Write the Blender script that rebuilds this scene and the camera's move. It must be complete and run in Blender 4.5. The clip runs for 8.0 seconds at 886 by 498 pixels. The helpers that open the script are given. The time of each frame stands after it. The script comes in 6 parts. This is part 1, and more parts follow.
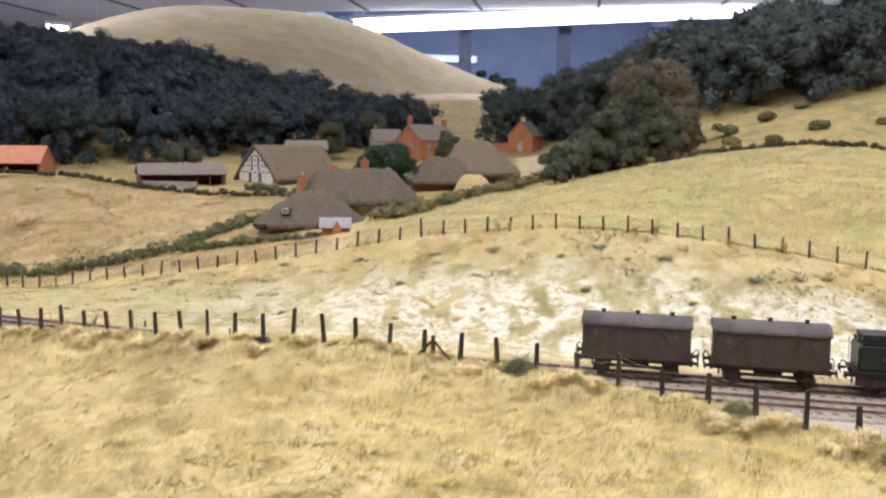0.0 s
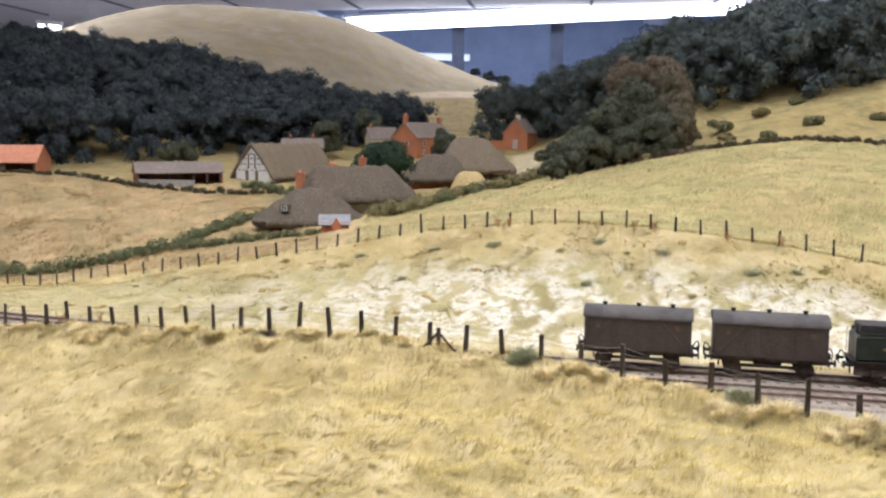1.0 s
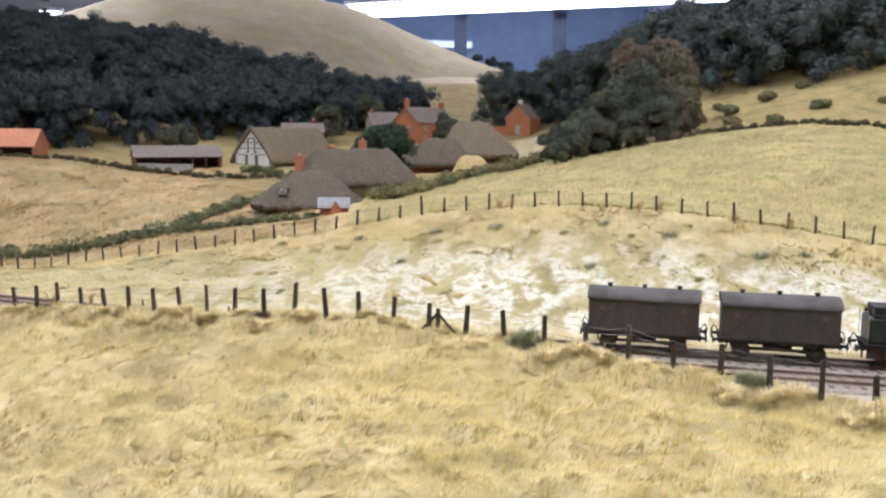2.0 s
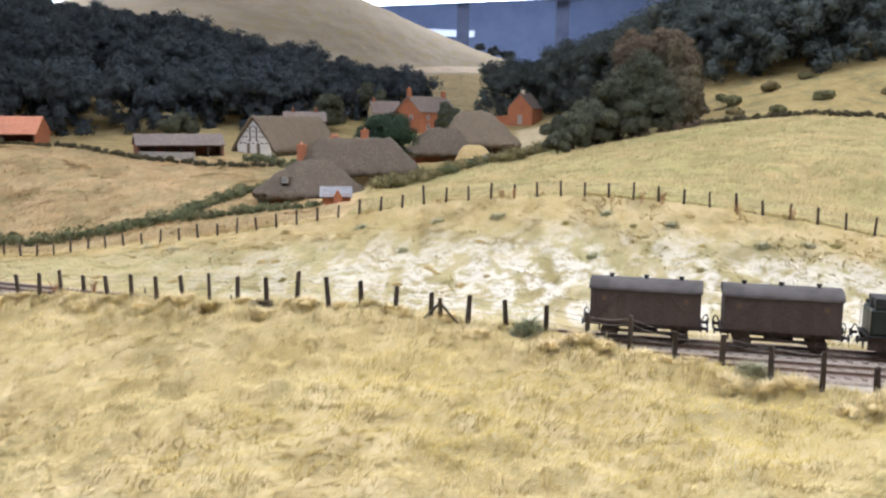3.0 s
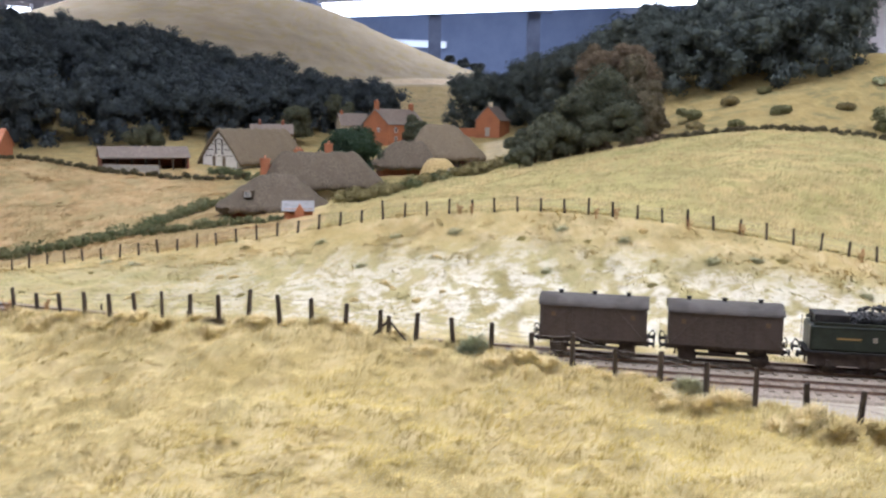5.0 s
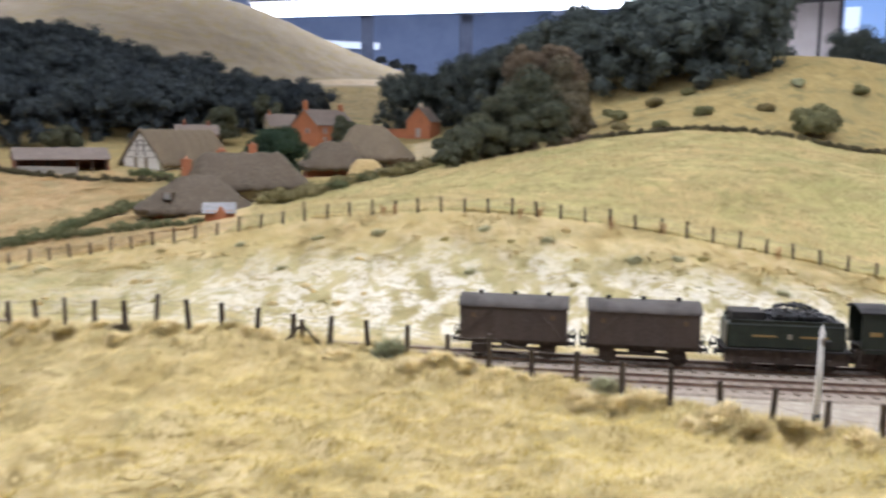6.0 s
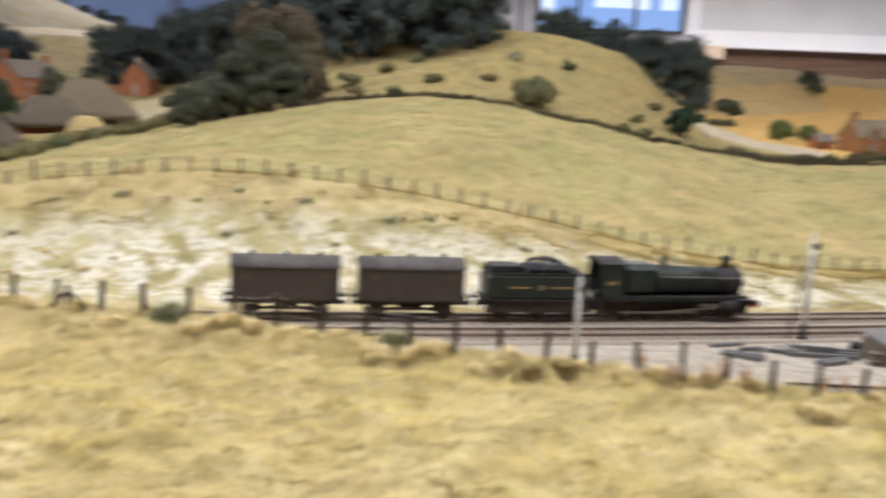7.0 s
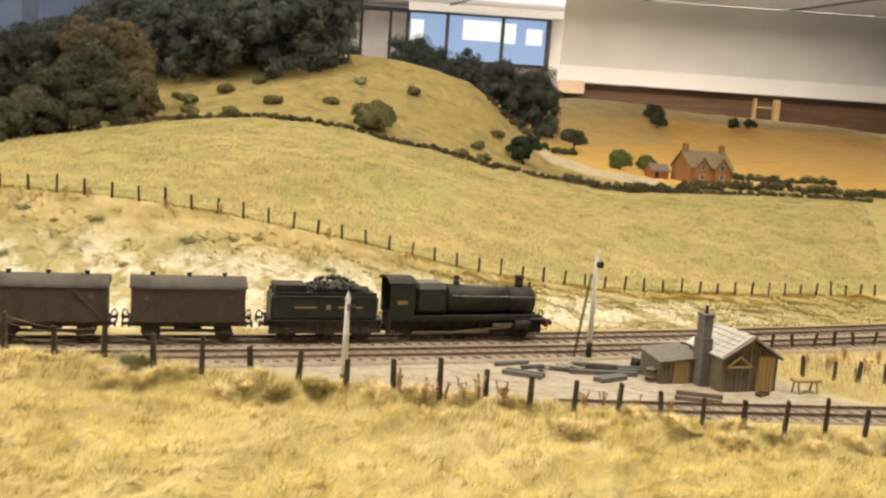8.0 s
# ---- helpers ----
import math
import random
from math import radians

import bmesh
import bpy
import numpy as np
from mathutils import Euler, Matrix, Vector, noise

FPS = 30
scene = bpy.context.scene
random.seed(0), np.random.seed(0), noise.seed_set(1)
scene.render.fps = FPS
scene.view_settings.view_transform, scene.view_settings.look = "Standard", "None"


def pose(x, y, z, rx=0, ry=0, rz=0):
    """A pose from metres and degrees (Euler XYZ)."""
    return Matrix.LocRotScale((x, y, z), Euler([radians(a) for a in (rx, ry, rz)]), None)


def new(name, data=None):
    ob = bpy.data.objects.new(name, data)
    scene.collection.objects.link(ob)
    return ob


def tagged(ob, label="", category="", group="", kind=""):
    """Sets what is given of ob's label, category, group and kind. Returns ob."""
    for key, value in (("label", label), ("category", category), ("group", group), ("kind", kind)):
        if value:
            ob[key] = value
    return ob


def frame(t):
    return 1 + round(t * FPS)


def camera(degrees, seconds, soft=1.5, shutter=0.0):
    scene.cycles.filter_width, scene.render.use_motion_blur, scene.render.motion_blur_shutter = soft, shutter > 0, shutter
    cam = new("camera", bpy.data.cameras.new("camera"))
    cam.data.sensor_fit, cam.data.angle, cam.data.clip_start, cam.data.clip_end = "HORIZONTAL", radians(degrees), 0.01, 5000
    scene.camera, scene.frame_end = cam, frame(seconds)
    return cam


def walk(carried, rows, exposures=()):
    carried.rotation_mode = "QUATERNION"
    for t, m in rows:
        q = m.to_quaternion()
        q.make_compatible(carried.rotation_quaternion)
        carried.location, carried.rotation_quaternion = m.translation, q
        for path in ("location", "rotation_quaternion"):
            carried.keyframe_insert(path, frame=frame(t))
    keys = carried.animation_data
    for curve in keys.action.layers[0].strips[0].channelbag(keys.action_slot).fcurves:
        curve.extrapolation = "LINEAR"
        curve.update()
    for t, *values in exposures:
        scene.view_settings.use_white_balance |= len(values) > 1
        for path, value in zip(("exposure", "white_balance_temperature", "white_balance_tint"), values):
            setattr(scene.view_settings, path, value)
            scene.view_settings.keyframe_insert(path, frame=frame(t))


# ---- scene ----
cam = camera(53.0, 8.0, soft=2.3, shutter=0.8)
PATH = [
    (0, pose(0.0000, 0.0000, 0.1400, 83.00, -0.56, 0.07)),
    (0.5, pose(-0.0038, -0.0088, 0.1394, 82.99, -0.35, -0.26)),
    (1, pose(-0.0077, -0.0081, 0.1375, 82.91, -0.32, -0.39)),
    (1.5, pose(-0.0078, 0.0002, 0.1320, 82.65, -0.42, -0.33)),
    (2, pose(-0.0060, 0.0114, 0.1284, 82.16, -0.39, -0.24)),
    (3.5, pose(-0.0070, 0.0090, 0.1291, 81.39, -0.72, -0.10)),
    (4, pose(0.0030, 0.0041, 0.1358, 81.79, -0.41, -0.47)),
    (4.5, pose(0.0062, 0.0001, 0.1359, 82.01, -0.47, -1.19)),
    (6, pose(0.0240, 0.0137, 0.1335, 82.30, -0.79, -6.00)),
    (6.5, pose(0.0286, 0.0213, 0.1241, 80.94, -0.95, -12.54)),
    (7, pose(-0.0187, 0.0173, 0.1294, 80.58, -2.79, -24.10)),
    (7.5, pose(-0.0034, 0.0048, 0.1280, 81.89, -3.38, -30.54)),
    (7.8, pose(0.0332, -0.0021, 0.1284, 82.78, -3.73, -31.74)),
    (7.93, pose(0.0493, -0.0004, 0.1234, 82.90, -3.94, -31.98)),
    (8, pose(0.0516, -0.0001, 0.1225, 82.91, -3.97, -32.01)),
]
LIGHT = [(0.0, 0.13, 5480, 18), (2.0, 0.11, 5230, 18), (4.5, 0.08, 5180, 18), (6.0, 0.05, 5300, 17), (6.25, 0.01, 5480, 16), (6.4, -0.07, 5850, 16), (6.55, -0.07, 5600, 16), (7.0, -0.03, 5500, 15), (7.25, -0.01, 6900, 13), (7.5, -0.01, 7350, 13), (8.0, 0.05, 7150, 10)]
walk(cam, PATH, LIGHT)

# ---- world and lamps: an exhibition hall lit by unseen overhead lamps and fills ----
world = bpy.data.worlds.new("hall_air")
scene.world = world
world.use_nodes = True
world.node_tree.nodes["Background"].inputs[0].default_value = (0.9, 0.95, 1.0, 1)
world.node_tree.nodes["Background"].inputs[1].default_value = 0.12


def area_lamp(name, m, sx, sy, power, colour=(1.0, 0.95, 0.86)):
    lamp = bpy.data.lights.new(name, "AREA")
    lamp.shape, lamp.size, lamp.size_y, lamp.energy, lamp.color = "RECTANGLE", sx, sy, power, colour
    ob = new(name, lamp)
    ob.matrix_world = m
    return ob


CEIL = 1.45
# All out of view; right, left, end, side added to brighten board and ceiling.
for name, x, y, rz, length, power in (("front", 0.05, 0.34, -18, 3.6, 28), ("middle", 0.5, 1.7, -20, 3.4, 13), ("back", 0.6, 5.2, -10, 5.0, 38), ("right", 4.5, 4.9, -35, 5.0, 98), ("left", -3.4, 7.0, 10, 4.5, 52), ("end", 5.3, 6.5, -33, 5.4, 26), ("side", -2.75, 4.7, 80, 2.4, 20)):
    area_lamp("unseen_lamp_" + name, pose(x, y, CEIL - 0.17, 0, 0, rz), length, 0.35, power)
    # Added upward fill that brightens the ceiling.
    area_lamp("fill_uplight_" + name, pose(x, y, CEIL - 0.16, 180, 0, rz), length, 0.2, power * {"side": 4.0, "end": 2.2}.get(name, 0.85))


# Added unseen fill lamp that lifts the dark far wall.
area_lamp("far_wall_fill", pose(1.0, 12.2, 2.8), 6.0, 1.5, 200, (0.90, 0.94, 1.0))


# ---- materials ----
def mat(name, rough=0.85, metal=0.0):
    m = bpy.data.materials.new(name)
    m.use_nodes = True
    b = m.node_tree.nodes["Principled BSDF"]
    b.inputs["Roughness"].default_value = rough
    b.inputs["Metallic"].default_value = metal
    b.inputs["Specular IOR Level"].default_value = 0.25
    return m


class Nodes:
    """Short hand for wiring a material."""

    def __init__(self, m):
        self.t, self.b = m.node_tree, m.node_tree.nodes["Principled BSDF"]
        self.co = self.t.nodes.new("ShaderNodeTexCoord").outputs["Object"]

    def link(self, a, b):
        self.t.links.new(a, b)

    def put(self, v, sock):
        if isinstance(v, (int, float)):
            sock.default_value = v
        elif isinstance(v, tuple):
            sock.default_value = (*v, 1) if len(v) == 3 else v
        else:
            self.link(v, sock)

    def noise(self, scale, detail=4, rough=0.6, stretch=None, warp=0.0, co=None):
        n = self.t.nodes.new("ShaderNodeTexNoise")
        src = co or self.co
        if stretch:
            mp = self.t.nodes.new("ShaderNodeMapping")
            mp.inputs["Scale"].default_value = stretch
            self.link(src, mp.inputs[0])
            src = mp.outputs[0]
        self.link(src, n.inputs["Vector"])
        n.inputs["Scale"].default_value, n.inputs["Detail"].default_value = scale, detail
        n.inputs["Roughness"].default_value, n.inputs["Distortion"].default_value = rough, warp
        return n.outputs["Fac"]

    def ramp(self, v, lo, hi, a=0.0, b=1.0):
        n = self.t.nodes.new("ShaderNodeMapRange")
        n.interpolation_type = "SMOOTHSTEP"
        for i, x in enumerate((v, lo, hi, a, b)):
            self.put(x, n.inputs[i])
        return n.outputs[0]

    def mul(self, a, b, op="MULTIPLY"):
        n = self.t.nodes.new("ShaderNodeMath")
        n.operation = op
        self.put(a, n.inputs[0])
        self.put(b, n.inputs[1])
        return n.outputs[0]

    def mix(self, f, a, b, how="MIX"):
        n = self.t.nodes.new("ShaderNodeMix")
        n.data_type, n.blend_type = "RGBA", how
        self.put(f, n.inputs[0])
        self.put(a, n.inputs[6])
        self.put(b, n.inputs[7])
        return n.outputs[2]

    def attr(self, name):
        n = self.t.nodes.new("ShaderNodeAttribute")
        n.attribute_name = name
        return n.outputs["Fac"]

    def island(self):
        return self.t.nodes.new("ShaderNodeNewGeometry").outputs["Random Per Island"]

    def each(self):
        return self.t.nodes.new("ShaderNodeObjectInfo").outputs["Random"]

    def bump(self, h, strength=0.4, distance=0.002):
        n = self.t.nodes.new("ShaderNodeBump")
        n.inputs["Strength"].default_value, n.inputs["Distance"].default_value = strength, distance
        self.link(h, n.inputs["Height"])
        self.link(n.outputs[0], self.b.inputs["Normal"])

    def colour(self, c):
        self.put(c, self.b.inputs["Base Color"])


def varied(name, a, b, c=None, scale=300, rough=0.85, metal=0.0, bump=0.3, depth=0.0008, stretch=None, per=None, coarse=25):
    """A surface of two or three near colours, mottled at a fine and a coarse scale."""
    m = mat(name, rough, metal)
    n = Nodes(m)
    fine = n.noise(scale, 5, 0.65, stretch)
    col = n.mix(n.ramp(fine, 0.3, 0.7), a, b)
    if c:
        col = n.mix(n.ramp(n.noise(coarse, 3), 0.45, 0.7), col, c)
    if per == "island":
        col = n.mix(n.mul(n.island(), 0.55), col, b)
    if per == "each":
        col = n.mix(n.mul(n.each(), 0.55), col, b)
    n.colour(col)
    if bump:
        n.bump(fine, bump, depth)
    return m


def leafy(name, a, b, c):
    m = mat(name, 0.7)
    n = Nodes(m)
    col = n.mix(n.ramp(n.noise(9, 3), 0.35, 0.65), a, b)
    fine = n.noise(420, 4, 0.7)
    col = n.mix(n.ramp(fine, 0.5, 0.7, 0, 0.6), col, c)
    col = n.mix(n.ramp(n.island(), 0.55, 1.0, 0, 0.7), col, c)
    n.colour(col)
    n.bump(fine, 0.7, 0.003)
    return m


def ground_material():
    m = mat("dry_grass_ground", 0.95)
    n = Nodes(m)
    big, mid, fine = n.noise(7, 4, 0.6), n.noise(38, 5, 0.65, (1.2, 0.6, 1)), n.noise(260, 5, 0.7)
    straw = n.mix(n.ramp(mid, 0.3, 0.7), (0.52, 0.41, 0.18), (0.68, 0.57, 0.31))
    straw = n.mix(n.mul(n.ramp(big, 0.42, 0.66), 0.6), straw, (0.50, 0.40, 0.15))
    turf = n.mix(n.ramp(mid, 0.3, 0.7), (0.46, 0.40, 0.19), (0.58, 0.50, 0.28))
    turf = n.mix(n.mul(n.ramp(n.noise(24, 4, 0.65), 0.46, 0.62), 0.6), turf, (0.43, 0.385, 0.18))
    straw = n.mix(n.attr("turf"), straw, turf)
    dry = n.mix(n.ramp(mid, 0.3, 0.75), (0.345, 0.262, 0.10), (0.455, 0.355, 0.15))
    dry = n.mix(n.mul(n.ramp(n.noise(22, 3), 0.48, 0.66), 0.75), dry, (0.21, 0.195, 0.09))
    field = n.mix(n.ramp(n.noise(8, 4, 0.6), 0.35, 0.65), (0.43, 0.385, 0.15), (0.53, 0.455, 0.20))
    field = n.mix(n.mul(n.ramp(n.noise(6, 5, 0.68), 0.47, 0.62), 0.75), field, (0.60, 0.45, 0.21))
    field = n.mix(n.mul(n.ramp(n.noise(36, 5, 0.72), 0.50, 0.64), 0.75), field, (0.33, 0.31, 0.115))
    crumb = n.ramp(n.noise(95, 5, 0.75, (1.2, 0.6, 1)), 0.47, 0.66)
    field = n.mix(n.mul(crumb, 0.45), field, (0.30, 0.25, 0.10))
    ochre = n.mix(n.ramp(n.noise(30, 3, 0.5, (0.5, 3, 1)), 0.3, 0.7), (0.70, 0.44, 0.12), (0.78, 0.52, 0.17))
    hay = n.mix(n.ramp(mid, 0.3, 0.7), (0.48, 0.34, 0.165), (0.58, 0.44, 0.235))
    hay = n.mix(n.mul(n.ramp(n.noise(16, 5, 0.7, (1.2, 0.7, 1)), 0.46, 0.62), 0.75), hay, (0.36, 0.31, 0.15))
    hay = n.mix(n.mul(n.ramp(n.noise(23, 5, 0.7, (1.2, 0.7, 1)), 0.52, 0.68), 0.6), hay, (0.58, 0.37, 0.16))
    hay = n.mix(n.mul(crumb, 0.4), hay, (0.32, 0.24, 0.115))
    dry = n.mix(n.mul(crumb, 0.45), dry, (0.19, 0.16, 0.075))
    down = n.mix(n.ramp(n.noise(5, 4), 0.3, 0.7), (0.31, 0.268, 0.195), (0.39, 0.338, 0.25))
    down = n.mix(n.mul(n.ramp(n.noise(17, 5, 0.7, (1, 1, 2.5)), 0.45, 0.7), 0.5), down, (0.34, 0.285, 0.175))
    sand = n.mix(n.ramp(n.noise(120, 5), 0.3, 0.7), (0.36, 0.31, 0.245), (0.47, 0.42, 0.34))
    col = n.mix(n.attr("field"), straw, field)
    col = n.mix(n.attr("hay"), col, hay)
    col = n.mix(n.attr("dry"), col, dry)
    col = n.mix(n.attr("down"), col, down)
    col = n.mix(n.ramp(n.attr("tuft"), 0.52, 0.30, 0, 0.55), col, (0.34, 0.28, 0.12))
    col = n.mix(n.attr("ochre"), col, ochre)
    col = n.mix(n.attr("pale"), col, n.mix(n.ramp(mid, 0.3, 0.7), (0.56, 0.47, 0.34), (0.68, 0.59, 0.44)))
    # bare chalk showing through the turf of the cutting
    chalk = n.mul(n.attr("chalk"), n.ramp(n.noise(78, 7, 0.78), 0.39, 0.55))
    col = n.mix(chalk, col, (0.77, 0.73, 0.615))
    col = n.mix(n.attr("yard"), col, sand)
    col = n.mix(n.mul(n.ramp(fine, 0.52, 0.78), 0.22), col, (0.34, 0.28, 0.13))
    n.colour(col)
    n.bump(n.mul(fine, mid, "ADD"), 0.4, 0.0018)
    return m


def blade_material(name, a, b, c, d, e, g, spots=(0.51, 0.36), grain=64, patch=11):
    m = mat(name, 0.8)
    n = Nodes(m)
    col = n.mix(n.ramp(n.noise(9, 4), 0.38, 0.64), a, b)
    col = n.mix(n.ramp(n.noise(patch, 5, 0.7), 0.47, 0.62, 0, 0.8), col, e)
    col = n.mix(n.attr("gold"), col, g)
    col = n.mix(n.ramp(n.island(), 0.3, 1.0, 0, 0.7), col, c)
    col = n.mix(n.ramp(n.noise(grain, 5, 0.68, (0.75, 1.9, 1.5)), *spots, 0, 0.85), col, d)
    n.colour(col)
    return m


M_GROUND = ground_material()
M_BLADE = blade_material("straw_blades", (0.70, 0.57, 0.245), (0.64, 0.505, 0.195), (0.81, 0.69, 0.35), (0.34, 0.25, 0.075), (0.66, 0.585, 0.28), (0.59, 0.46, 0.125), (0.50, 0.385), 54)
M_BLADE_HAY = blade_material("hay_field_turf", (0.52, 0.36, 0.165), (0.44, 0.34, 0.15), (0.60, 0.45, 0.24), (0.30, 0.23, 0.10), (0.37, 0.32, 0.14), (0.58, 0.38, 0.16))
M_BLADE_DARK = blade_material("long_grass", (0.56, 0.45, 0.20), (0.44, 0.39, 0.16), (0.70, 0.58, 0.31), (0.34, 0.27, 0.11), (0.52, 0.39, 0.16), (0.58, 0.45, 0.18))
M_BLADE_PALE = blade_material("bleached_tussock", (0.84, 0.70, 0.38), (0.78, 0.65, 0.32), (0.88, 0.78, 0.50), (0.58, 0.46, 0.20), (0.76, 0.66, 0.36), (0.7, 0.55, 0.2))
M_BLADE_BROWN = blade_material("withered_grass", (0.46, 0.34, 0.19), (0.38, 0.28, 0.15), (0.58, 0.45, 0.27), (0.30, 0.21, 0.11), (0.44, 0.33, 0.18), (0.4, 0.28, 0.14))
M_BLADE_SLOPE = blade_material("pale_turf", (0.60, 0.495, 0.22), (0.535, 0.45, 0.19), (0.69, 0.605, 0.325), (0.27, 0.27, 0.105), (0.43, 0.405, 0.165), (0.64, 0.46, 0.18), (0.53, 0.44), 46, 22)
M_BLADE_FIELD = blade_material("field_turf", (0.43, 0.36, 0.148), (0.315, 0.315, 0.11), (0.48, 0.41, 0.205), (0.22, 0.205, 0.075), (0.60, 0.43, 0.205), (0.6, 0.44, 0.2), (0.52, 0.425), 26, 5)
M_BALLAST = varied("ballast", (0.25, 0.205, 0.16), (0.43, 0.37, 0.30), (0.35, 0.29, 0.23), 420, 0.95, bump=0.8, depth=0.0015)
M_RAIL = varied("rail_steel", (0.12, 0.08, 0.06), (0.22, 0.15, 0.11), None, 200, 0.5, 0.5, bump=0.1)
M_SLEEPER = varied("sleeper_wood", (0.18, 0.145, 0.11), (0.29, 0.24, 0.19), None, 500, 0.9, stretch=(1, 6, 1), per="each")
M_POST = varied("weathered_post", (0.035, 0.026, 0.02), (0.11, 0.085, 0.065), None, 500, 0.9, stretch=(3, 3, 0.4), per="each")
M_WIRE = varied("fence_wire", (0.25, 0.22, 0.19), (0.4, 0.36, 0.31), None, 400, 0.5, 0.6, bump=0)
# Bluish haze is mixed into the wood leaf colours; the second copy is lifted further.
M_LEAF = leafy("wood_leaves", (0.046, 0.058, 0.071), (0.058, 0.072, 0.079), (0.086, 0.102, 0.096))
M_LEAF_LIFTED = leafy("lifted_wood_leaves", (0.066, 0.082, 0.080), (0.082, 0.100, 0.090), (0.115, 0.130, 0.108))
M_LEAF_BRIGHT = leafy("garden_leaves", (0.13, 0.165, 0.05), (0.17, 0.20, 0.065), (0.26, 0.28, 0.10))
M_LEAF_MID = leafy("tree_leaves", (0.068, 0.080, 0.052), (0.098, 0.105, 0.060), (0.175, 0.165, 0.095))
M_LEAF_GREEN = leafy("green_leaves", (0.024, 0.050, 0.028), (0.034, 0.066, 0.032), (0.062, 0.095, 0.045))
M_LEAF_BROWN = leafy("brown_leaves", (0.17, 0.125, 0.082), (0.14, 0.112, 0.068), (0.25, 0.19, 0.125))
M_LEAF_TAWNY = leafy("tawny_leaves", (0.13, 0.115, 0.068), (0.16, 0.135, 0.08), (0.27, 0.215, 0.135))
M_LEAF_HEDGE = leafy("hedge_leaves", (0.115, 0.142, 0.058), (0.165, 0.178, 0.08), (0.28, 0.265, 0.13))
M_LEAF_PALE = leafy("gorse_leaves", (0.20, 0.18, 0.075), (0.26, 0.225, 0.095), (0.36, 0.30, 0.14))
M_LEAF_BROWNGREEN = leafy("hedge_scrub", (0.085, 0.075, 0.04), (0.11, 0.10, 0.05), (0.19, 0.15, 0.08))
M_LEAF_SAGE = leafy("sage_leaves", (0.42, 0.45, 0.28), (0.48, 0.50, 0.31), (0.60, 0.60, 0.40))
M_LEAF_SLOPE = leafy("slope_shrub_leaves", (0.50, 0.50, 0.31), (0.56, 0.55, 0.34), (0.66, 0.64, 0.43))
M_LEAF_OLIVE = leafy("olive_scrub_leaves", (0.175, 0.18, 0.08), (0.22, 0.215, 0.10), (0.33, 0.30, 0.15))
M_LEAF_SCRUB = leafy("scrub_leaves", (0.22, 0.19, 0.085), (0.27, 0.22, 0.10), (0.36, 0.29, 0.14))
M_LEAF_RUST = leafy("dock_leaves", (0.46, 0.25, 0.11), (0.52, 0.32, 0.15), (0.60, 0.42, 0.22))
M_TRUNK = varied("bark", (0.07, 0.05, 0.035), (0.14, 0.11, 0.08), None, 200, 0.95, stretch=(3, 3, 0.5))
M_CEIL = varied("ceiling_panel", (0.78, 0.76, 0.75), (0.82, 0.81, 0.80), None, 3, 0.9, bump=0)
M_JOINT = varied("ceiling_joint", (0.16, 0.16, 0.17), (0.22, 0.22, 0.23), None, 6, 0.8, bump=0)
M_BLUEWALL = varied("blue_grey_wall", (0.17, 0.20, 0.285), (0.215, 0.25, 0.34), None, 2, 0.8, bump=0)
M_WHITE = varied("white_panel", (0.66, 0.63, 0.61), (0.70, 0.67, 0.65), (0.62, 0.60, 0.59), 2, 0.85, bump=0, coarse=0.8)
# Greyer than the white panel, for the reflection over the upper board.
M_BACKGREY = varied("greyed_board", (0.50, 0.485, 0.475), (0.56, 0.54, 0.53), (0.46, 0.45, 0.445), 2, 0.85, bump=0, coarse=0.8)
M_GREYWALL = varied("grey_wall", (0.30, 0.28, 0.28), (0.36, 0.34, 0.34), None, 3, 0.85, bump=0)
M_BROWN = varied("brown_board", (0.085, 0.045, 0.025), (0.14, 0.08, 0.045), None, 8, 0.7, stretch=(0.3, 0.3, 6))
M_OAK = varied("oak_post", (0.34, 0.20, 0.09), (0.42, 0.27, 0.13), None, 20, 0.7)
M_DARKFRAME = varied("dark_frame", (0.03, 0.03, 0.035), (0.05, 0.05, 0.055), None, 20, 0.5, bump=0)


def glowing(name, colour, power):
    m = mat(name)
    b = m.node_tree.nodes["Principled BSDF"]
    b.inputs["Base Color"].default_value = (0.06, 0.07, 0.08, 1)
    b.inputs["Emission Color"].default_value, b.inputs["Emission Strength"].default_value = (*colour, 1), power
    return m


M_TUBE = glowing("lamp_diffuser", (1.0, 0.98, 0.96), 6.0)
# Light of the room beyond the window, put into the panes as glow.
M_PANE_GLOW = glowing("pane_glow", (0.36, 0.55, 0.92), 0.72)
# Emission added to brighten the notices and the white bar on the far wall.
M_WHITE_GLOW = glowing("white_glow", (0.90, 0.95, 1.0), 1.0)


# ---- the lie of the land ----
def spline(nodes, values, v):
    """Smooth curve through values at nodes (any shape of v)."""
    N, V, v = np.asarray(nodes, float), np.asarray(values, float), np.clip(v, nodes[0], nodes[-1])
    k = np.clip(np.searchsorted(N, v) - 1, 0, len(N) - 2)
    slope = np.array([(V[min(i + 1, len(N) - 1)] - V[max(i - 1, 0)]) / (N[min(i + 1, len(N) - 1)] - N[max(i - 1, 0)]) for i in range(len(N))])
    h = N[k + 1] - N[k]
    t = (v - N[k]) / h
    return ((2 * t**3 - 3 * t**2 + 1) * V[k] + (t**3 - 2 * t**2 + t) * h * slope[k]
            + (3 * t**2 - 2 * t**3) * V[k + 1] + (t**3 - t**2) * h * slope[k + 1])


def smooth(v):
    v = np.clip(v, 0, 1)
    return v * v * (3 - 2 * v)


BED = -0.0445  # formation of the railway
RAIL = -0.0400
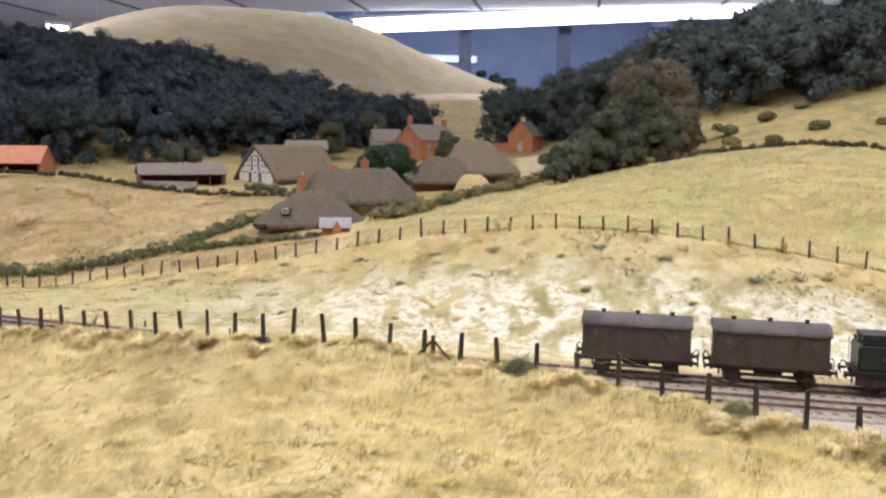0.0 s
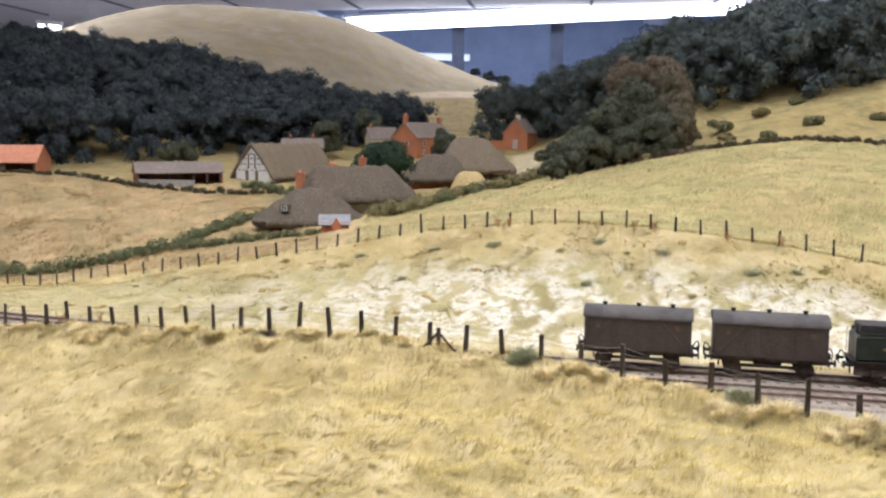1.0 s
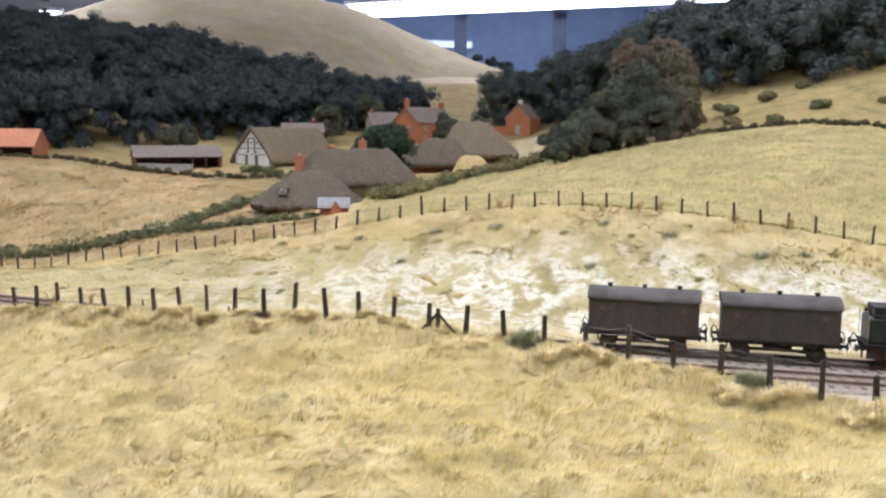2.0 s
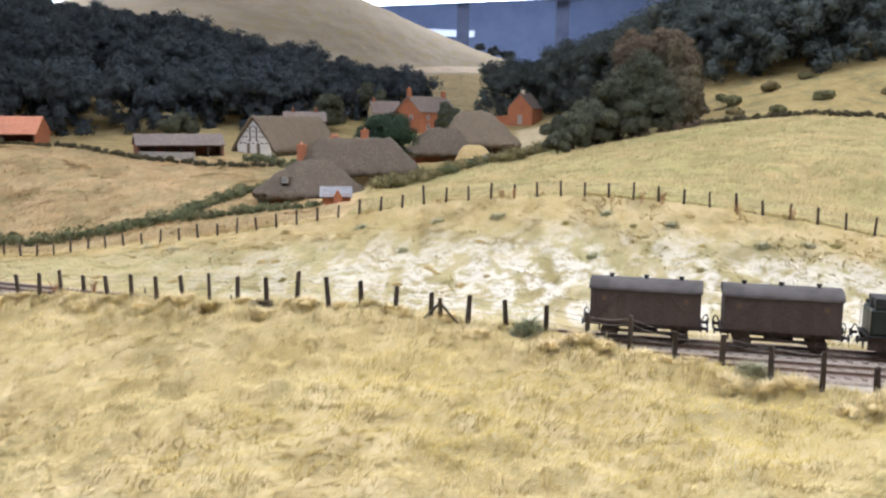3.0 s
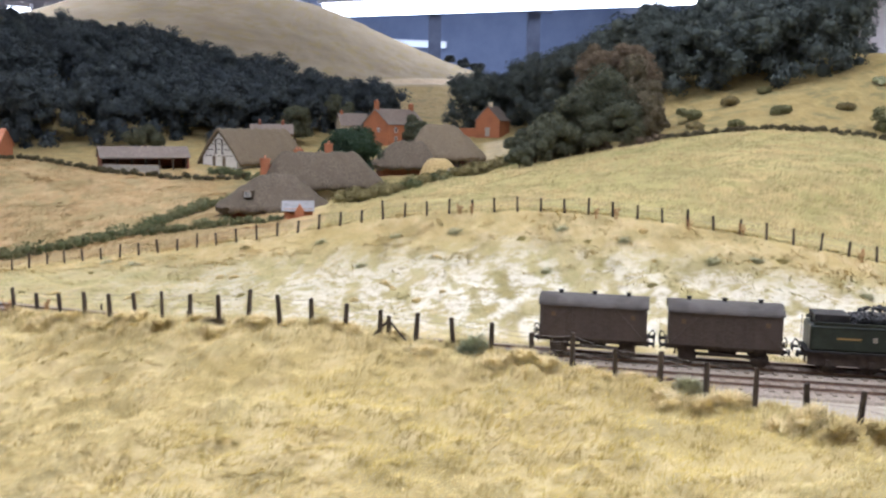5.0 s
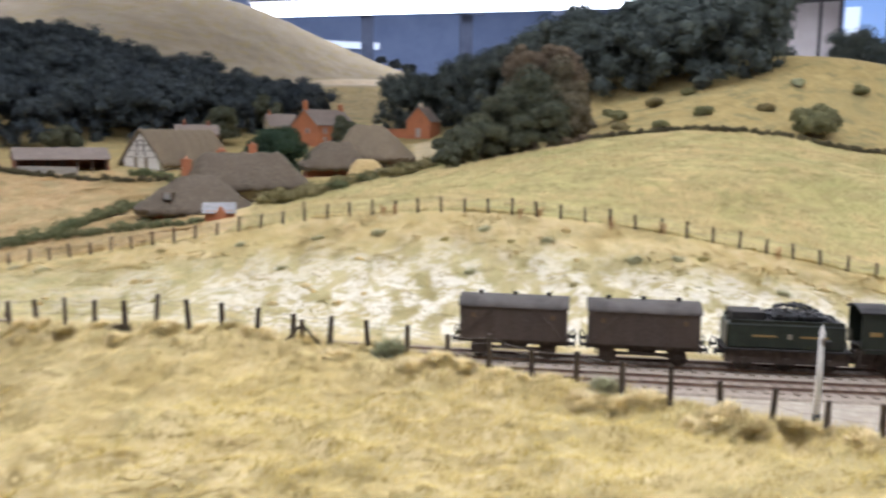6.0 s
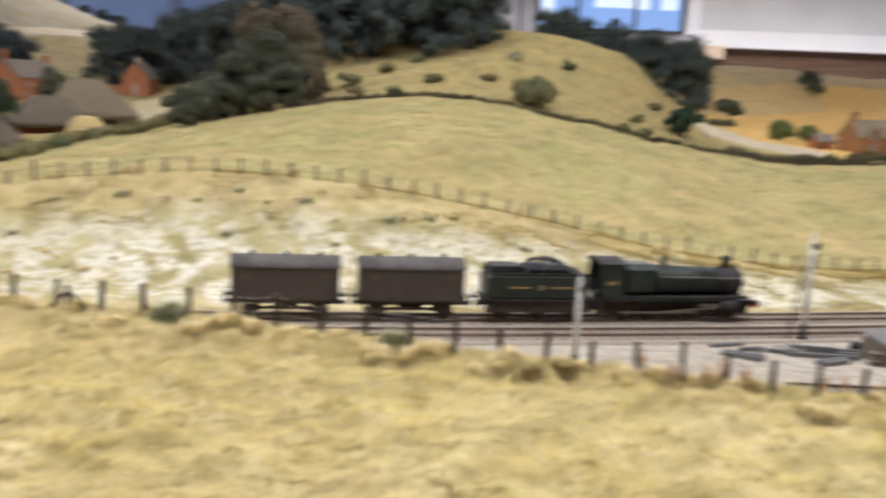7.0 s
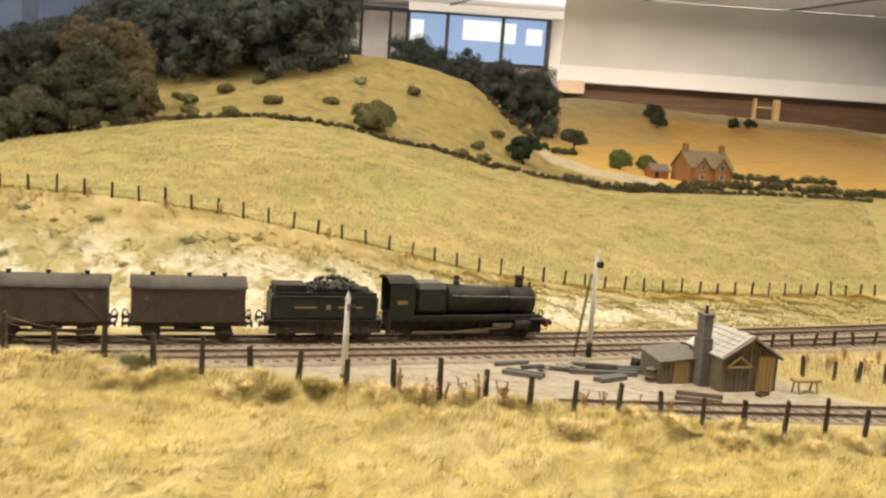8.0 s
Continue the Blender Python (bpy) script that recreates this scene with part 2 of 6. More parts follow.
SX = (-2.6, -1.6, -1.0, -0.5, -0.1, 0.3, 0.65, 1.0, 1.35, 1.8, 2.6, 4.2)
SY = (0.8, 1.15, 1.5, 1.85, 2.25, 2.8, 3.6, 4.8)
# heights of the country behind the cutting in mm, from the near edge to the downs
COUNTRY = (
    (-132, -67, -75, -49, 2, 28, 28, 7, 6, 16, 28, 116),
    (-73, -44, -64, -40, 11, 66, 79, 29, 31, 50, 60, 130),
    (-14, -25, -32, -19, 17, 86, 126, 108, 50, 66, 90, 160),
    (50, 10, 49, 21, 29, 70, 187, 243, 160, 85, 130, 170),
    (137, 80, 64, 62, 54, 115, 262, 315, 215, 170, 175, 180),
    (240, 305, 240, 147, 98, 100, 240, 310, 287, 233, 325, 220),
    (380, 425, 410, 290, 205, 195, 273, 340, 357, 331, 270, 250),
    (499, 803, 819, 750, 587, 435, 374, 359, 351, 350, 310, 260))


def fence_line(x):
    """Plan and height of the lineside fence on the near bank."""
    y = spline((-0.9, -0.374, -0.13, 0.083, 0.268, 0.56, 1.4), (1.03, 0.767, 0.643, 0.539, 0.44, 0.307, -0.07), x)
    z = spline((-0.9, -0.374, -0.22, -0.06, 0.083, 0.224, 0.388, 0.56, 1.4), (-0.05, -0.028, -0.014, -0.002, -0.007, -0.016, -0.029, -0.042, -0.05), x)
    return y, z


def track_line(x):
    x = np.asarray(x, float)
    return 0.7218 - 0.2984 * x + 0.0905 * np.clip(x, -1.2, 1.4) ** 2


def top_fence(x):
    """Plan and height of the fence at the top of the cutting."""
    y = spline((-1.6, -0.553, -0.2, 0.0, 0.2, 0.394, 0.6, 0.8, 1.018, 1.8), (1.5, 1.155, 1.061, 1.011, 0.949, 0.877, 0.812, 0.753, 0.705, 0.58), x)
    z = spline((-1.6, -0.553, -0.405, -0.3, -0.175, -0.075, 0.0, 0.1, 0.15, 0.25, 0.35, 0.44, 0.54, 0.614, 0.714, 0.815, 1.02, 1.8),
               (-0.075, -0.059, -0.038, -0.022, 0.0, 0.02, 0.033, 0.043, 0.045, 0.041, 0.029, 0.014, -0.006, -0.022, -0.035, -0.041, -0.045, -0.045), x)
    return y, z


def country(x, y):
    rows = np.stack([spline(SX, [v / 1000 for v in row], x) for row in COUNTRY])
    N = np.asarray(SY)
    out = np.zeros_like(np.asarray(x, float))
    y = np.clip(y, SY[0], SY[-1])
    k = np.clip(np.searchsorted(N, y) - 1, 0, len(N) - 2)
    sl = [(rows[min(i + 1, 7)] - rows[max(i - 1, 0)]) / (N[min(i + 1, 7)] - N[max(i - 1, 0)]) for i in range(8)]
    for j in range(7):
        s = k == j
        h = N[j + 1] - N[j]
        t = (y - N[j]) / h
        v = ((2 * t**3 - 3 * t**2 + 1) * rows[j] + (t**3 - 2 * t**2 + t) * h * sl[j] + (3 * t**2 - 2 * t**3) * rows[j + 1] + (t**3 - t**2) * h * sl[j + 1])
        out = np.where(s, v, out)
    return out


def lumps(x, y, scale, seed=0.0):
    """Cheap smooth unevenness between -1 and 1."""
    a = np.sin(x * scale + 1.3 * np.sin(y * scale * 0.7 + seed) + seed) * np.cos(y * scale * 1.1 + 1.7 * np.sin(x * scale * 0.6 - seed))
    b = np.sin(x * scale * 2.3 + seed * 2 + 1.1 * np.cos(y * scale * 1.9)) * np.sin(y * scale * 2.1 - seed + 0.9 * np.sin(x * scale * 1.7))
    return 0.65 * a + 0.35 * b


TABLE = np.random.default_rng(77).uniform(size=(256, 256))


def cloud(x, y, scale, octaves=4):
    """Layered value noise over the plan, between 0 and 1."""
    out, amp, total = 0.0, 1.0, 0.0
    for o in range(octaves):
        u, v = x * scale + 17.3 * o + 60, y * scale + 9.1 * o + 60
        i, j = np.floor(u).astype(int), np.floor(v).astype(int)
        a, b = smooth(u - i), smooth(v - j)
        t = lambda k, l: TABLE[(i + k) % 256, (j + l) % 256]
        out = out + amp * ((t(0, 0) * (1 - a) + t(1, 0) * a) * (1 - b) + (t(0, 1) * (1 - a) + t(1, 1) * a) * b)
        total += amp
        amp, scale = amp * 0.58, scale * 2.1
    return out / total


def chalk_bare(x, y):
    """How far the chalk of the cutting shows through the turf, 0 to 1."""
    ty, gy = track_line(x), top_fence(x)[0]
    t = np.clip((y - ty - 0.028) / (gy - ty - 0.028), -1, 2)
    zone = smooth(t * 8) * smooth((0.95 - t) * 1.9) * smooth((x + 0.50) * 1.7) * smooth((1.0 - x) * 3)
    return 0.9 * zone * smooth((cloud(x, 0.55 * y, 62, 7) - 0.545 + 0.125 * zone + 0.035 * smooth((x - 0.05) / 0.3)) / 0.085)


def height(x, y):
    x, y = np.asarray(x, float), np.asarray(y, float)
    fy, fz = fence_line(x)
    ty = track_line(x)
    gy, gz = top_fence(x)
    near = fz - 0.10 * (1 - np.exp(-0.30 * np.maximum(fy - y, 0) / 0.10)) + 0.0022 * lumps(x, y, 60) + 0.0014 * lumps(x, y, 170, 2) + 0.011 * (cloud(0.8 * x + 0.35 * y, 1.5 * y - 0.3 * x, 58, 2) - 0.5) + 0.0045 * smooth((cloud(x, y, 34, 3) - 0.45) / 0.2) * np.exp(-((fy - 0.022 - y) / 0.016) ** 2)
    foot = np.minimum(fy + 0.045, np.maximum(ty - 0.072, fy + 0.006))
    bank = fz + (BED - fz) * smooth((y - fy) / (foot - fy))
    toe = ty + 0.028
    t = np.clip((y - toe) / (gy - toe), 0, 1)
    cut = BED + (gz - BED) * t**1.35 + (0.003 * lumps(x, y, 45, 1) + 0.0015 * lumps(x, y, 130, 4)) * smooth(t * 4) * smooth((1 - t) * 6)
    back = gz + (country(x, y) - gz) * smooth((y - gy) / 0.40) + (0.003 * lumps(x, y, 22, 3) + 0.007 * (cloud(x, y, 26, 3) - 0.5)) * smooth((y - gy) / 0.1)
    # round shoulder of the hill above the copse
    across, deep = 0.848 * (x - 1.268) - 0.530 * (y - 1.849), 0.530 * (x - 1.268) + 0.848 * (y - 1.849)
    back = back + 0.082 * np.exp(-((across / np.where(across < 0, 0.305, 0.116)) ** 2) - (deep / np.where(deep < 0, 0.176, 0.199)) ** 2)
    back = back + 0.085 * smooth((x - 2.9) / 1.3) * smooth((y - 2.4) / 0.3)
    z = np.where(y < fy, near, np.where(y < foot, bank, np.where(y < toe, BED, np.where(y < gy, cut, back))))
    return z


def hz(x, y):
    return float(height(np.array([x]), np.array([y]))[0])


HEDGE_X, HEDGE_Y = (0.45, 0.655, 0.858, 1.03, 1.39, 1.84, 2.6), (1.63, 1.561, 1.456, 1.40, 1.40, 1.12, 0.75)


def mesh_object(name, verts, faces, material, smooth_faces=False):
    me = bpy.data.meshes.new(name)
    if isinstance(faces, np.ndarray):
        n, k = faces.shape
        me.vertices.add(len(verts))
        me.vertices.foreach_set("co", np.asarray(verts, np.float32).ravel())
        me.loops.add(n * k)
        me.loops.foreach_set("vertex_index", faces.astype(np.int32).ravel())
        me.polygons.add(n)
        me.polygons.foreach_set("loop_start", np.arange(0, n * k, k, dtype=np.int32))
        me.update(calc_edges=True)
    else:
        me.from_pydata([tuple(v) for v in verts], [], faces)
    me.materials.append(material)
    me.polygons.foreach_set("use_smooth", [smooth_faces] * len(me.polygons))
    return new(name, me)


def steps(stretches):
    out = []
    for a, b, s in stretches:
        out += list(np.linspace(a, b, max(2, int(round((b - a) / s)) + 1))[:-1])
    return np.array(out + [stretches[-1][1]])


def lanes(x, y):
    """Pale chalk lanes beside the brick cottage, 0 to 1."""
    out = np.zeros_like(x)
    for (xa, ya), (xb, yb), w, bare in (((1.42, 1.66), (1.565, 1.53), 0.066, 1.0), ((1.82, 1.47), (1.97, 1.385), 0.03, 1.0), ((0.25, 2.70), (0.21, 2.10), 0.045, 0.4), ((0.21, 2.10), (0.13, 1.78), 0.04, 0.4), ((-0.10, 2.45), (0.02, 2.15), 0.03, 0.4)):
        t = np.clip(((x - xa) * (xb - xa) + (y - ya) * (yb - ya)) / ((xb - xa) ** 2 + (yb - ya) ** 2), 0, 1)
        out = np.maximum(out, bare * smooth((w - np.hypot(x - xa - t * (xb - xa), y - ya - t * (yb - ya))) / 0.018))
    return out


def build_ground():
    xs = steps([(-3.4, -1.4, 0.06), (-1.4, -0.6, 0.02), (-0.6, 1.1, 0.005), (1.1, 2.2, 0.02), (2.2, 3.4, 0.03), (3.4, 4.6, 0.06)])
    ys = steps([(-1.0, 0.25, 0.03), (0.25, 1.2, 0.0045), (1.2, 2.2, 0.018), (2.2, 2.8, 0.024), (2.8, 3.9, 0.05), (3.9, 4.5, 0.02), (4.5, 6.0, 0.05)])
    X, Y = np.meshgrid(xs, ys)
    x, y = X.ravel(), Y.ravel()
    z = height(x, y)
    nx, ny = len(xs), len(ys)
    i = np.arange(nx * ny).reshape(ny, nx)
    f = np.stack([i[:-1, :-1], i[:-1, 1:], i[1:, 1:], i[1:, :-1]], -1).reshape(-1, 4)
    ob = mesh_object("ground", np.stack([x, y, z], -1), f, M_GROUND, True)
    fy, ty, gy = fence_line(x)[0], track_line(x), top_fence(x)[0]
    t = np.clip((y - ty - 0.028) / (gy - ty - 0.028), -1, 2)
    hedge = np.interp(x, HEDGE_X, HEDGE_Y)
    behind = smooth((y - hedge) / 0.03) * (x > 0.42)
    strip = 4.02 + 0.8 * (x + 0.043)
    gap = 0.8 * smooth((y - 3.1) * 6) * smooth((strip - y) * 25) * smooth((x + 0.2) * 6) * smooth((0.5 - x) * 6)
    knoll = smooth((y - 2.02 - 0.25 * (x - 1.73)) * 30) * smooth((2.46 - x + 0.9 * (y - 2.3)) * 20) * (x > 1.3)
    zones = {
        "chalk": chalk_bare(x, y),
        "pale": np.maximum(smooth((y - strip) / 0.03) * smooth((strip + 0.13 + 0.2 * x - y) / 0.03) * smooth((0.45 - x) * 4) * smooth((x + 0.20) * 8), lanes(x, y)),
        "turf": smooth(t * 6) * smooth((0.86 - t) * 5) * (y < gy),
        "tuft": cloud(x, y, 30, 5),
        "yard": smooth((x + 1.0) * 5) * smooth((y - fy - 0.018) / 0.03) * smooth((ty + 0.036 - y) / 0.012) * (1 - smooth((x - 0.62) / 0.04) * smooth((ty - 0.072 - y) / 0.02) * smooth((y - (0.432 - 0.47 * (x - 0.40) + 0.12 * (x - 0.40) ** 2) - 0.026) / 0.015)),
        "field": smooth((y - gy) / 0.02) * smooth((x + 0.12 + 0.3 * (y - 1.2)) / 0.1) * smooth((2.2 - y) * 4),
        "hay": smooth((y - gy - 0.02) / 0.05) * smooth((-0.05 - x - 0.2 * (y - 1.2)) / 0.1),
        "dry": np.maximum.reduce([behind * smooth((1.55 - x) * 5), smooth((y - 1.45 + 0.3 * x) * 4) * smooth((0.42 - x) * 6) * smooth((x + 0.50) * 5), 0.85 * smooth((y - 1.93) * 9) * smooth((-0.25 - x) * 6), gap]),
        "down": np.maximum(smooth((y - 3.3) * 3) * (1 - gap), np.maximum(0.3 * knoll, 0.6 * smooth((y - 2.50 - 0.05 * (x - 2.6)) * 25) * (x > 2.3))),
        "ochre": smooth((x - 1.36) * 6) * smooth((y - hedge - 0.12) * 6) * (1 - 0.55 * knoll) * (1 - 0.8 * smooth((y - 2.50 - 0.05 * (x - 2.6)) * 25)),
    }
    for name, v in zones.items():
        ob.data.attributes.new(name, "FLOAT", "POINT").data.foreach_set("value", v.astype(np.float32))
    return tagged(ob, "modelled chalk downland of dry straw-coloured grass", "ground", kind="structure")


build_ground()


# ---- building helpers ----
def link_mesh(name, bm, material, parent=None, label="", smooth_faces=False):
    me = bpy.data.meshes.new(name)
    bm.to_mesh(me)
    bm.free()
    me.materials.append(material)
    if smooth_faces:
        me.polygons.foreach_set("use_smooth", [True] * len(me.polygons))
    ob = new(name, me)
    if parent:
        ob.parent = parent
    if label:
        tagged(ob, label)
    return ob


def part(name, bm, material, parent, label="", smooth_faces=False):
    return link_mesh(name, bm, material, parent, label, smooth_faces)


def thing(name, m, label, category, group=""):
    ob = new(name)
    ob.empty_display_size = 0.01
    ob.matrix_world = m
    return tagged(ob, label, category, group)


def box(bm, c, s, rz=0.0, rx=0.0, ry=0.0, bevel=0.0):
    r = bmesh.ops.create_cube(bm, size=1.0, matrix=pose(*c, rx, ry, rz) @ Matrix.Diagonal((*s, 1)))
    if bevel:
        es = {e for v in r["verts"] for e in v.link_edges}
        bmesh.ops.bevel(bm, geom=list(es), offset=bevel, segments=1, affect="EDGES")
    return bm


def boxes(*items):
    bm = bmesh.new()
    for it in items:
        box(bm, *it)
    return bm


def rod(bm, a, b, r, r2=None, n=12):
    a, b = Vector(a), Vector(b)
    m = Matrix.Translation((a + b) / 2) @ (b - a).to_track_quat("Z", "Y").to_matrix().to_4x4()
    bmesh.ops.create_cone(bm, cap_ends=True, segments=n, radius1=r, radius2=r if r2 is None else r2, depth=(b - a).length, matrix=m)
    return bm


def rods(*items):
    bm = bmesh.new()
    for it in items:
        rod(bm, *it)
    return bm


def poly(bm, pts, faces):
    vs = [bm.verts.new(p) for p in pts]
    for f in faces:
        bm.faces.new([vs[i] for i in f])
    return bm


def gable_walls(L, W, H, R):
    """Four walls with gables at both ends, ridge along x."""
    a, b = L / 2, W / 2
    return poly(bmesh.new(), [(-a, -b, -0.012), (a, -b, -0.012), (a, b, -0.012), (-a, b, -0.012), (-a, -b, H), (a, -b, H), (a, b, H), (-a, b, H), (-a, 0, R), (a, 0, R)],
                [(0, 3, 2, 1), (0, 1, 5, 4), (2, 3, 7, 6), (1, 2, 6, 9, 5), (3, 0, 4, 8, 7), (4, 5, 9, 8), (6, 7, 8, 9)])


def gable_roof(L, W, H, R, over=0.004, thick=0.003):
    """A roof of two slabs over gable_walls."""
    a, k = L / 2 + over, (R - H) / (W / 2)
    b = W / 2 + over
    low = H - over * k
    p = []
    for x in (-a, a):
        p += [(x, -b, low + thick), (x, 0, R + thick), (x, b, low + thick), (x, b, low + 0.0004), (x, 0, R + 0.0004), (x, -b, low + 0.0004)]
    return poly(bmesh.new(), p, [(0, 5, 4, 3, 2, 1), (6, 7, 8, 9, 10, 11), (0, 1, 7, 6), (1, 2, 8, 7), (2, 3, 9, 8), (3, 4, 10, 9), (4, 5, 11, 10), (5, 0, 6, 11)])


def thatch(L, W, h, z0, hip_a, hip_b, thick=0.007, seed=0.0, sag=0.0, power=1.18):
    """A thick rounded thatched roof, ridge along x; hip_a and hip_b are the lengths of the hipped ends (0: a gable)."""
    nu, nv = 44, 22
    top = []
    for i in range(nu + 1):
        u = -L / 2 + L * i / nu
        hip = hip_a if u < 0 else hip_b
        tt = max(0.0, (abs(u) - (L / 2 - hip)) / hip) if hip > 0 else 0.0
        for j in range(nv + 1):
            s = -1 + 2 * j / nv
            d = (abs(s) ** 2.6 + tt**2.6) ** (1 / 2.6)
            k = 1 / d if d > 1 else 1.0
            uu = math.copysign(L / 2 - hip + hip * tt * k, u) if tt > 0 else u
            prof = 1 - min(d, 1.0) ** power
            z = z0 + h * prof - sag * (1 - (2 * u / L) ** 2) * prof
            w = 0.0012 * math.sin(u * 210 + seed + 2 * math.sin(s * 5)) + 0.0008 * math.sin(s * 17 + u * 330 + seed)
            top.append((uu, s * k * W / 2, z + w))
    bm = bmesh.new()
    up = [bm.verts.new(p) for p in top]
    dn = [bm.verts.new((p[0] * 0.985, p[1] * 0.985, p[2] - thick)) for p in top]
    w = nv + 1
    for i in range(nu):
        for j in range(nv):
            q = (i * w + j, (i + 1) * w + j, (i + 1) * w + j + 1, i * w + j + 1)
            bm.faces.new([up[a] for a in q])
            bm.faces.new([dn[a] for a in reversed(q)])
    ring = [j for j in range(w)] + [i * w + nv for i in range(1, nu + 1)] + [nu * w + j for j in range(nv - 1, -1, -1)] + [i * w for i in range(nu - 1, 0, -1)]
    for a, b in zip(ring, ring[1:] + ring[:1]):
        bm.faces.new((up[a], up[b], dn[b], dn[a]))
    bmesh.ops.remove_doubles(bm, verts=bm.verts, dist=0.00001)
    return bm


# ---- foliage ----
def unit(n, rng):
    v = rng.normal(size=(n, 3))
    return v / np.linalg.norm(v, axis=1)[:, None]


def leaf_quads(p, nrm, size, rng):
    """Small bent leaf sprays at points p, roughly facing nrm."""
    n = len(p)
    d = nrm + 0.6 * unit(n, rng)
    d /= np.linalg.norm(d, axis=1)[:, None]
    a = np.cross(d, unit(n, rng))
    a /= np.linalg.norm(a, axis=1)[:, None] + 1e-9
    b = np.cross(d, a)
    s = (size * rng.uniform(0.5, 1.25, n))[:, None]
    v = np.stack([p - a * s, p + a * s * 0.8 - b * s * 0.6 + d * s * 0.2, p + a * s * 0.8 + b * s * 0.6], 1).reshape(-1, 3)
    return v, np.arange(3 * n).reshape(-1, 3)


ICO = bmesh.new()
bmesh.ops.create_icosphere(ICO, subdivisions=1, radius=1.0)
ICO_V = np.array([v.co[:] for v in ICO.verts])
ICO_F = np.array([[v.index for v in f.verts] for f in ICO.faces])
ICO.free()


class Foliage:
    """Gathers lobes of leaves and the dark mass inside them."""

    def __init__(self, seed):
        self.rng = np.random.default_rng(seed)
        self.lv, self.lf, self.cv, self.cf, self.n, self.c = [], [], [], [], 0, 0

    def lobe(self, c, r, leaves, size, flat=1.0):
        rng = self.rng
        d = unit(leaves, rng)
        d[:, 2] = np.where(d[:, 2] < -0.6, -d[:, 2], d[:, 2])
        p = np.asarray(c) + d * np.array([1, 1, flat]) * r * rng.uniform(0.66, 1.14, (leaves, 1))
        v, f = leaf_quads(p, d, size, rng)
        self.lv.append(v)
        self.lf.append(f + self.n)
        self.n += len(v)
        w = ICO_V * np.array([1, 1, flat]) * r * 0.56 * (1 + 0.22 * np.sin(ICO_V[:, :1] * 5 + ICO_V[:, 1:2] * 7 + c[0] * 90))
        self.cv.append(w + np.asarray(c))
        self.cf.append(ICO_F + self.c)
        self.c += len(w)

    def crown(self, c, rx, ry, rz, lobes, leaves, size, lobe_r=0.36, low=-0.35):
        rng = self.rng
        for _ in range(lobes):
            d = unit(1, rng)[0]
            if d[2] < low:
                d[2] *= -0.6
            k = rng.uniform(0.35, 0.8)
            r = lobe_r * (rx + rz) / 2 * rng.uniform(0.6, 1.25)
            self.lobe((c[0] + d[0] * rx * k, c[1] + d[1] * ry * k, c[2] + d[2] * rz * k), r, leaves, size, 0.9)

    def leaves(self, name, material, parent=None):
        ob = mesh_object(name, np.concatenate(self.lv), np.concatenate(self.lf), material)
        ob.parent = parent
        return ob

    def core(self, name, parent):
        ob = mesh_object(name, np.concatenate(self.cv), np.concatenate(self.cf), parent.data.materials[0], True)
        ob.parent = parent
        return ob


def tree(x, y, h, rx, rz, material, label, seed, lobes=22, leaves=260, size=0.0036, trunk=0.2, low=-0.9, name="tree", ry=None, group=""):
    """A tree of height h with a tapered trunk, limbs and a crown of many small sprays."""
    leaves, size = int(leaves * 2.2), size * 0.82
    z = hz(x, y)
    root = thing(name, pose(x, y, z), label, "tree" if name == "tree" else "bush", group)
    rng = random.Random(seed)
    cz = h - rz
    bm = rods(((0, 0, -0.006), (0, 0, h * trunk), 0.035 * h + 0.001, 0.026 * h, 9), ((0, 0, h * trunk), (0.02 * h, 0, h * 0.75), 0.026 * h, 0.008 * h, 8))
    for _ in range(6):
        a, k = rng.uniform(0, 6.28), rng.uniform(0.35, 0.6)
        rod(bm, (0, 0, h * trunk * rng.uniform(0.8, 1.5)), (rx * k * math.cos(a), rx * k * math.sin(a), cz + rz * rng.uniform(-0.3, 0.4)), 0.012 * h, 0.004 * h, 6)
    part("trunk", bm, M_TRUNK, root, smooth_faces=True)
    f = Foliage(seed)
    f.crown((0, 0, cz), rx, ry or rx, rz, lobes, leaves, size, 0.34, low)
    crown = f.leaves("crown", material, root)
    f.core("inner_crown", crown)
    return root


def bush(x, y, r, h, material, label, seed, leaves=200, size=0.003, lobes=7, group=""):
    leaves, size = int(leaves * 2.6), size * 0.75
    z = hz(x, y)
    root = thing("bush", pose(x, y, z), label, "bush", group)
    f = Foliage(seed)
    f.crown((0, 0, h * 0.30), r * 0.85, r * 0.65, h * 0.55, lobes, leaves, size, 0.38)
    crown = f.leaves("leaves", material, root)
    f.core("inner_leaves", crown)
    part("stem", rods(((0, 0, -0.004), (0, 0, h * 0.5), 0.0015, 0.0008, 6)), M_TRUNK, root)
    return root


def hedge(name, pts, w, h, material, label, seed, step=0.016, leaves=60, size=0.003, gaps=0.0):
    leaves, size, step = leaves * 2, size * 0.7, step * 0.62
    f = Foliage(seed)
    rng = f.rng
    for (xa, ya), (xb, yb) in zip(pts, pts[1:]):
        n = max(1, int(math.hypot(xb - xa, yb - ya) / step))
        for i in range(n):
            if rng.uniform() < gaps:
                continue
            x, y = xa + (xb - xa) * i / n + rng.normal() * w * 0.25, ya + (yb - ya) * i / n + rng.normal() * w * 0.25
            r = rng.uniform(0.35, 1.2) * h * 0.5
            f.lobe((x, y, hz(x, y) + r * 0.75), r, leaves, size, 0.9)
    root = thing(name, pose(0, 0, 0), label, "hedge")
    crown = f.leaves("leaves", material, root)
    f.core("inner_leaves", crown)
    return root


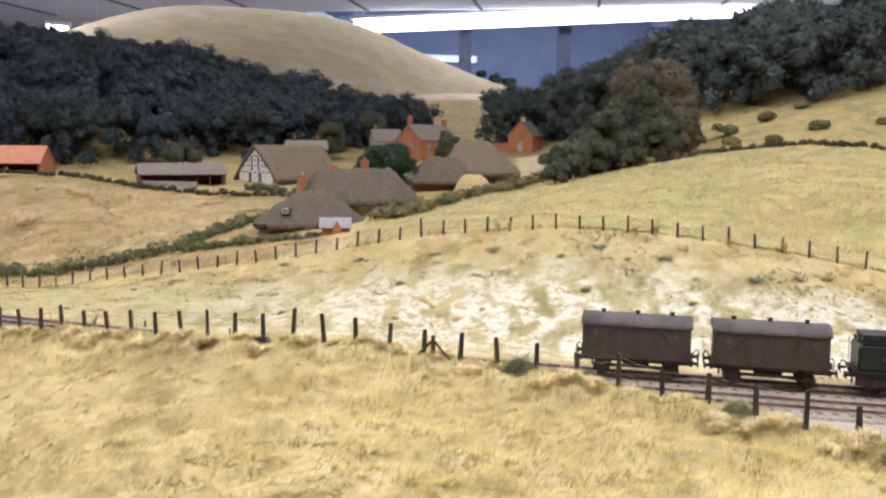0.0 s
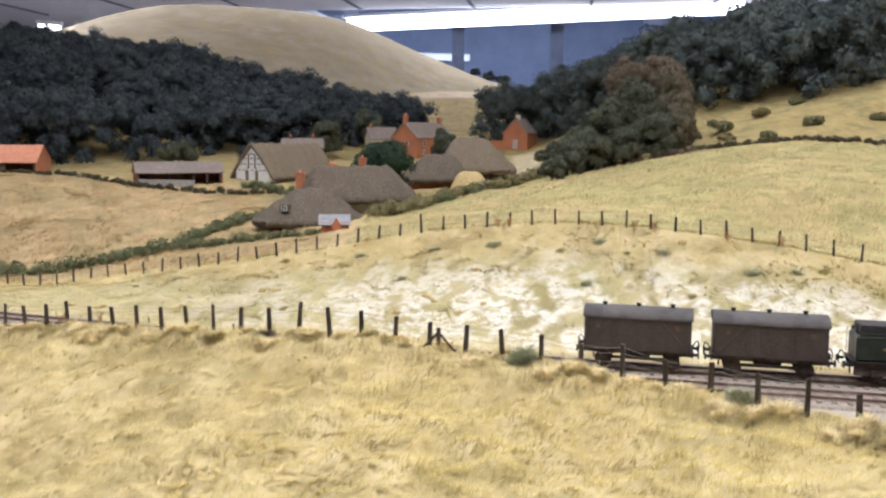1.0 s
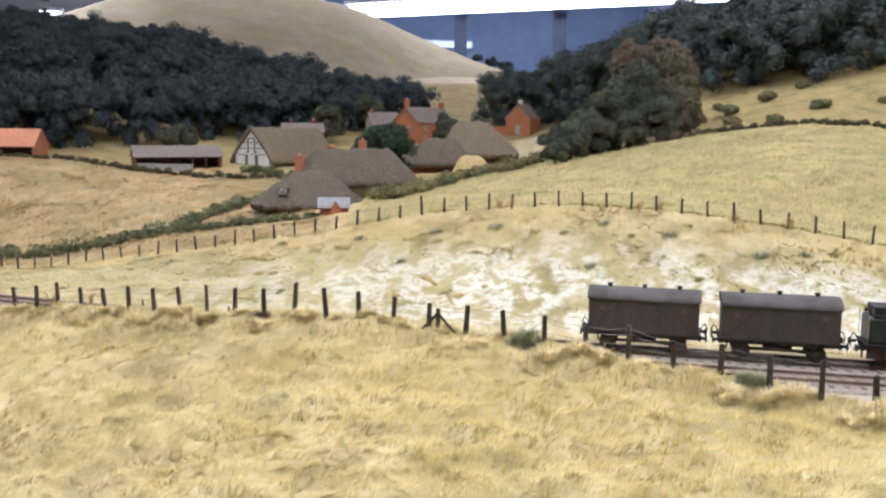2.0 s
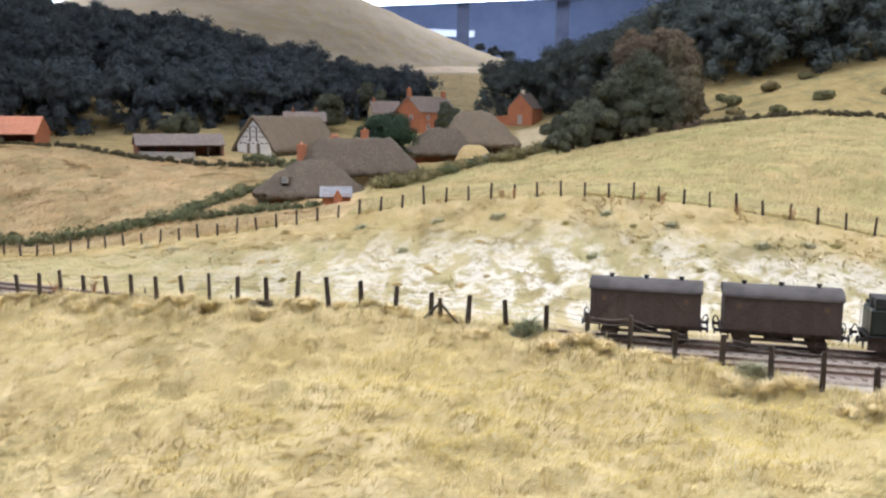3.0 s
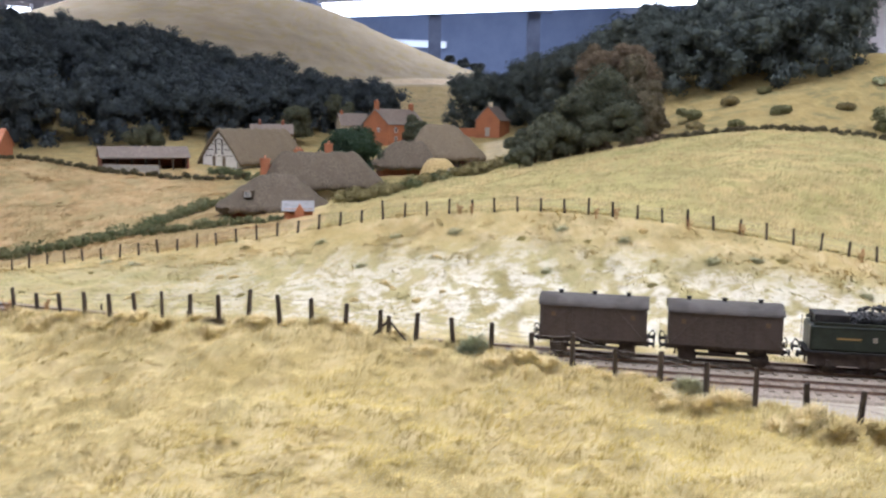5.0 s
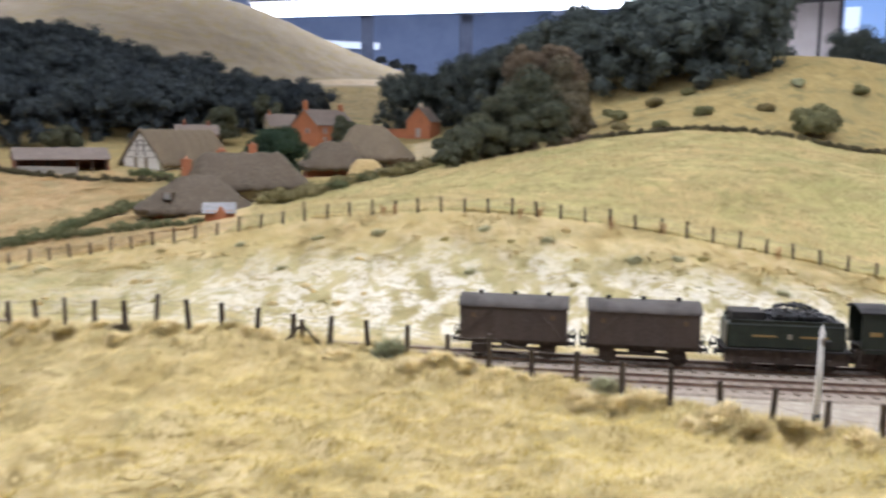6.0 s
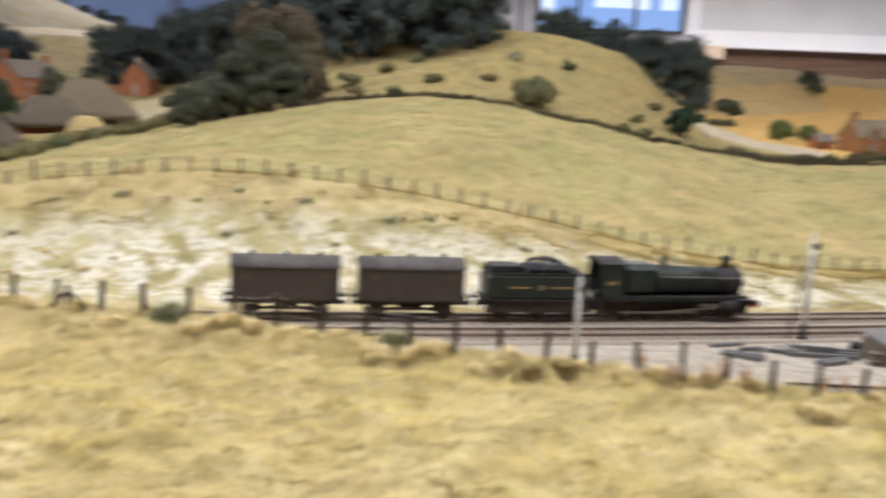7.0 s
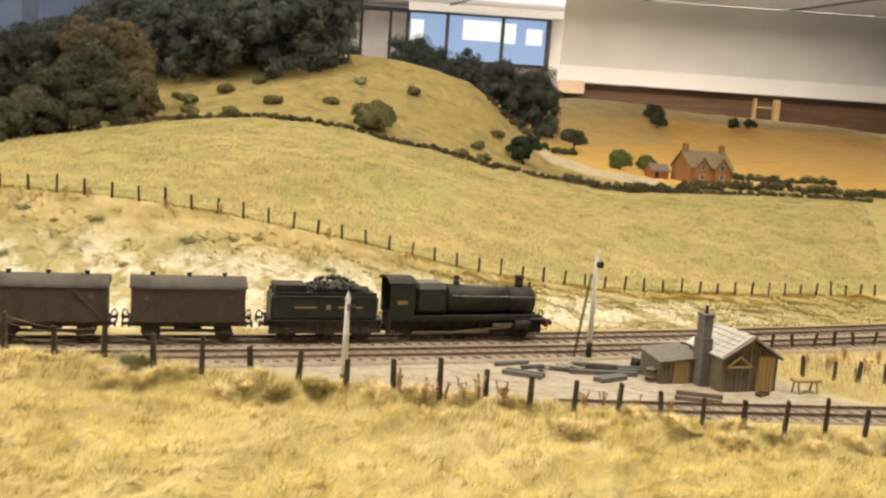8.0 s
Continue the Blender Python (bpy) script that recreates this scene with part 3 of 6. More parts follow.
def wood(name, spots, label, seed, material, tall=(0.13, 0.2), leaves=150, size=0.0043, lobes=24):
    """A dense wood seen from afar: one mass of crowns."""
    f = Foliage(seed)
    rng = f.rng
    z = height(np.array([p[0] for p in spots]), np.array([p[1] for p in spots]))
    for (x, y), g in zip(spots, z):
        h = rng.uniform(*tall) * (1.03 if x < -1.05 else 1.0)
        r = h * rng.uniform(0.34, 0.46)
        f.crown((x, y, g + h * 0.52), r, r, h * 0.5, lobes, leaves, size, 0.32)
        for k in range(7):
            f.lobe((x + rng.uniform(-0.9, 0.9) * r, y + rng.uniform(-1.0, 0.5) * r, g + h * (0.02 + 0.055 * k)), r * rng.uniform(0.22, 0.36), leaves, size, 1.1)
    ob = f.leaves(name, material)
    tagged(ob, label, "wood", kind="stuff")
    f.core("inner_foliage", ob)
    return ob


def spread(n, inside, box4, gap, seed):
    rng = random.Random(seed)
    out = []
    for _ in range(n * 40):
        p = (rng.uniform(box4[0], box4[1]), rng.uniform(box4[2], box4[3]))
        if inside(*p) and all((p[0] - q[0]) ** 2 + (p[1] - q[1]) ** 2 > gap * gap for q in out):
            out.append(p)
            if len(out) >= n:
                break
    return out


# ---- the hall round the layout ----
def hall():
    tagged(link_mesh("floor", boxes(((0, 4, -1.30), (26, 26, 0.1))), M_GREYWALL), "grey hall floor", "floor", kind="structure")
    bm = boxes(((0.5, 2.6, CEIL + 0.05), (22, 13.0, 0.1), -9.0), ((-5.6, 11.0, CEIL + 0.052), (8.6, 7.0, 0.1), -9.0))
    joints = bmesh.new()
    for i in range(-8, 9):
        box(joints, (0.5 + i * 1.15, 2.6 + i * -0.18, CEIL - 0.006), (0.030, 13.0, 0.015), -9.0)
    tagged(link_mesh("trim", joints, M_JOINT), "dark narrow joints between the ceiling panels", "trim", kind="structure")
    tagged(link_mesh("ceiling", bm, M_CEIL), "white panelled hall ceiling with narrow joints", "ceiling", kind="structure")
    tagged(link_mesh("ceiling_beyond", boxes(((0, 11.5, 2.9), (26, 12, 0.1))), M_BLUEWALL), "dark ceiling of the far hall", "ceiling", kind="structure")
    tagged(link_mesh("wall_north", boxes(((0, 15.0, 0.8), (26, 0.2, 4.3))), M_BLUEWALL), "blue-grey far wall of the hall", "wall", kind="structure")
    # West, south and east walls are unseen, added so that light bounces.
    tagged(link_mesh("wall_west", boxes(((-9, 4, 0.8), (0.2, 26, 4.3))), M_GREYWALL), "unseen grey wall closing the hall", "wall", kind="structure")
    tagged(link_mesh("wall_south", boxes(((0, -6, 0.8), (26, 0.2, 4.3))), M_GREYWALL), "unseen grey wall closing the hall", "wall", kind="structure")
    tagged(link_mesh("wall_east", boxes(((12, 4, 0.8), (0.2, 26, 4.3))), M_GREYWALL), "unseen grey wall closing the hall", "wall", kind="structure")
    table = boxes(((0.4, 2.6, -0.62), (7.6, 6.6, 0.9)))
    tagged(link_mesh("baseboard", table, M_BROWN), "dark wooden base under the layout", "base", kind="structure")
    for x in (0.28, 1.65, 3.1, -1.2):
        ob = link_mesh("hall_pillar", boxes(((x, 12.6, 0.8), (0.17, 0.17, 4.2)), ((x, 12.5, 1.75), (0.5, 0.1, 0.1))), M_PILLAR)
        tagged(ob, "square steel pillar in the far hall", "pillar", kind="structure")
    # White panel behind the down; its brightness is put in as emission.
    far = thing("wall_glow_bar", pose(-0.17, 14.84, 1.46, 0, 1.5, 0), "long white panel on the far wall with added glow", "lamp")
    part("diffuser", boxes(((0, 0, 0), (1.35, 0.05, 0.085))), M_WHITE_GLOW, far, "glowing white front")
    part("housing", boxes(((0, 0.03, 0.02), (1.40, 0.06, 0.10))), M_CEIL, far)
    strip = thing("strip_light", pose(0, 0, 0), "long white fluorescent strip light along the ceiling edge", "lamp")
    a, b = Vector((-0.95, 9.70, 1.33)), Vector((2.95, 8.75, 1.42))
    mid, ang = (a + b) / 2, math.degrees(math.atan2(b.y - a.y, b.x - a.x))
    part("diffuser", boxes((tuple(mid), ((b - a).length, 0.12, 0.13), ang, 0, -1.2)), M_TUBE, strip, "glowing white front")
    part("housing", boxes(((mid.x, mid.y + 0.02, mid.z + 0.085), ((b - a).length + 0.1, 0.18, 0.03), ang, 0, -1.2)), M_CEIL, strip)
    # the end wall with its band of windows, and the white board in front of it
    d = Vector((0.5373, 0.8434, 0))
    r = Vector((0.8434, -0.5373, 0))
    e = Vector((0.0516, 0, 0.1225))
    turn = math.degrees(math.atan2(r.y, r.x))

    def at(px, depth, z):
        p = e + d * depth + r * ((px - 810) / 1572 * depth)
        return (p.x, p.y, z)

    def slab(bm, x0, x1, depth, z0, z1, thick):
        w = (x1 - x0) / 1572 * depth
        return box(bm, at((x0 + x1) / 2, depth + thick / 2, (z0 + z1) / 2), (w, thick, z1 - z0), turn)

    bm = bmesh.new()
    slab(bm, 520, 722, 9.2, -1.2, 1.41, 0.12)
    slab(bm, 722, 1200, 9.2, -1.2, 0.90, 0.12)
    slab(bm, 722, 1200, 9.2, 1.385, 1.41, 0.12)
    tagged(link_mesh("wall_northeast", bm, M_GREYWALL), "grey panelled end wall of the hall", "wall", kind="structure")
    tagged(link_mesh("wall_pier", slab(bmesh.new(), 969, 1200, 9.19, 0.90, 1.385, 0.12), M_WHITE), "white painted wall beside the window", "wall", kind="structure")
    bm = bmesh.new()
    for x in (640, 690):
        slab(bm, x, x + 5, 9.185, -1.2, 1.40, 0.01)
    slab(bm, 560, 722, 9.185, 1.355, 1.40, 0.012)
    tagged(link_mesh("trim", bm, M_DARKFRAME), "dark trim on the end wall", "trim", kind="structure")
    win = thing("window_1", pose(0, 0, 0), "dark-framed window band with bluish glow put into its panes", "window")
    tagged(win, kind="structure")
    bm = bmesh.new()
    for x0, x1 in ((720, 726), (788, 794), (884, 890), (962, 969)):
        slab(bm, x0, x1, 9.14, 0.90, 1.385, 0.06)
    slab(bm, 720, 969, 9.14, 1.365, 1.39, 0.07)
    slab(bm, 720, 969, 9.14, 0.90, 0.92, 0.07)
    part("window_frame", bm, M_DARKFRAME, win, "dark frame")
    for x0, x1 in ((726, 788), (794, 884), (890, 962)):
        part("pane", slab(bmesh.new(), x0, x1, 9.22, 0.92, 1.365, 0.02), M_PANE_GLOW, win)
    for x0, x1, z0, z1 in ((728, 750, 1.0, 1.3), (818, 884, 1.13, 1.33), (886, 910, 1.12, 1.32), (928, 956, 1.12, 1.28)):
        # Plain notices; their brightness is added as emission.
        ob = link_mesh("glowing_notice", slab(bmesh.new(), x0, x1, 9.205, z0, z1, 0.01), M_WHITE_GLOW)
        tagged(ob, "white notice beyond the window, brightened by added glow", "display")
    tagged(link_mesh("pelmet", slab(bmesh.new(), 722, 992, 9.05, 1.375, 1.45, 0.08), M_CEIL), "white pelmet over the window band", "trim", kind="structure")
    for x, z in ((-3.84, 1.20), (-3.46, 1.185)):
        spot = thing("tube_lamp", pose(x, 9.0, z, 0, 4, 0), "short bright tube lamp under the hall ceiling", "lamp")
        part("tube", boxes(((0, 0, 0), (0.20, 0.06, 0.05))), M_TUBE, spot, "glowing lamp glass")
        part("housing", boxes(((0, 0, 0.05), (0.24, 0.08, 0.04))), M_CEIL, spot)
        part("hanger", rods(((0, 0, 0.06), (0, 0, CEIL - z), 0.006, None, 8)), M_CEIL, spot)
    # Reflection is in the upper board's grey; the brighter lower band is added.
    board = slab(bmesh.new(), 988, 2300, 8.0, 0.84, 1.44, 0.06)
    tagged(link_mesh("back_board", board, M_BACKGREY), "tall off-white back board behind the layout", "board", kind="structure")
    tagged(link_mesh("back_ledge", slab(bmesh.new(), 984, 2300, 7.97, 0.70, 0.84, 0.10), M_WHITE), "brighter white band added along the foot of the back board", "board", kind="structure")
    tagged(link_mesh("back_skirting", slab(bmesh.new(), 990, 2300, 8.1, -0.3, 0.70, 0.05), M_BROWN), "dark brown boarding under the white board", "board", kind="structure")
    for x in (1334, 1372):
        ob = link_mesh("oak_post", slab(bmesh.new(), x - (2 if x < 1350 else 5), x + (2 if x < 1350 else 5), 7.85, 0.2, 0.655, 0.06), M_OAK)
        tagged(ob, "light oak post before brown boarding", "post")
    ob = link_mesh("oak_rail", slab(bmesh.new(), 1334, 1372, 7.86, 0.575, 0.59, 0.03), M_OAK)
    tagged(ob, "light oak rail between two posts", "rail")
    ob = link_mesh("wooden_box", slab(bmesh.new(), 990, 1034, 7.95, 0.60, 0.71, 0.16), M_OAKPALE)
    tagged(ob, "pale wooden box at the foot of the board", "box")


M_PILLAR = varied("blue_grey_steel", (0.10, 0.11, 0.145), (0.14, 0.15, 0.19), None, 6, 0.6, bump=0)
M_OAKPALE = varied("pale_wood", (0.46, 0.34, 0.24), (0.52, 0.40, 0.29), None, 20, 0.8)
hall()


# ---- railway ----
def along(fn, x0, x1, step):
    """Points at even steps along a plan curve y = fn(x)."""
    xs = np.linspace(x0, x1, 2000)
    ys = fn(xs)
    s = np.concatenate([[0], np.cumsum(np.hypot(np.diff(xs), np.diff(ys)))])
    t = np.arange(0, s[-1], step)
    x = np.interp(t, s, xs)
    y = np.interp(t, s, ys)
    a = np.arctan2(np.gradient(y), np.gradient(x))
    return x, y, a


def ribbon(name, x, y, a, profile, material, parent=None):
    """Sweeps a closed profile of (across, z) along a plan curve."""
    k = len(profile)
    v = []
    for px, py, pa in zip(x, y, a):
        v += [(px - math.sin(pa) * o, py + math.cos(pa) * o, z) for o, z in profile]
    f = [(i * k + j, i * k + (j + 1) % k, (i + 1) * k + (j + 1) % k, (i + 1) * k + j) for i in range(len(x) - 1) for j in range(k)]
    f += [tuple(range(k)), tuple(range((len(x) - 1) * k, len(x) * k))]
    ob = mesh_object(name, v, f, material)
    ob.parent = parent
    return ob


def near_line(x):
    return track_line(x) - 0.0462


def siding_line(x):
    x = np.asarray(x, float)
    return 0.432 - 0.47 * (x - 0.40) + 0.12 * (x - 0.40) ** 2


def track(name, fn, x0, x1, label):
    root = tagged(thing(name, pose(0, 0, 0), label, "track", "railway tracks"), kind="structure")
    x, y, a = along(fn, x0, x1, 0.02)
    for o in (-0.009, 0.009):
        ribbon("rail", x, y, a, [(o - 0.0009, RAIL - 0.0022), (o + 0.0009, RAIL - 0.0022), (o + 0.0004, RAIL - 0.0016), (o + 0.0005, RAIL), (o - 0.0005, RAIL), (o - 0.0004, RAIL - 0.0016)], M_RAIL, root)
    me = None
    for i, (px, py, pa) in enumerate(zip(*along(fn, x0, x1, 0.0102))):
        if me is None:
            bm = box(bmesh.new(), (0, 0, 0), (0.0034, 0.034, 0.002))
            me = bpy.data.meshes.new("sleeper")
            bm.to_mesh(me)
            bm.free()
            me.materials.append(M_SLEEPER)
        ob = new("sleeper", me)
        ob.parent = root
        ob.matrix_basis = pose(px, py, RAIL - 0.0030, 0, 0, math.degrees(pa))
    return root


xb, yb, ab = along(lambda x: track_line(x) - 0.0231, -1.1, 1.5, 0.03)
tagged(ribbon("ballast_bed", xb, yb, ab, [(-0.052, BED - 0.003), (0.052, BED - 0.003), (0.047, BED + 0.0016), (-0.047, BED + 0.0016)], M_BALLAST), "brown-grey stone ballast under two tracks", "ballast", kind="structure")
track("track", track_line, -0.75, 1.35, "running line of steel rails on dark sleepers")
track("track", near_line, -0.75, 1.35, "running line of steel rails on dark sleepers")
xb, yb, ab = along(siding_line, 0.42, 1.1, 0.02)
tagged(ribbon("ballast_bed", xb, yb, ab, [(-0.022, BED - 0.003), (0.022, BED - 0.003), (0.019, BED + 0.0016), (-0.019, BED + 0.0016)], M_BALLAST), "sandy ballast under the siding", "ballast", kind="structure")
track("track", siding_line, 0.42, 1.1, "rusty siding beside the fence")


# ---- fences ----
def post_mesh(w, h, seed):
    bm = bmesh.new()
    box(bm, (0, 0, h / 2 - 0.003), (w, w * 0.85, h + 0.006))
    rng = random.Random(seed)
    for v in bm.verts:
        if v.co.z > 0:
            v.co.x *= 0.8
            v.co.y *= 0.75
            v.co.z += rng.uniform(-0.0008, 0.0008)
    bmesh.ops.bevel(bm, geom=list(bm.edges), offset=w * 0.12, segments=1, affect="EDGES")
    me = bpy.data.meshes.new("post")
    bm.to_mesh(me)
    bm.free()
    me.materials.append(M_POST)
    return me


def fence(name, pts, h, w, label, seed, wires=(0.45, 0.75, 0.92), lean=4.0):
    root = thing(name, pose(0, 0, 0), label, "fence", "lineside fences")
    rng = random.Random(seed)
    kinds = [post_mesh(w, h, seed + i) for i in range(4)]
    heads = []
    for i, (x, y, z) in enumerate(pts):
        ob = new("post", kinds[i % 4])
        ob.parent = root
        k = rng.uniform(0.88, 1.08) * (1.22 if i % 9 == 4 else 1.0)
        a, b = rng.uniform(-lean, lean), rng.uniform(-lean, lean)
        ob.matrix_basis = pose(x, y, z, a, b, rng.uniform(0, 360)) @ Matrix.Diagonal((1, 1, k, 1))
        heads.append((Vector((x, y, z)), Vector((math.sin(radians(b)), -math.sin(radians(a)), 1)) * h * k))
    for q in wires:
        bm = bmesh.new()
        for (p0, u0), (p1, u1) in zip(heads, heads[1:]):
            a, b = p0 + u0 * q, p1 + u1 * q
            m = (a + b) / 2 - Vector((0, 0, 0.0006 + rng.uniform(0, 0.0007)))
            rod(bm, a, m, 0.00010, None, 4)
            rod(bm, m, b, 0.00010, None, 4)
        part("wire", bm, M_WIRE, root, "slack fence wire")
    return root


def posts_from(line, x0, x1, step, anchor):
    """Even posts along a fence line, one of them at x = anchor."""
    right = along(lambda x: line(x)[0], anchor, x1, step)
    left = along(lambda x: line(-np.asarray(x))[0], -anchor, -x0, step)
    xs = np.concatenate([-left[0][:0:-1], right[0]])
    y, z = line(xs)
    return list(zip(xs.tolist(), y.tolist(), z.tolist()))


fence("post_and_wire_fence", posts_from(fence_line, -0.44, 0.80, 0.0267, -0.012), 0.0182, 0.0034, "dark weathered post and wire fence along the near bank", 3)
fence("post_and_wire_fence", posts_from(top_fence, -0.80, 1.30, 0.02594, 0.0), 0.0160, 0.0027, "dark weathered post and wire fence along the cutting top", 5)

# ---- woods ----
def in_left(x, y):
    edge = np.interp(x, (-2.4, -1.0, -0.5, -0.28, -0.05, 0.02), (2.15, 2.25, 2.40, 2.76, 2.95, 3.1))
    back = np.interp(x, (-2.4, -1.4, -1.0, -0.6, -0.4, -0.1, 0.02), (3.4, 3.36, 3.27, 3.18, 3.12, 3.2, 3.25))
    return edge < y < back and x < -0.075


RIGHT_EDGE = (0.15, 0.36, 0.45, 0.6, 0.757, 0.95, 1.2), (3.12, 3.12, 2.6, 2.02, 1.93, 1.90, 2.15)


def in_right(x, y):
    edge = float(np.interp(x, *RIGHT_EDGE))
    return edge < y < edge + 0.75 and 0.175 < x < 0.005 + 0.485 * y and y < 3.5


wood("wood", spread(250, in_left, (-2.3, 0.03, 2.2, 3.7), 0.078, 4), "dense dark green broadleaf wood on the hillside", 11, M_LEAF)
rim = [(x, float(np.interp(x, *RIGHT_EDGE))) for x in np.arange(0.58, 0.96, 0.055)]
rim += [(0.190, 3.26), (0.235, 3.17), (0.285, 3.26), (0.335, 3.18), (0.510, 2.56), (0.530, 2.42), (0.555, 2.28), (0.570, 2.15)]
wood("wood", rim + spread(80, in_right, (0.1, 1.3, 2.0, 3.3), 0.085, 5), "dense dark green broadleaf wood on the hilltop", 12, M_LEAF_LIFTED, (0.17, 0.225))
wood("wood", [(0.385, 3.09), (0.425, 2.97), (0.455, 2.84), (0.485, 2.70), (0.47, 2.95), (0.52, 2.80)], "tall dark green trees closing the hilltop wood", 14, M_LEAF_LIFTED, (0.22, 0.25))
wood("wood", [(1.43, 2.44), (1.48, 2.36), (1.53, 2.30), (1.58, 2.26), (1.63, 2.21), (1.68, 2.17), (1.73, 2.15), (1.52, 2.46), (1.60, 2.38), (1.68, 2.32), (1.75, 2.25), (1.71, 2.12)], "dark green copse on the slope behind the hill", 13, M_LEAF_LIFTED, (0.185, 0.225))

# ---- village ----
M_THATCH = varied("grey_thatch", (0.100, 0.080, 0.058), (0.175, 0.142, 0.102), (0.125, 0.100, 0.072), 130, 0.95, bump=0.7, depth=0.0025, stretch=(2.5, 2.5, 0.5), coarse=30)
M_THATCH_TAN = varied("tan_thatch", (0.155, 0.122, 0.082), (0.225, 0.182, 0.122), (0.18, 0.145, 0.10), 130, 0.95, bump=0.7, depth=0.0025, stretch=(2.5, 2.5, 0.5), coarse=30)
M_HAY = varied("hay", (0.42, 0.31, 0.13), (0.60, 0.46, 0.22), None, 220, 0.95, bump=0.7, depth=0.002)
M_BRICK = varied("red_brick", (0.25, 0.10, 0.06), (0.35, 0.15, 0.09), (0.22, 0.10, 0.065), 330, 0.9, bump=0.4)
M_BRICK_ORANGE = varied("orange_brick", (0.38, 0.145, 0.068), (0.48, 0.205, 0.10), (0.36, 0.15, 0.08), 330, 0.9, bump=0.4)
M_BRICK_TAN = varied("tan_brick", (0.34, 0.165, 0.075), (0.44, 0.235, 0.115), (0.30, 0.16, 0.08), 330, 0.9, bump=0.4)
M_STONESLATE = varied("lichened_slates", (0.21, 0.165, 0.11), (0.30, 0.245, 0.165), (0.24, 0.19, 0.12), 200, 0.85, bump=0.5)
M_SLATE = varied("stone_slates", (0.19, 0.155, 0.135), (0.29, 0.245, 0.21), (0.22, 0.18, 0.15), 200, 0.85, bump=0.5)
M_TILE = varied("orange_roof_tiles", (0.62, 0.26, 0.15), (0.74, 0.35, 0.215), (0.57, 0.26, 0.155), 160, 0.85, bump=0.4)
M_TIN = varied("pale_blue_grey_tin", (0.23, 0.23, 0.235), (0.34, 0.34, 0.345), (0.26, 0.25, 0.25), 120, 0.6, 0.1)
M_LIME = varied("limewash", (0.74, 0.73, 0.71), (0.86, 0.85, 0.83), None, 120, 0.9)
M_CREAM = varied("cream_plaster", (0.52, 0.44, 0.32), (0.62, 0.54, 0.40), None, 120, 0.9)
# Timber colour, also used for shade inside the doorway and cart entrance.
M_BEAM = varied("dark_timber_and_opening", (0.035, 0.03, 0.025), (0.075, 0.06, 0.05), None, 200, 0.9)
M_GLASS = varied("small_window_glass", (0.03, 0.035, 0.04), (0.05, 0.055, 0.06), None, 50, 0.15, bump=0)
M_FRAME = varied("white_window_frame", (0.70, 0.69, 0.66), (0.78, 0.77, 0.74), None, 80, 0.7, bump=0)
M_GREYWOOD = varied("weathered_boards", (0.13, 0.108, 0.085), (0.27, 0.225, 0.17), (0.18, 0.15, 0.12), 420, 0.9, stretch=(4, 4, 0.5), per="each")
M_DOORWOOD = varied("honey_boards", (0.36, 0.25, 0.11), (0.48, 0.35, 0.17), None, 420, 0.9, stretch=(4, 4, 0.5), per="each")
M_STONE = varied("rubble_stone", (0.32, 0.30, 0.27), (0.46, 0.43, 0.38), None, 160, 0.95, bump=0.6)


def chimney(parent, c, w, h, pots=1, material=None, d=None):
    d = d or w
    stack = boxes((c[:2] + (c[2] + h / 2,), (w, d, h)), (c[:2] + (c[2] + h - 0.0018,), (w * 1.18, d * 1.18, 0.0022)))
    ch = part("chimney", stack, material or M_BRICK_ORANGE, parent)
    for i in range(pots):
        o = (i - (pots - 1) / 2) * w * 0.45
        part("chimney_pot", rods(((c[0] + o, c[1], c[2] + h), (c[0] + o, c[1], c[2] + h + 0.0045), 0.0016, 0.0012, 8)), M_TILE, ch)
    return ch


def house_window(parent, c, w, h, axis, out, bars=1):
    """A small framed window on a wall facing along axis ('x' or 'y'), out = +1 or -1."""
    def slab(u, v, su, sv, proud, deep):
        if axis == "y":
            return ((c[0] + u, c[1] + out * proud, c[2] + v), (su, deep, sv))
        return ((c[0] + out * proud, c[1] + u, c[2] + v), (deep, su, sv))

    f = 0.0008
    items = [slab(0, h / 2, w, f, 0.0004, 0.0014), slab(0, -h / 2, w * 1.1, f, 0.0006, 0.0020), slab(-w / 2, 0, f, h, 0.0004, 0.0014), slab(w / 2, 0, f, h, 0.0004, 0.0014)]
    items += [slab((i + 1) * w / (bars + 1) - w / 2, 0, f * 0.7, h, 0.0004, 0.0012) for i in range(bars)] + [slab(0, 0, w, f * 0.6, 0.0004, 0.0012)]
    win = part("window", boxes(*items), M_FRAME, parent)
    part("pane", boxes(slab(0, 0, w, h, 0.0, 0.0008)), M_GLASS, win)


def board_wall(parent, x0, x1, y, z0, top, material, axis="x", step=0.0035, name="board"):
    """Upright boards side by side; top(u) gives each board's height."""
    n = max(1, int(round((x1 - x0) / step)))
    w = (x1 - x0) / n
    rng = random.Random(int(abs(x0 * 9000 + y * 7000)))
    for i in range(n):
        u = x0 + w * (i + 0.5)
        h = top(u) - z0
        c, s = ((u, y, z0 + h / 2), (w * 0.87, 0.0010, h)) if axis == "x" else ((y, u, z0 + h / 2), (0.0010, w * 0.87, h))
        off = rng.uniform(-0.0002, 0.0002)
        c = (c[0], c[1] + off, c[2]) if axis == "x" else (c[0] + off, c[1], c[2])
        part(name, boxes((c, s)), material, parent)


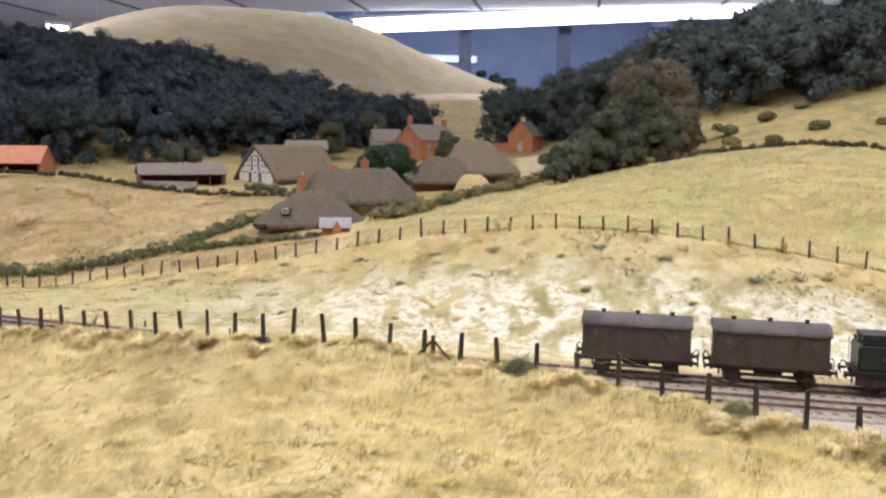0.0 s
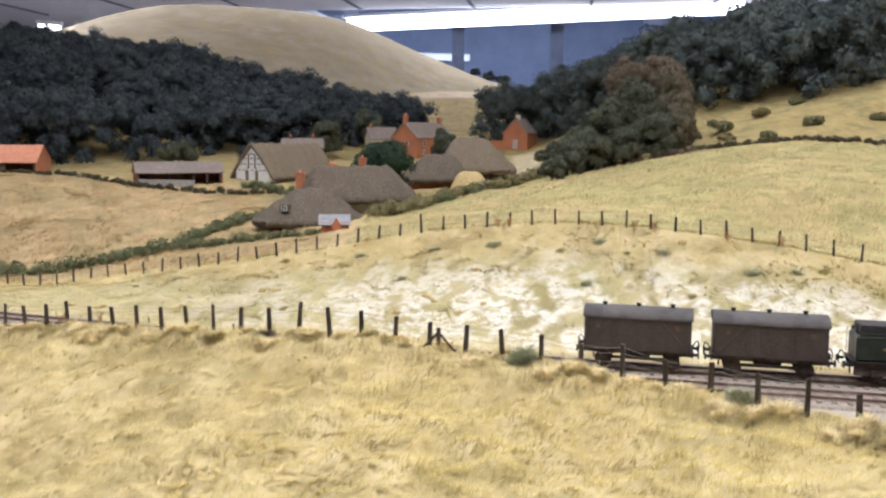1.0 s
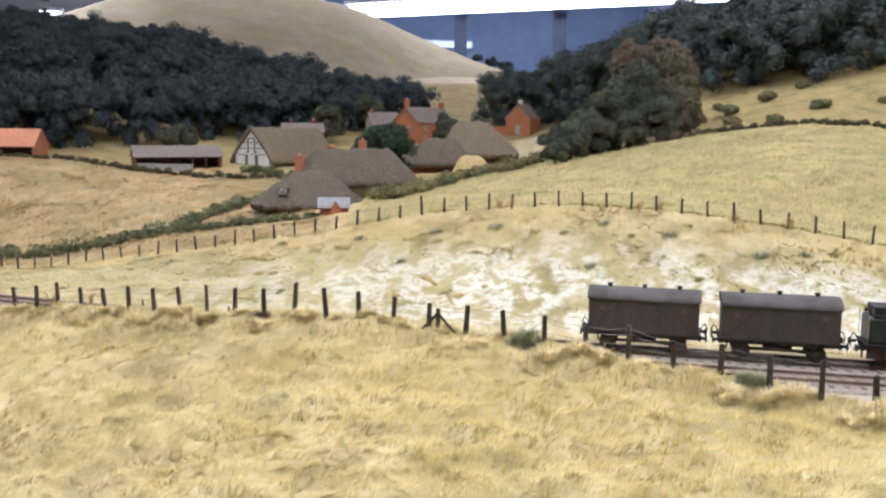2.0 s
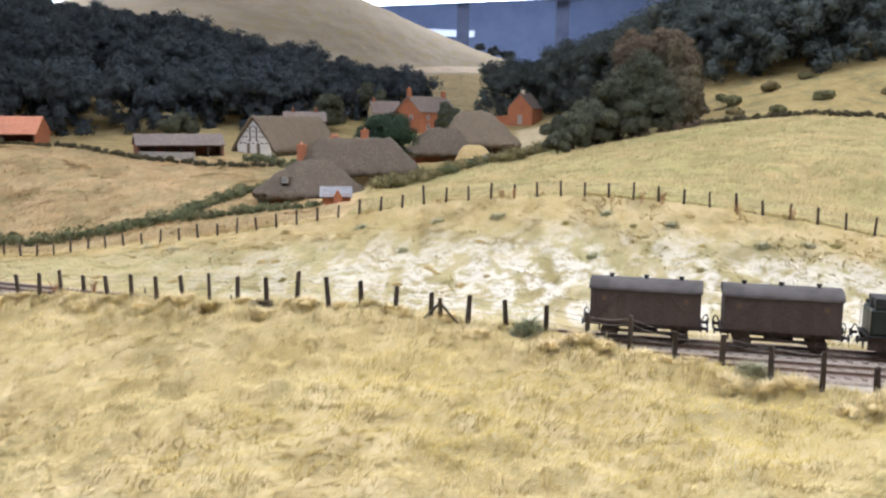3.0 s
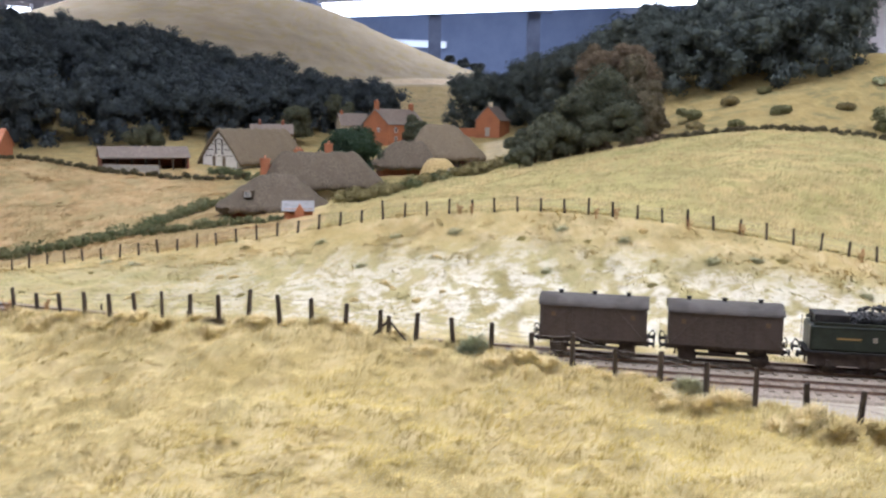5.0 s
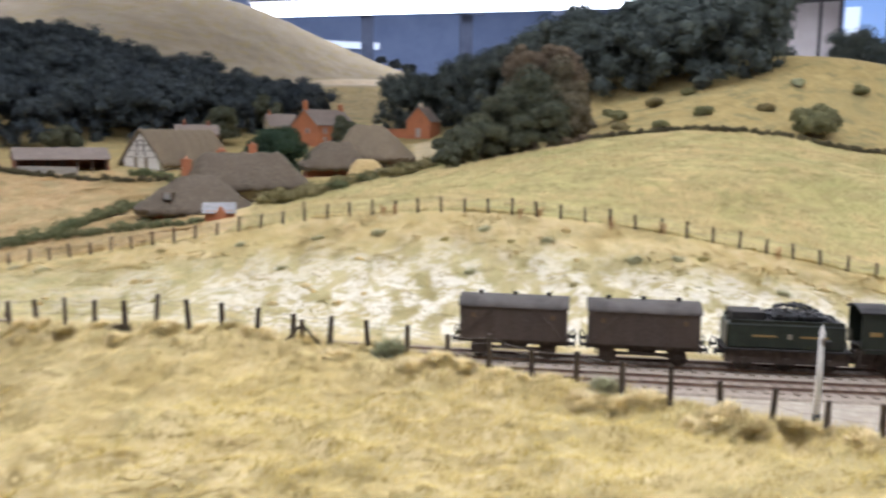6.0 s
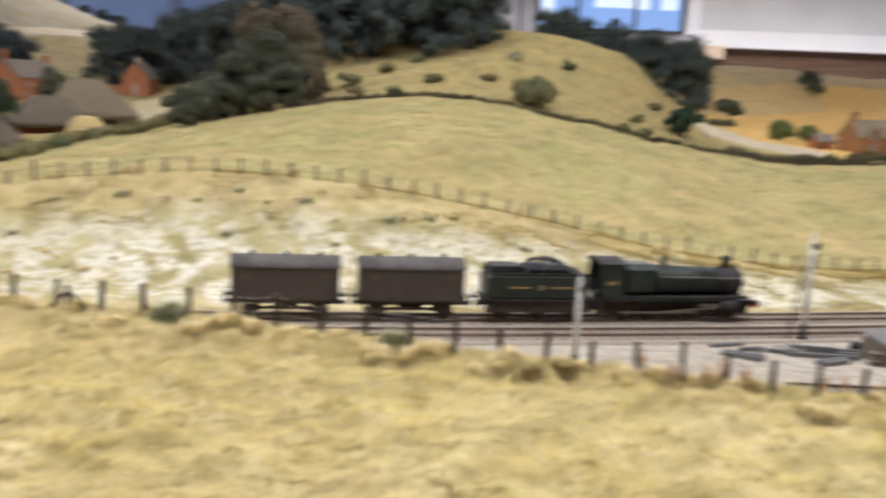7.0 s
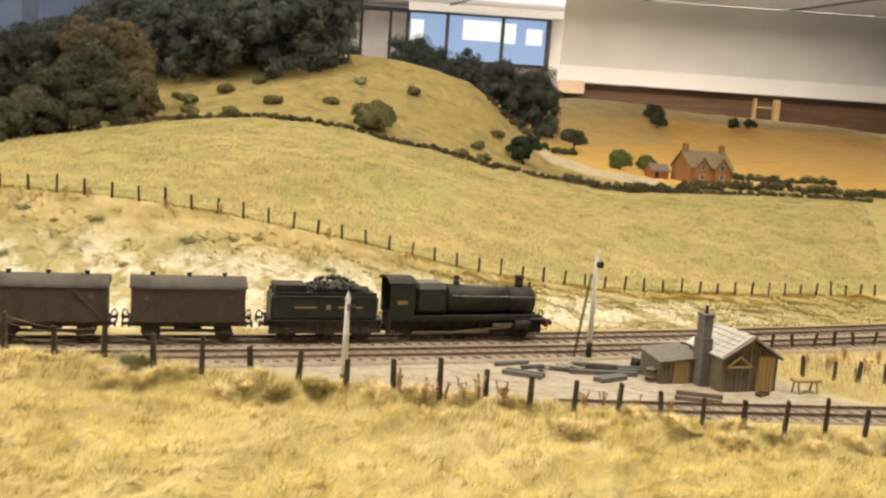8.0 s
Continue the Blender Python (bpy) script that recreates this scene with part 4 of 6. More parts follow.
def cottage():
    x, y = -0.214, 1.42
    z = hz(-0.2, 1.36)
    c = thing("thatched_cottage", pose(x, y, z), "long low thatched cottage with grey hipped roof and brick chimneys", "cottage", "village houses")
    part("wall", boxes(((0.004, 0.0, 0.000), (0.118, 0.106, 0.022))), M_BRICK, c, "low red brick wall")
    part("wall", boxes(((0.070, 0.083, 0.012), (0.125, 0.080, 0.044), 24)), M_CREAM, c, "cream plastered wall")
    part("roof", thatch(0.176, 0.154, 0.049, 0.007, 0.075, 0.06, 0.008, 1.0), M_THATCH, c, "thick grey hipped thatch", True)
    back = part("roof", thatch(0.205, 0.118, 0.055, 0.036, 0.03, 0.05, 0.008, 3.0, 0.002), M_THATCH, c, "thick grey thatch", True)
    back.matrix_basis = pose(0.072, 0.084, 0, 0, 0, 24)
    dormer = part("dormer", boxes(((-0.028, -0.053, 0.0285), (0.014, 0.022, 0.010))), M_THATCH, c)
    house_window(c, (-0.028, -0.0645, 0.0280), 0.0085, 0.0070, "y", -1, 1)
    chimney(c, (-0.022, 0.064, 0.040), 0.0145, 0.038, 1, M_BRICK_ORANGE, 0.010)
    chimney(c, (0.076, 0.135, 0.062), 0.013, 0.040, 1)
    chimney(c, (0.022, 0.15, 0.055), 0.013, 0.036, 2)
    # tin-roofed lean-to with a little brick gable
    lean = thing("lean_to_shed", pose(-0.153, 1.262, hz(-0.153, 1.262) - 0.003, 0, 0, 6) @ Matrix.Scale(0.85, 4), "small brick shed with pale tin roof beside the cottage", "shed")
    part("wall", boxes(((0, 0.004, 0.007), (0.046, 0.026, 0.022))), M_BRICK_ORANGE, lean)
    part("roof", boxes(((-0.001, 0.002, 0.0215), (0.054, 0.036, 0.0014), 0, 24)), M_TIN, lean, "pale tin sheet roof")
    part("porch", gable_walls(0.012, 0.015, 0.015, 0.027), M_BRICK_ORANGE, lean, "orange brick gable").matrix_basis = pose(0.002, -0.018, 0, 0, 0, 90)


def barn():
    z = hz(-0.37, 2.08)
    b = thing("timber_barn", pose(-0.372, 2.135, z, 0, 0, 55), "thatched barn with white limewashed timber-framed gable", "barn", "village houses")
    L, W, H, R = 0.222, 0.108, 0.022, 0.080
    part("wall", gable_walls(L - 0.01, W, H, R - 0.006), M_LIME, b, "white limewashed gable wall")
    roof = part("roof", thatch(L, W + 0.03, R - 0.004, 0.008, 0, 0, 0.008, 5.0), M_THATCH_TAN, b, "tan thatch", True)
    e = -(L - 0.01) / 2 - 0.0008
    for u in (-0.0105, 0.0105):
        part("timber", boxes(((e, u, 0.042), (0.0022, 0.0026, 0.032)), ((e, u * 0.8, 0.058), (0.0022, 0.0060, 0.0018)), ((e, u * 1.25, 0.027), (0.0022, 0.0070, 0.0018))), M_BEAM, b)
    for zz, us in ((0.036, (-0.033, -0.022, 0.0, 0.022, 0.033)), (0.049, (-0.020, 0.0, 0.020)), (0.060, (0.0,)), (0.022, (-0.040, -0.028, 0.0, 0.028, 0.040))):
        for u in us:
            part("vent", boxes(((e - 0.0003, u, zz), (0.0020, 0.0056, 0.0021))), M_BEAM, b)
    for u in (-0.016, 0.016):
        part("door", boxes(((e - 0.0006, u, 0.010), (0.0018, 0.0085, 0.024))), M_GREYWOOD, b, "grey boarded door")
    rear = thing("stone_roofed_house", pose(-0.370, 2.40, hz(-0.370, 2.40), 0, 0, 12), "small brick house with grey stone-slate roof", "house", "village houses")
    part("wall", gable_walls(0.105, 0.07, 0.034, 0.056), M_BRICK, rear)
    part("roof", gable_roof(0.105, 0.07, 0.034, 0.056), M_SLATE, rear)
    chimney(rear, (-0.03, 0, 0.054), 0.007, 0.013, 1, M_BRICK)
    chimney(rear, (0.03, 0, 0.054), 0.007, 0.013, 1, M_BRICK)


def open_shed(x, y, rz, L, W, H, R, roof, label, bays, wall):
    s = thing("open_shed", pose(x, y, hz(x, y - W / 2), 0, 0, rz), label, "shed", "farm sheds")
    a, b = L / 2, W / 2
    part("back_wall", boxes(((0, b - 0.002, H / 2), (L, 0.004, H + 0.02))), M_BRICK, s)
    for k in (-1, 1):
        bm = poly(bmesh.new(), [(k * a - 0.002, -b, -0.01), (k * a - 0.002, b, -0.01), (k * a - 0.002, b, H), (k * a - 0.002, 0, R), (k * a - 0.002, -b, H),
                                (k * a + 0.002, -b, -0.01), (k * a + 0.002, b, -0.01), (k * a + 0.002, b, H), (k * a + 0.002, 0, R), (k * a + 0.002, -b, H)],
                  [(0, 4, 3, 2, 1), (5, 6, 7, 8, 9), (0, 1, 6, 5), (1, 2, 7, 6), (2, 3, 8, 7), (3, 4, 9, 8), (4, 0, 5, 9)])
        part("end_wall", bm, wall, s)
    part("roof", gable_roof(L, W, H, R, 0.005), roof, s)
    for i in range(bays + 1):
        part("post", boxes(((-a + 0.004 + (L - 0.008) * i / bays, -b + 0.002, H / 2 - 0.004), (0.0030, 0.0030, H + 0.008))), M_POST, s)
    part("beam", boxes(((0, -b + 0.002, H - 0.001), (L, 0.003, 0.003))), M_BEAM, s)
    return s


def sheds():
    open_shed(-1.10, 2.135, 3, 0.29, 0.085, 0.028, 0.064, M_TILE, "open cart shed with bright orange tiled roof", 4, M_BRICK_ORANGE)
    s = open_shed(-0.585, 1.985, 24, 0.180, 0.07, 0.026, 0.046, M_SLATE, "open cattle shed with grey slate roof", 6, M_BRICK)
    part("yard_wall", boxes(((-0.035, -0.075, 0.003), (0.125, 0.005, 0.018), -34)), M_STONE, s, "pale rendered yard wall")


def brick_house():
    z = hz(-0.07, 2.62)
    b = thing("brick_house", pose(-0.050, 2.70, z, 0, 0, 52), "two-storey red brick house with slate roof and tall chimneys", "house", "village houses")
    L, W, H, R = 0.175, 0.096, 0.062, 0.104
    part("wall", gable_walls(L, W, H, R), M_BRICK_ORANGE, b, "orange-red brick wall")
    part("roof", gable_roof(L, W, H, R), M_SLATE, b, "grey slate roof")
    chimney(b, (-L / 2 + 0.006, 0, R - 0.008), 0.011, 0.032, 2)
    chimney(b, (L / 2 - 0.008, 0, R - 0.008), 0.011, 0.026, 2)
    for u in (-0.052, 0.060):
        for h in (0.018, 0.045):
            house_window(b, (u, -W / 2, h), 0.011, 0.015, "y", -1)
    # Dark sheet on the wall in place of the shade inside the doorway.
    part("door", boxes(((-0.008, -W / 2 - 0.0006, 0.018), (0.030, 0.0016, 0.038))), M_BEAM, b, "dark sheet standing for the shaded doorway")
    porch = part("porch", boxes(((0.024, -W / 2 - 0.010, 0.014), (0.024, 0.020, 0.030))), M_BRICK_ORANGE, b, "low brick porch")
    part("porch_roof", boxes(((0.024, -W / 2 - 0.010, 0.0305), (0.028, 0.024, 0.0022), 0, 14)), M_SLATE, porch)
    house_window(b, (-L / 2, -0.012, 0.045), 0.010, 0.013, "x", -1)
    wing = thing("plastered_cottage", pose(-0.178, 2.73, hz(-0.178, 2.73), 0, 0, 20), "small cream plastered cottage with stone-slate roof", "house", "village houses")
    part("wall", gable_walls(0.085, 0.062, 0.040, 0.072), M_CREAM, wing)
    part("roof", gable_roof(0.085, 0.062, 0.040, 0.072), M_SLATE, wing)
    chimney(wing, (-0.034, 0, 0.066), 0.008, 0.016, 1)


def red_chapel():
    z = hz(0.285, 2.93)
    b = thing("brick_chapel", pose(0.268, 2.955, z, 0, 0, 62), "small orange brick building with slate roof and turret", "chapel", "village houses")
    L, W, H, R = 0.085, 0.085, 0.052, 0.096
    part("wall", gable_walls(L, W, H, R), M_BRICK_ORANGE, b)
    part("roof", gable_roof(L, W, H, R), M_SLATE, b)
    part("door", boxes(((-L / 2 - 0.0005, 0, 0.014), (0.0016, 0.016, 0.03))), M_STONE, b, "pale stone doorway")
    part("turret", boxes(((-0.02, 0, R + 0.006), (0.012, 0.012, 0.016))), M_CREAM, b, "pale turret")
    part("yard_wall", boxes(((-0.03, 0.085, 0.008), (0.006, 0.085, 0.036))), M_BRICK_ORANGE, b, "orange brick yard wall")


def thatched_barns():
    z = hz(0.10, 1.93)
    b = thing("thatched_barn", pose(0.080, 1.985, z, 0, 0, -14), "large thatched barn with drooping tan-grey roof", "barn", "village houses")
    part("wall", boxes(((-0.010, 0, 0.010), (0.105, 0.09, 0.036))), M_BRICK, b)
    part("roof", thatch(0.180, 0.140, 0.070, 0.024, 0.045, 0.075, 0.009, 8.0), M_THATCH_TAN, b, "tan-grey thatch", True)
    # Solid dark block stands in for the shade of the opening.
    part("cart_door", boxes(((0.030, -0.050, 0.008), (0.022, 0.024, 0.030))), M_BEAM, b, "dark block standing for the shaded cart entrance")
    z2 = hz(0.0, 1.83)
    c = thing("thatched_byre", pose(-0.012, 1.868, z2, 0, 0, 8), "low thatched byre with dark open front", "byre", "village houses")
    part("wall", boxes(((0, 0, 0.006), (0.108, 0.075, 0.034))), M_BRICK, c)
    part("roof", thatch(0.142, 0.112, 0.050, 0.018, 0.055, 0.03, 0.008, 2.0), M_THATCH, c, "grey thatch", True)
    h = thing("haystack", pose(0.058, 1.765, hz(0.058, 1.765), 0, 0, 20), "rounded golden haystack in the farmyard", "haystack")
    part("hay", thatch(0.076, 0.060, 0.034, 0.0, 0.03, 0.03, 0.012, 4.0, 0.0, 2.4), M_HAY, h, "", True)
    w = thing("stone_trough", pose(0.10, 1.70, hz(0.10, 1.70), 0, 0, 14), "pale grey stone slab wall by the haystack", "wall")
    part("slab", boxes(((0, 0, 0.005), (0.05, 0.02, 0.012), 0, -10)), M_STONE, w)


def estate_house():
    x, y = 1.745, 1.51
    b = thing("estate_cottage", pose(x, y, hz(x, y), 0, 0, -14), "red brick cottage pair with two gabled dormers and chimneys", "house", "village houses")
    L, W, H, R = 0.118, 0.078, 0.036, 0.072
    part("wall", gable_walls(L, W, H, R), M_BRICK_TAN, b)
    part("roof", gable_roof(L, W, H, R), M_STONESLATE, b)
    for u in (-0.027, 0.027):
        d = part("dormer", gable_walls(0.05, 0.036, 0.036, 0.058), M_BRICK_TAN, b)
        d.matrix_basis = pose(u, -W / 2 + 0.018, 0, 0, 0, 90)
        part("dormer_roof", gable_roof(0.05, 0.036, 0.036, 0.058, 0.003), M_STONESLATE, d)
        house_window(d, (-0.0255, 0, 0.036), 0.012, 0.012, "x", -1)
        house_window(d, (-0.0255, 0, 0.013), 0.013, 0.012, "x", -1)
    chimney(b, (-L / 2 + 0.008, 0, R - 0.006), 0.011, 0.024, 2, M_BRICK_TAN)
    chimney(b, (L / 2 - 0.008, 0, R - 0.006), 0.011, 0.024, 2, M_BRICK_TAN)
    o = thing("wash_house", pose(1.66, 1.575, hz(1.66, 1.575), 0, 0, -14), "little red brick wash-house with slate roof", "shed")
    part("wall", gable_walls(0.045, 0.035, 0.018, 0.032), M_BRICK_ORANGE, o)
    part("roof", gable_roof(0.045, 0.035, 0.018, 0.032), M_SLATE, o)
    part("door", boxes(((-0.01, -0.0182, 0.008), (0.009, 0.0016, 0.016))), M_BEAM, o)


cottage()
barn()
sheds()
brick_house()
red_chapel()
thatched_barns()
estate_house()


# ---- platelayers' hut and yard ----
def hut():
    a = math.degrees(math.atan2(0.405 - 0.418, 0.605 - 0.557))
    h = thing("platelayers_hut", pose(0.5832, 0.4095, BED, 0, 0, a), "weathered plank hut with brick chimney and lean-to", "hut")
    W, D, H, R = 0.0460, 0.044, 0.0245, 0.0385

    def gable(u):
        return R - 0.001 - abs(u) / (W / 2) * (R - H)

    body = part("core_wall", poly(bmesh.new(), [(-W / 2 + .001, .001, 0), (W / 2 - .001, .001, 0), (W / 2 - .001, D - .001, 0), (-W / 2 + .001, D - .001, 0), (-W / 2 + .001, .001, H - .001), (W / 2 - .001, .001, H - .001), (W / 2 - .001, D - .001, H - .001), (-W / 2 + .001, D - .001, H - .001), (0, .001, R - .002), (0, D - .001, R - .002)],
                                  [(0, 3, 2, 1), (0, 1, 5, 8, 4), (2, 3, 7, 9, 6), (1, 2, 6, 5), (3, 0, 4, 7), (4, 8, 9, 7), (8, 5, 6, 9)]), M_GREYWOOD, h)
    board_wall(body, -W / 2, W / 2, 0.0, 0, gable, M_GREYWOOD)
    board_wall(body, 0, D, -W / 2, 0, lambda u: H, M_GREYWOOD, "y")
    board_wall(body, 0, D, W / 2, 0, lambda u: H, M_GREYWOOD, "y")
    door = part("door", boxes(((0.0125, -0.0010, 0.013), (0.0135, 0.001, 0.026))), M_DOORWOOD, h, "honey-coloured plank door")
    for i in range(4):
        part("board", boxes(((0.0075 + 0.0034 * i, -0.0019, 0.013), (0.0030, 0.0008, 0.0255))), M_DOORWOOD, door)
    tri = part("pediment", rods(((-0.020, -0.002, 0.0185), (0.000, -0.002, 0.0185), 0.0009, None, 6), ((-0.020, -0.002, 0.0185), (-0.010, -0.002, 0.0262), 0.0009, None, 6), ((0.0, -0.002, 0.0185), (-0.010, -0.002, 0.0262), 0.0009, None, 6)), M_DOORWOOD, h, "pale triangular window hood")
    # slabbed roof in courses
    k = (R - H) / (W / 2)
    tilt = math.degrees(math.atan(k))
    for side in (-1, 1):
        roof = part("roof", boxes(((side * (W / 4 + 0.001), D / 2, (R + H) / 2 + 0.0006), (math.hypot(W / 2 + 0.004, R - H), D + 0.007, 0.0014), 0, 0, side * tilt)), M_SLATE, h)
        for i in range(8):
            for j in range(6):
                q = (j + 0.5) / 6
                xx = side * (W / 2 + 0.003) * (1 - q)
                part("tile", boxes(((xx * 0.99, -0.0015 + (D + 0.004) * (i + 0.5) / 8, H - 0.001 + (R - H + 0.002) * q + 0.0018), (0.0053, (D + 0.004) / 8 - 0.0004, 0.0009), 0, 0, side * (tilt - 5))), M_ROOFTILE, roof)
    ch = part("chimney", boxes(((-W / 2 - 0.0045, 0.020, 0.018), (0.008, 0.012, 0.036)), ((-W / 2 - 0.0045, 0.020, 0.040), (0.0075, 0.0085, 0.024)), ((-W / 2 - 0.0045, 0.020, 0.0525), (0.0088, 0.0098, 0.002))), M_SMOKEBRICK, h, "grey-brown brick chimney stack")
    part("chimney_pot", rods(((-W / 2 - 0.0045, 0.020, 0.053), (-W / 2 - 0.0045, 0.020, 0.0595), 0.0014, 0.0011, 8)), M_BEAM, ch)
    # lean-to
    x0, x1 = -W / 2 - 0.036, -W / 2 - 0.0085
    lean = part("lean_to", boxes((((x0 + x1) / 2, 0.038, 0.0080), (x1 - x0, 0.028, 0.016))), M_GREYWOOD, h)
    board_wall(lean, x0, x1, 0.0235, 0, lambda u: 0.0170, M_GREYWOOD)
    board_wall(lean, 0.024, 0.052, x0, 0, lambda u: 0.0165, M_GREYWOOD, "y")
    for i in range(4):
        part("board", boxes(((x0 + 0.012 + 0.0033 * i, 0.0225, 0.0082), (0.0030, 0.0010, 0.0160))), M_DOORWOOD, lean)
    part("lean_to_roof", boxes((((x0 + x1) / 2 + 0.002, 0.038, 0.0195), (x1 - x0 + 0.008, 0.034, 0.0014), 0, 6, -5)), M_SMOKEBRICK, lean, "flat felted roof")


M_ROOFTILE = varied("pale_roof_slabs", (0.42, 0.41, 0.38), (0.62, 0.60, 0.56), (0.34, 0.33, 0.29), 300, 0.85, per="each")
M_SMOKEBRICK = varied("smoked_brick", (0.15, 0.135, 0.13), (0.23, 0.21, 0.20), None, 300, 0.9)
M_SIGNAL = varied("white_signal_paint", (0.68, 0.67, 0.66), (0.78, 0.77, 0.76), None, 150, 0.6)
M_BLACK = varied("black_paint", (0.012, 0.012, 0.012), (0.03, 0.03, 0.03), None, 150, 0.5)
M_PALEWOOD = varied("bleached_wood", (0.34, 0.32, 0.29), (0.46, 0.43, 0.39), None, 300, 0.9)
M_TIMBER = varied("grey_timber", (0.10, 0.10, 0.10), (0.20, 0.195, 0.19), None, 300, 0.9, stretch=(0.5, 4, 4), per="each")
hut()


def signal(x, y, h, rz, label, ladder, arm):
    s = thing("signal_post", pose(x, y, hz(x, y), 0, 0, rz), label, "signal", "railway signals")
    bm = bmesh.new()
    rod(bm, (0, 0, 0.014), (0, 0, h - 0.006), 0.0023, 0.0015, 8)
    part("post", bm, M_SIGNAL, s, "white painted post", True)
    part("post_base", rods(((0, 0, -0.004), (0, 0, 0.014), 0.0026, 0.0024, 8)), M_BLACK, s, "black painted foot", True)
    part("finial", rods(((0, 0, h - 0.006), (0, 0, h - 0.003), 0.0020, 0.0011, 8), ((0, 0, h - 0.003), (0, 0, h), 0.0011, 0.0002, 8)), M_SIGNAL, s)
    part("lamp", boxes(((0.0034, 0, h - 0.0125), (0.0036, 0.0034, 0.0048))), M_BLACK, s, "black lamp case")
    part("bracket", rods(((0, 0, h - 0.0105), (0.0045, 0, h - 0.0105), 0.0007, None, 6)), M_BLACK, s)
    part("arm", boxes((arm[0], arm[1])), arm[2], s, "end-on signal arm")
    if ladder:
        lad = part("ladder", rods(((-0.013, -0.0015, -0.003), (-0.0035, -0.0015, h - 0.020), 0.0004, None, 5), ((-0.013, 0.0015, -0.003), (-0.0035, 0.0015, h - 0.020), 0.0004, None, 5)), M_BLACK, s)
        for i in range(13):
            q = (i + 1) / 14
            part("rung", rods(((-0.013 + 0.0095 * q, -0.0015, -0.003 + (h - 0.017) * q), (-0.013 + 0.0095 * q, 0.0015, -0.003 + (h - 0.017) * q), 0.0003, None, 4)), M_BLACK, lad)
        part("stay", rods(((-0.0075, 0, 0.042), (0, 0, 0.042), 0.0004, None, 5)), M_SIGNAL, lad)


signal(0.530, 0.523, 0.089, -20, "tall white wooden signal post with ladder and black foot", True, ((0, -0.004, 0.077), (0.0012, 0.010, 0.0042), M_BLACK))
signal(0.300, 0.497, 0.068, -20, "short white wooden signal post with grey lamp", False, ((0, -0.003, 0.058), (0.0012, 0.007, 0.004), M_GREYWOOD))


def timber(x0, y0, x1, y1, w, z, label="grey squared timber lying on the sandy ground", material=None):
    L = math.hypot(x1 - x0, y1 - y0)
    ob = thing("timber_baulk", pose((x0 + x1) / 2, (y0 + y1) / 2, BED + z, 0, 0, math.degrees(math.atan2(y1 - y0, x1 - x0))), label, "timber", "stacked timbers")
    part("baulk", box(bmesh.new(), (0, 0, w / 2), (L, w, w), bevel=w * 0.08), material or M_TIMBER, ob)


for t in ((0.441, 0.527, 0.471, 0.525, 0.003, 0.0), (0.434, 0.508, 0.452, 0.484, 0.0034, 0.0), (0.440, 0.511, 0.458, 0.488, 0.0034, 0.0), (0.447, 0.503, 0.466, 0.500, 0.003, 0.0034),
          (0.492, 0.506, 0.548, 0.478, 0.0036, 0.0), (0.486, 0.501, 0.538, 0.473, 0.0036, 0.0), (0.484, 0.492, 0.530, 0.468, 0.0036, 0.0), (0.492, 0.498, 0.520, 0.480, 0.0034, 0.0036),
          (0.489, 0.463, 0.515, 0.464, 0.0036, 0.0), (0.488, 0.468, 0.517, 0.469, 0.0036, 0.0), (0.470, 0.512, 0.488, 0.494, 0.003, 0.0)):
    timber(*t)
for t in ((0.513, 0.414, 0.536, 0.393, 0.0034, 0.0), (0.517, 0.417, 0.540, 0.396, 0.0034, 0.0), (0.515, 0.415, 0.538, 0.394, 0.003, 0.0034)):
    timber(*t, "brown squared sleeper stacked beside the siding", M_SLEEPER)
tub = thing("wooden_barrel", pose(0.531, 0.455, BED), "small dark wooden water barrel by the lean-to", "barrel")
part("staves", rods(((0, 0, 0), (0, 0, 0.005), 0.0038, 0.0044, 14), ((0, 0, 0.005), (0, 0, 0.010), 0.0044, 0.0038, 14)), M_GREYWOOD, tub, "", True)
for zz in (0.002, 0.008):
    part("hoop", rods(((0, 0, zz), (0, 0, zz + 0.001), 0.0044, None, 14)), M_BLACK, tub)
drum = thing("cable_drum", pose(0.548, 0.487, BED + 0.004, 90, 0, 30), "dark round drum lying beside the hut", "drum")
part("drum_body", rods(((0, 0, -0.003), (0, 0, 0.003), 0.004, None, 16), ((0, 0, -0.0038), (0, 0, -0.003), 0.0048, None, 16), ((0, 0, 0.003), (0, 0, 0.0038), 0.0048, None, 16)), M_BLACK, drum, "", True)
for hx, hy, hr in ((0.495, 0.497, 0.0065), (0.484, 0.500, 0.0050)):
    ring = thing("cart_wheel", pose(hx, hy, BED + 0.0045, 8, 0, 30), "pale worn cart wheel lying on the timbers", "wheel", "old cart wheels")
    pts = [(hr * math.cos(a), hr * math.sin(a), 0) for a in np.linspace(0, 2 * math.pi, 17)]
    part("rim", rods(*[(a, b, 0.0007, None, 5) for a, b in zip(pts, pts[1:])]), M_PALEWOOD, ring)
    part("hub", rods(((0, 0, -0.0008), (0, 0, 0.0012), 0.0013, None, 8)), M_PALEWOOD, ring)
    for i in range(8):
        part("spoke", rods(((0, 0, 0), pts[2 * i], 0.0004, None, 4)), M_PALEWOOD, ring)
stones = thing("stone_heap", pose(0.468, 0.505, BED), "small heap of pale stones in the yard", "heap")
heap_rng = random.Random(4)
for i in range(9):
    part("stone", box(bmesh.new(), (heap_rng.uniform(-0.004, 0.004), heap_rng.uniform(-0.004, 0.004), 0.001 + 0.0016 * (i // 5)), (0.003, 0.0026, 0.0022), heap_rng.uniform(0, 90), bevel=0.0004), M_STONE, stones)
horse = thing("saw_horse", pose(0.625, 0.392, BED, 0, 0, -15), "pale wooden saw bench beside the hut", "bench")
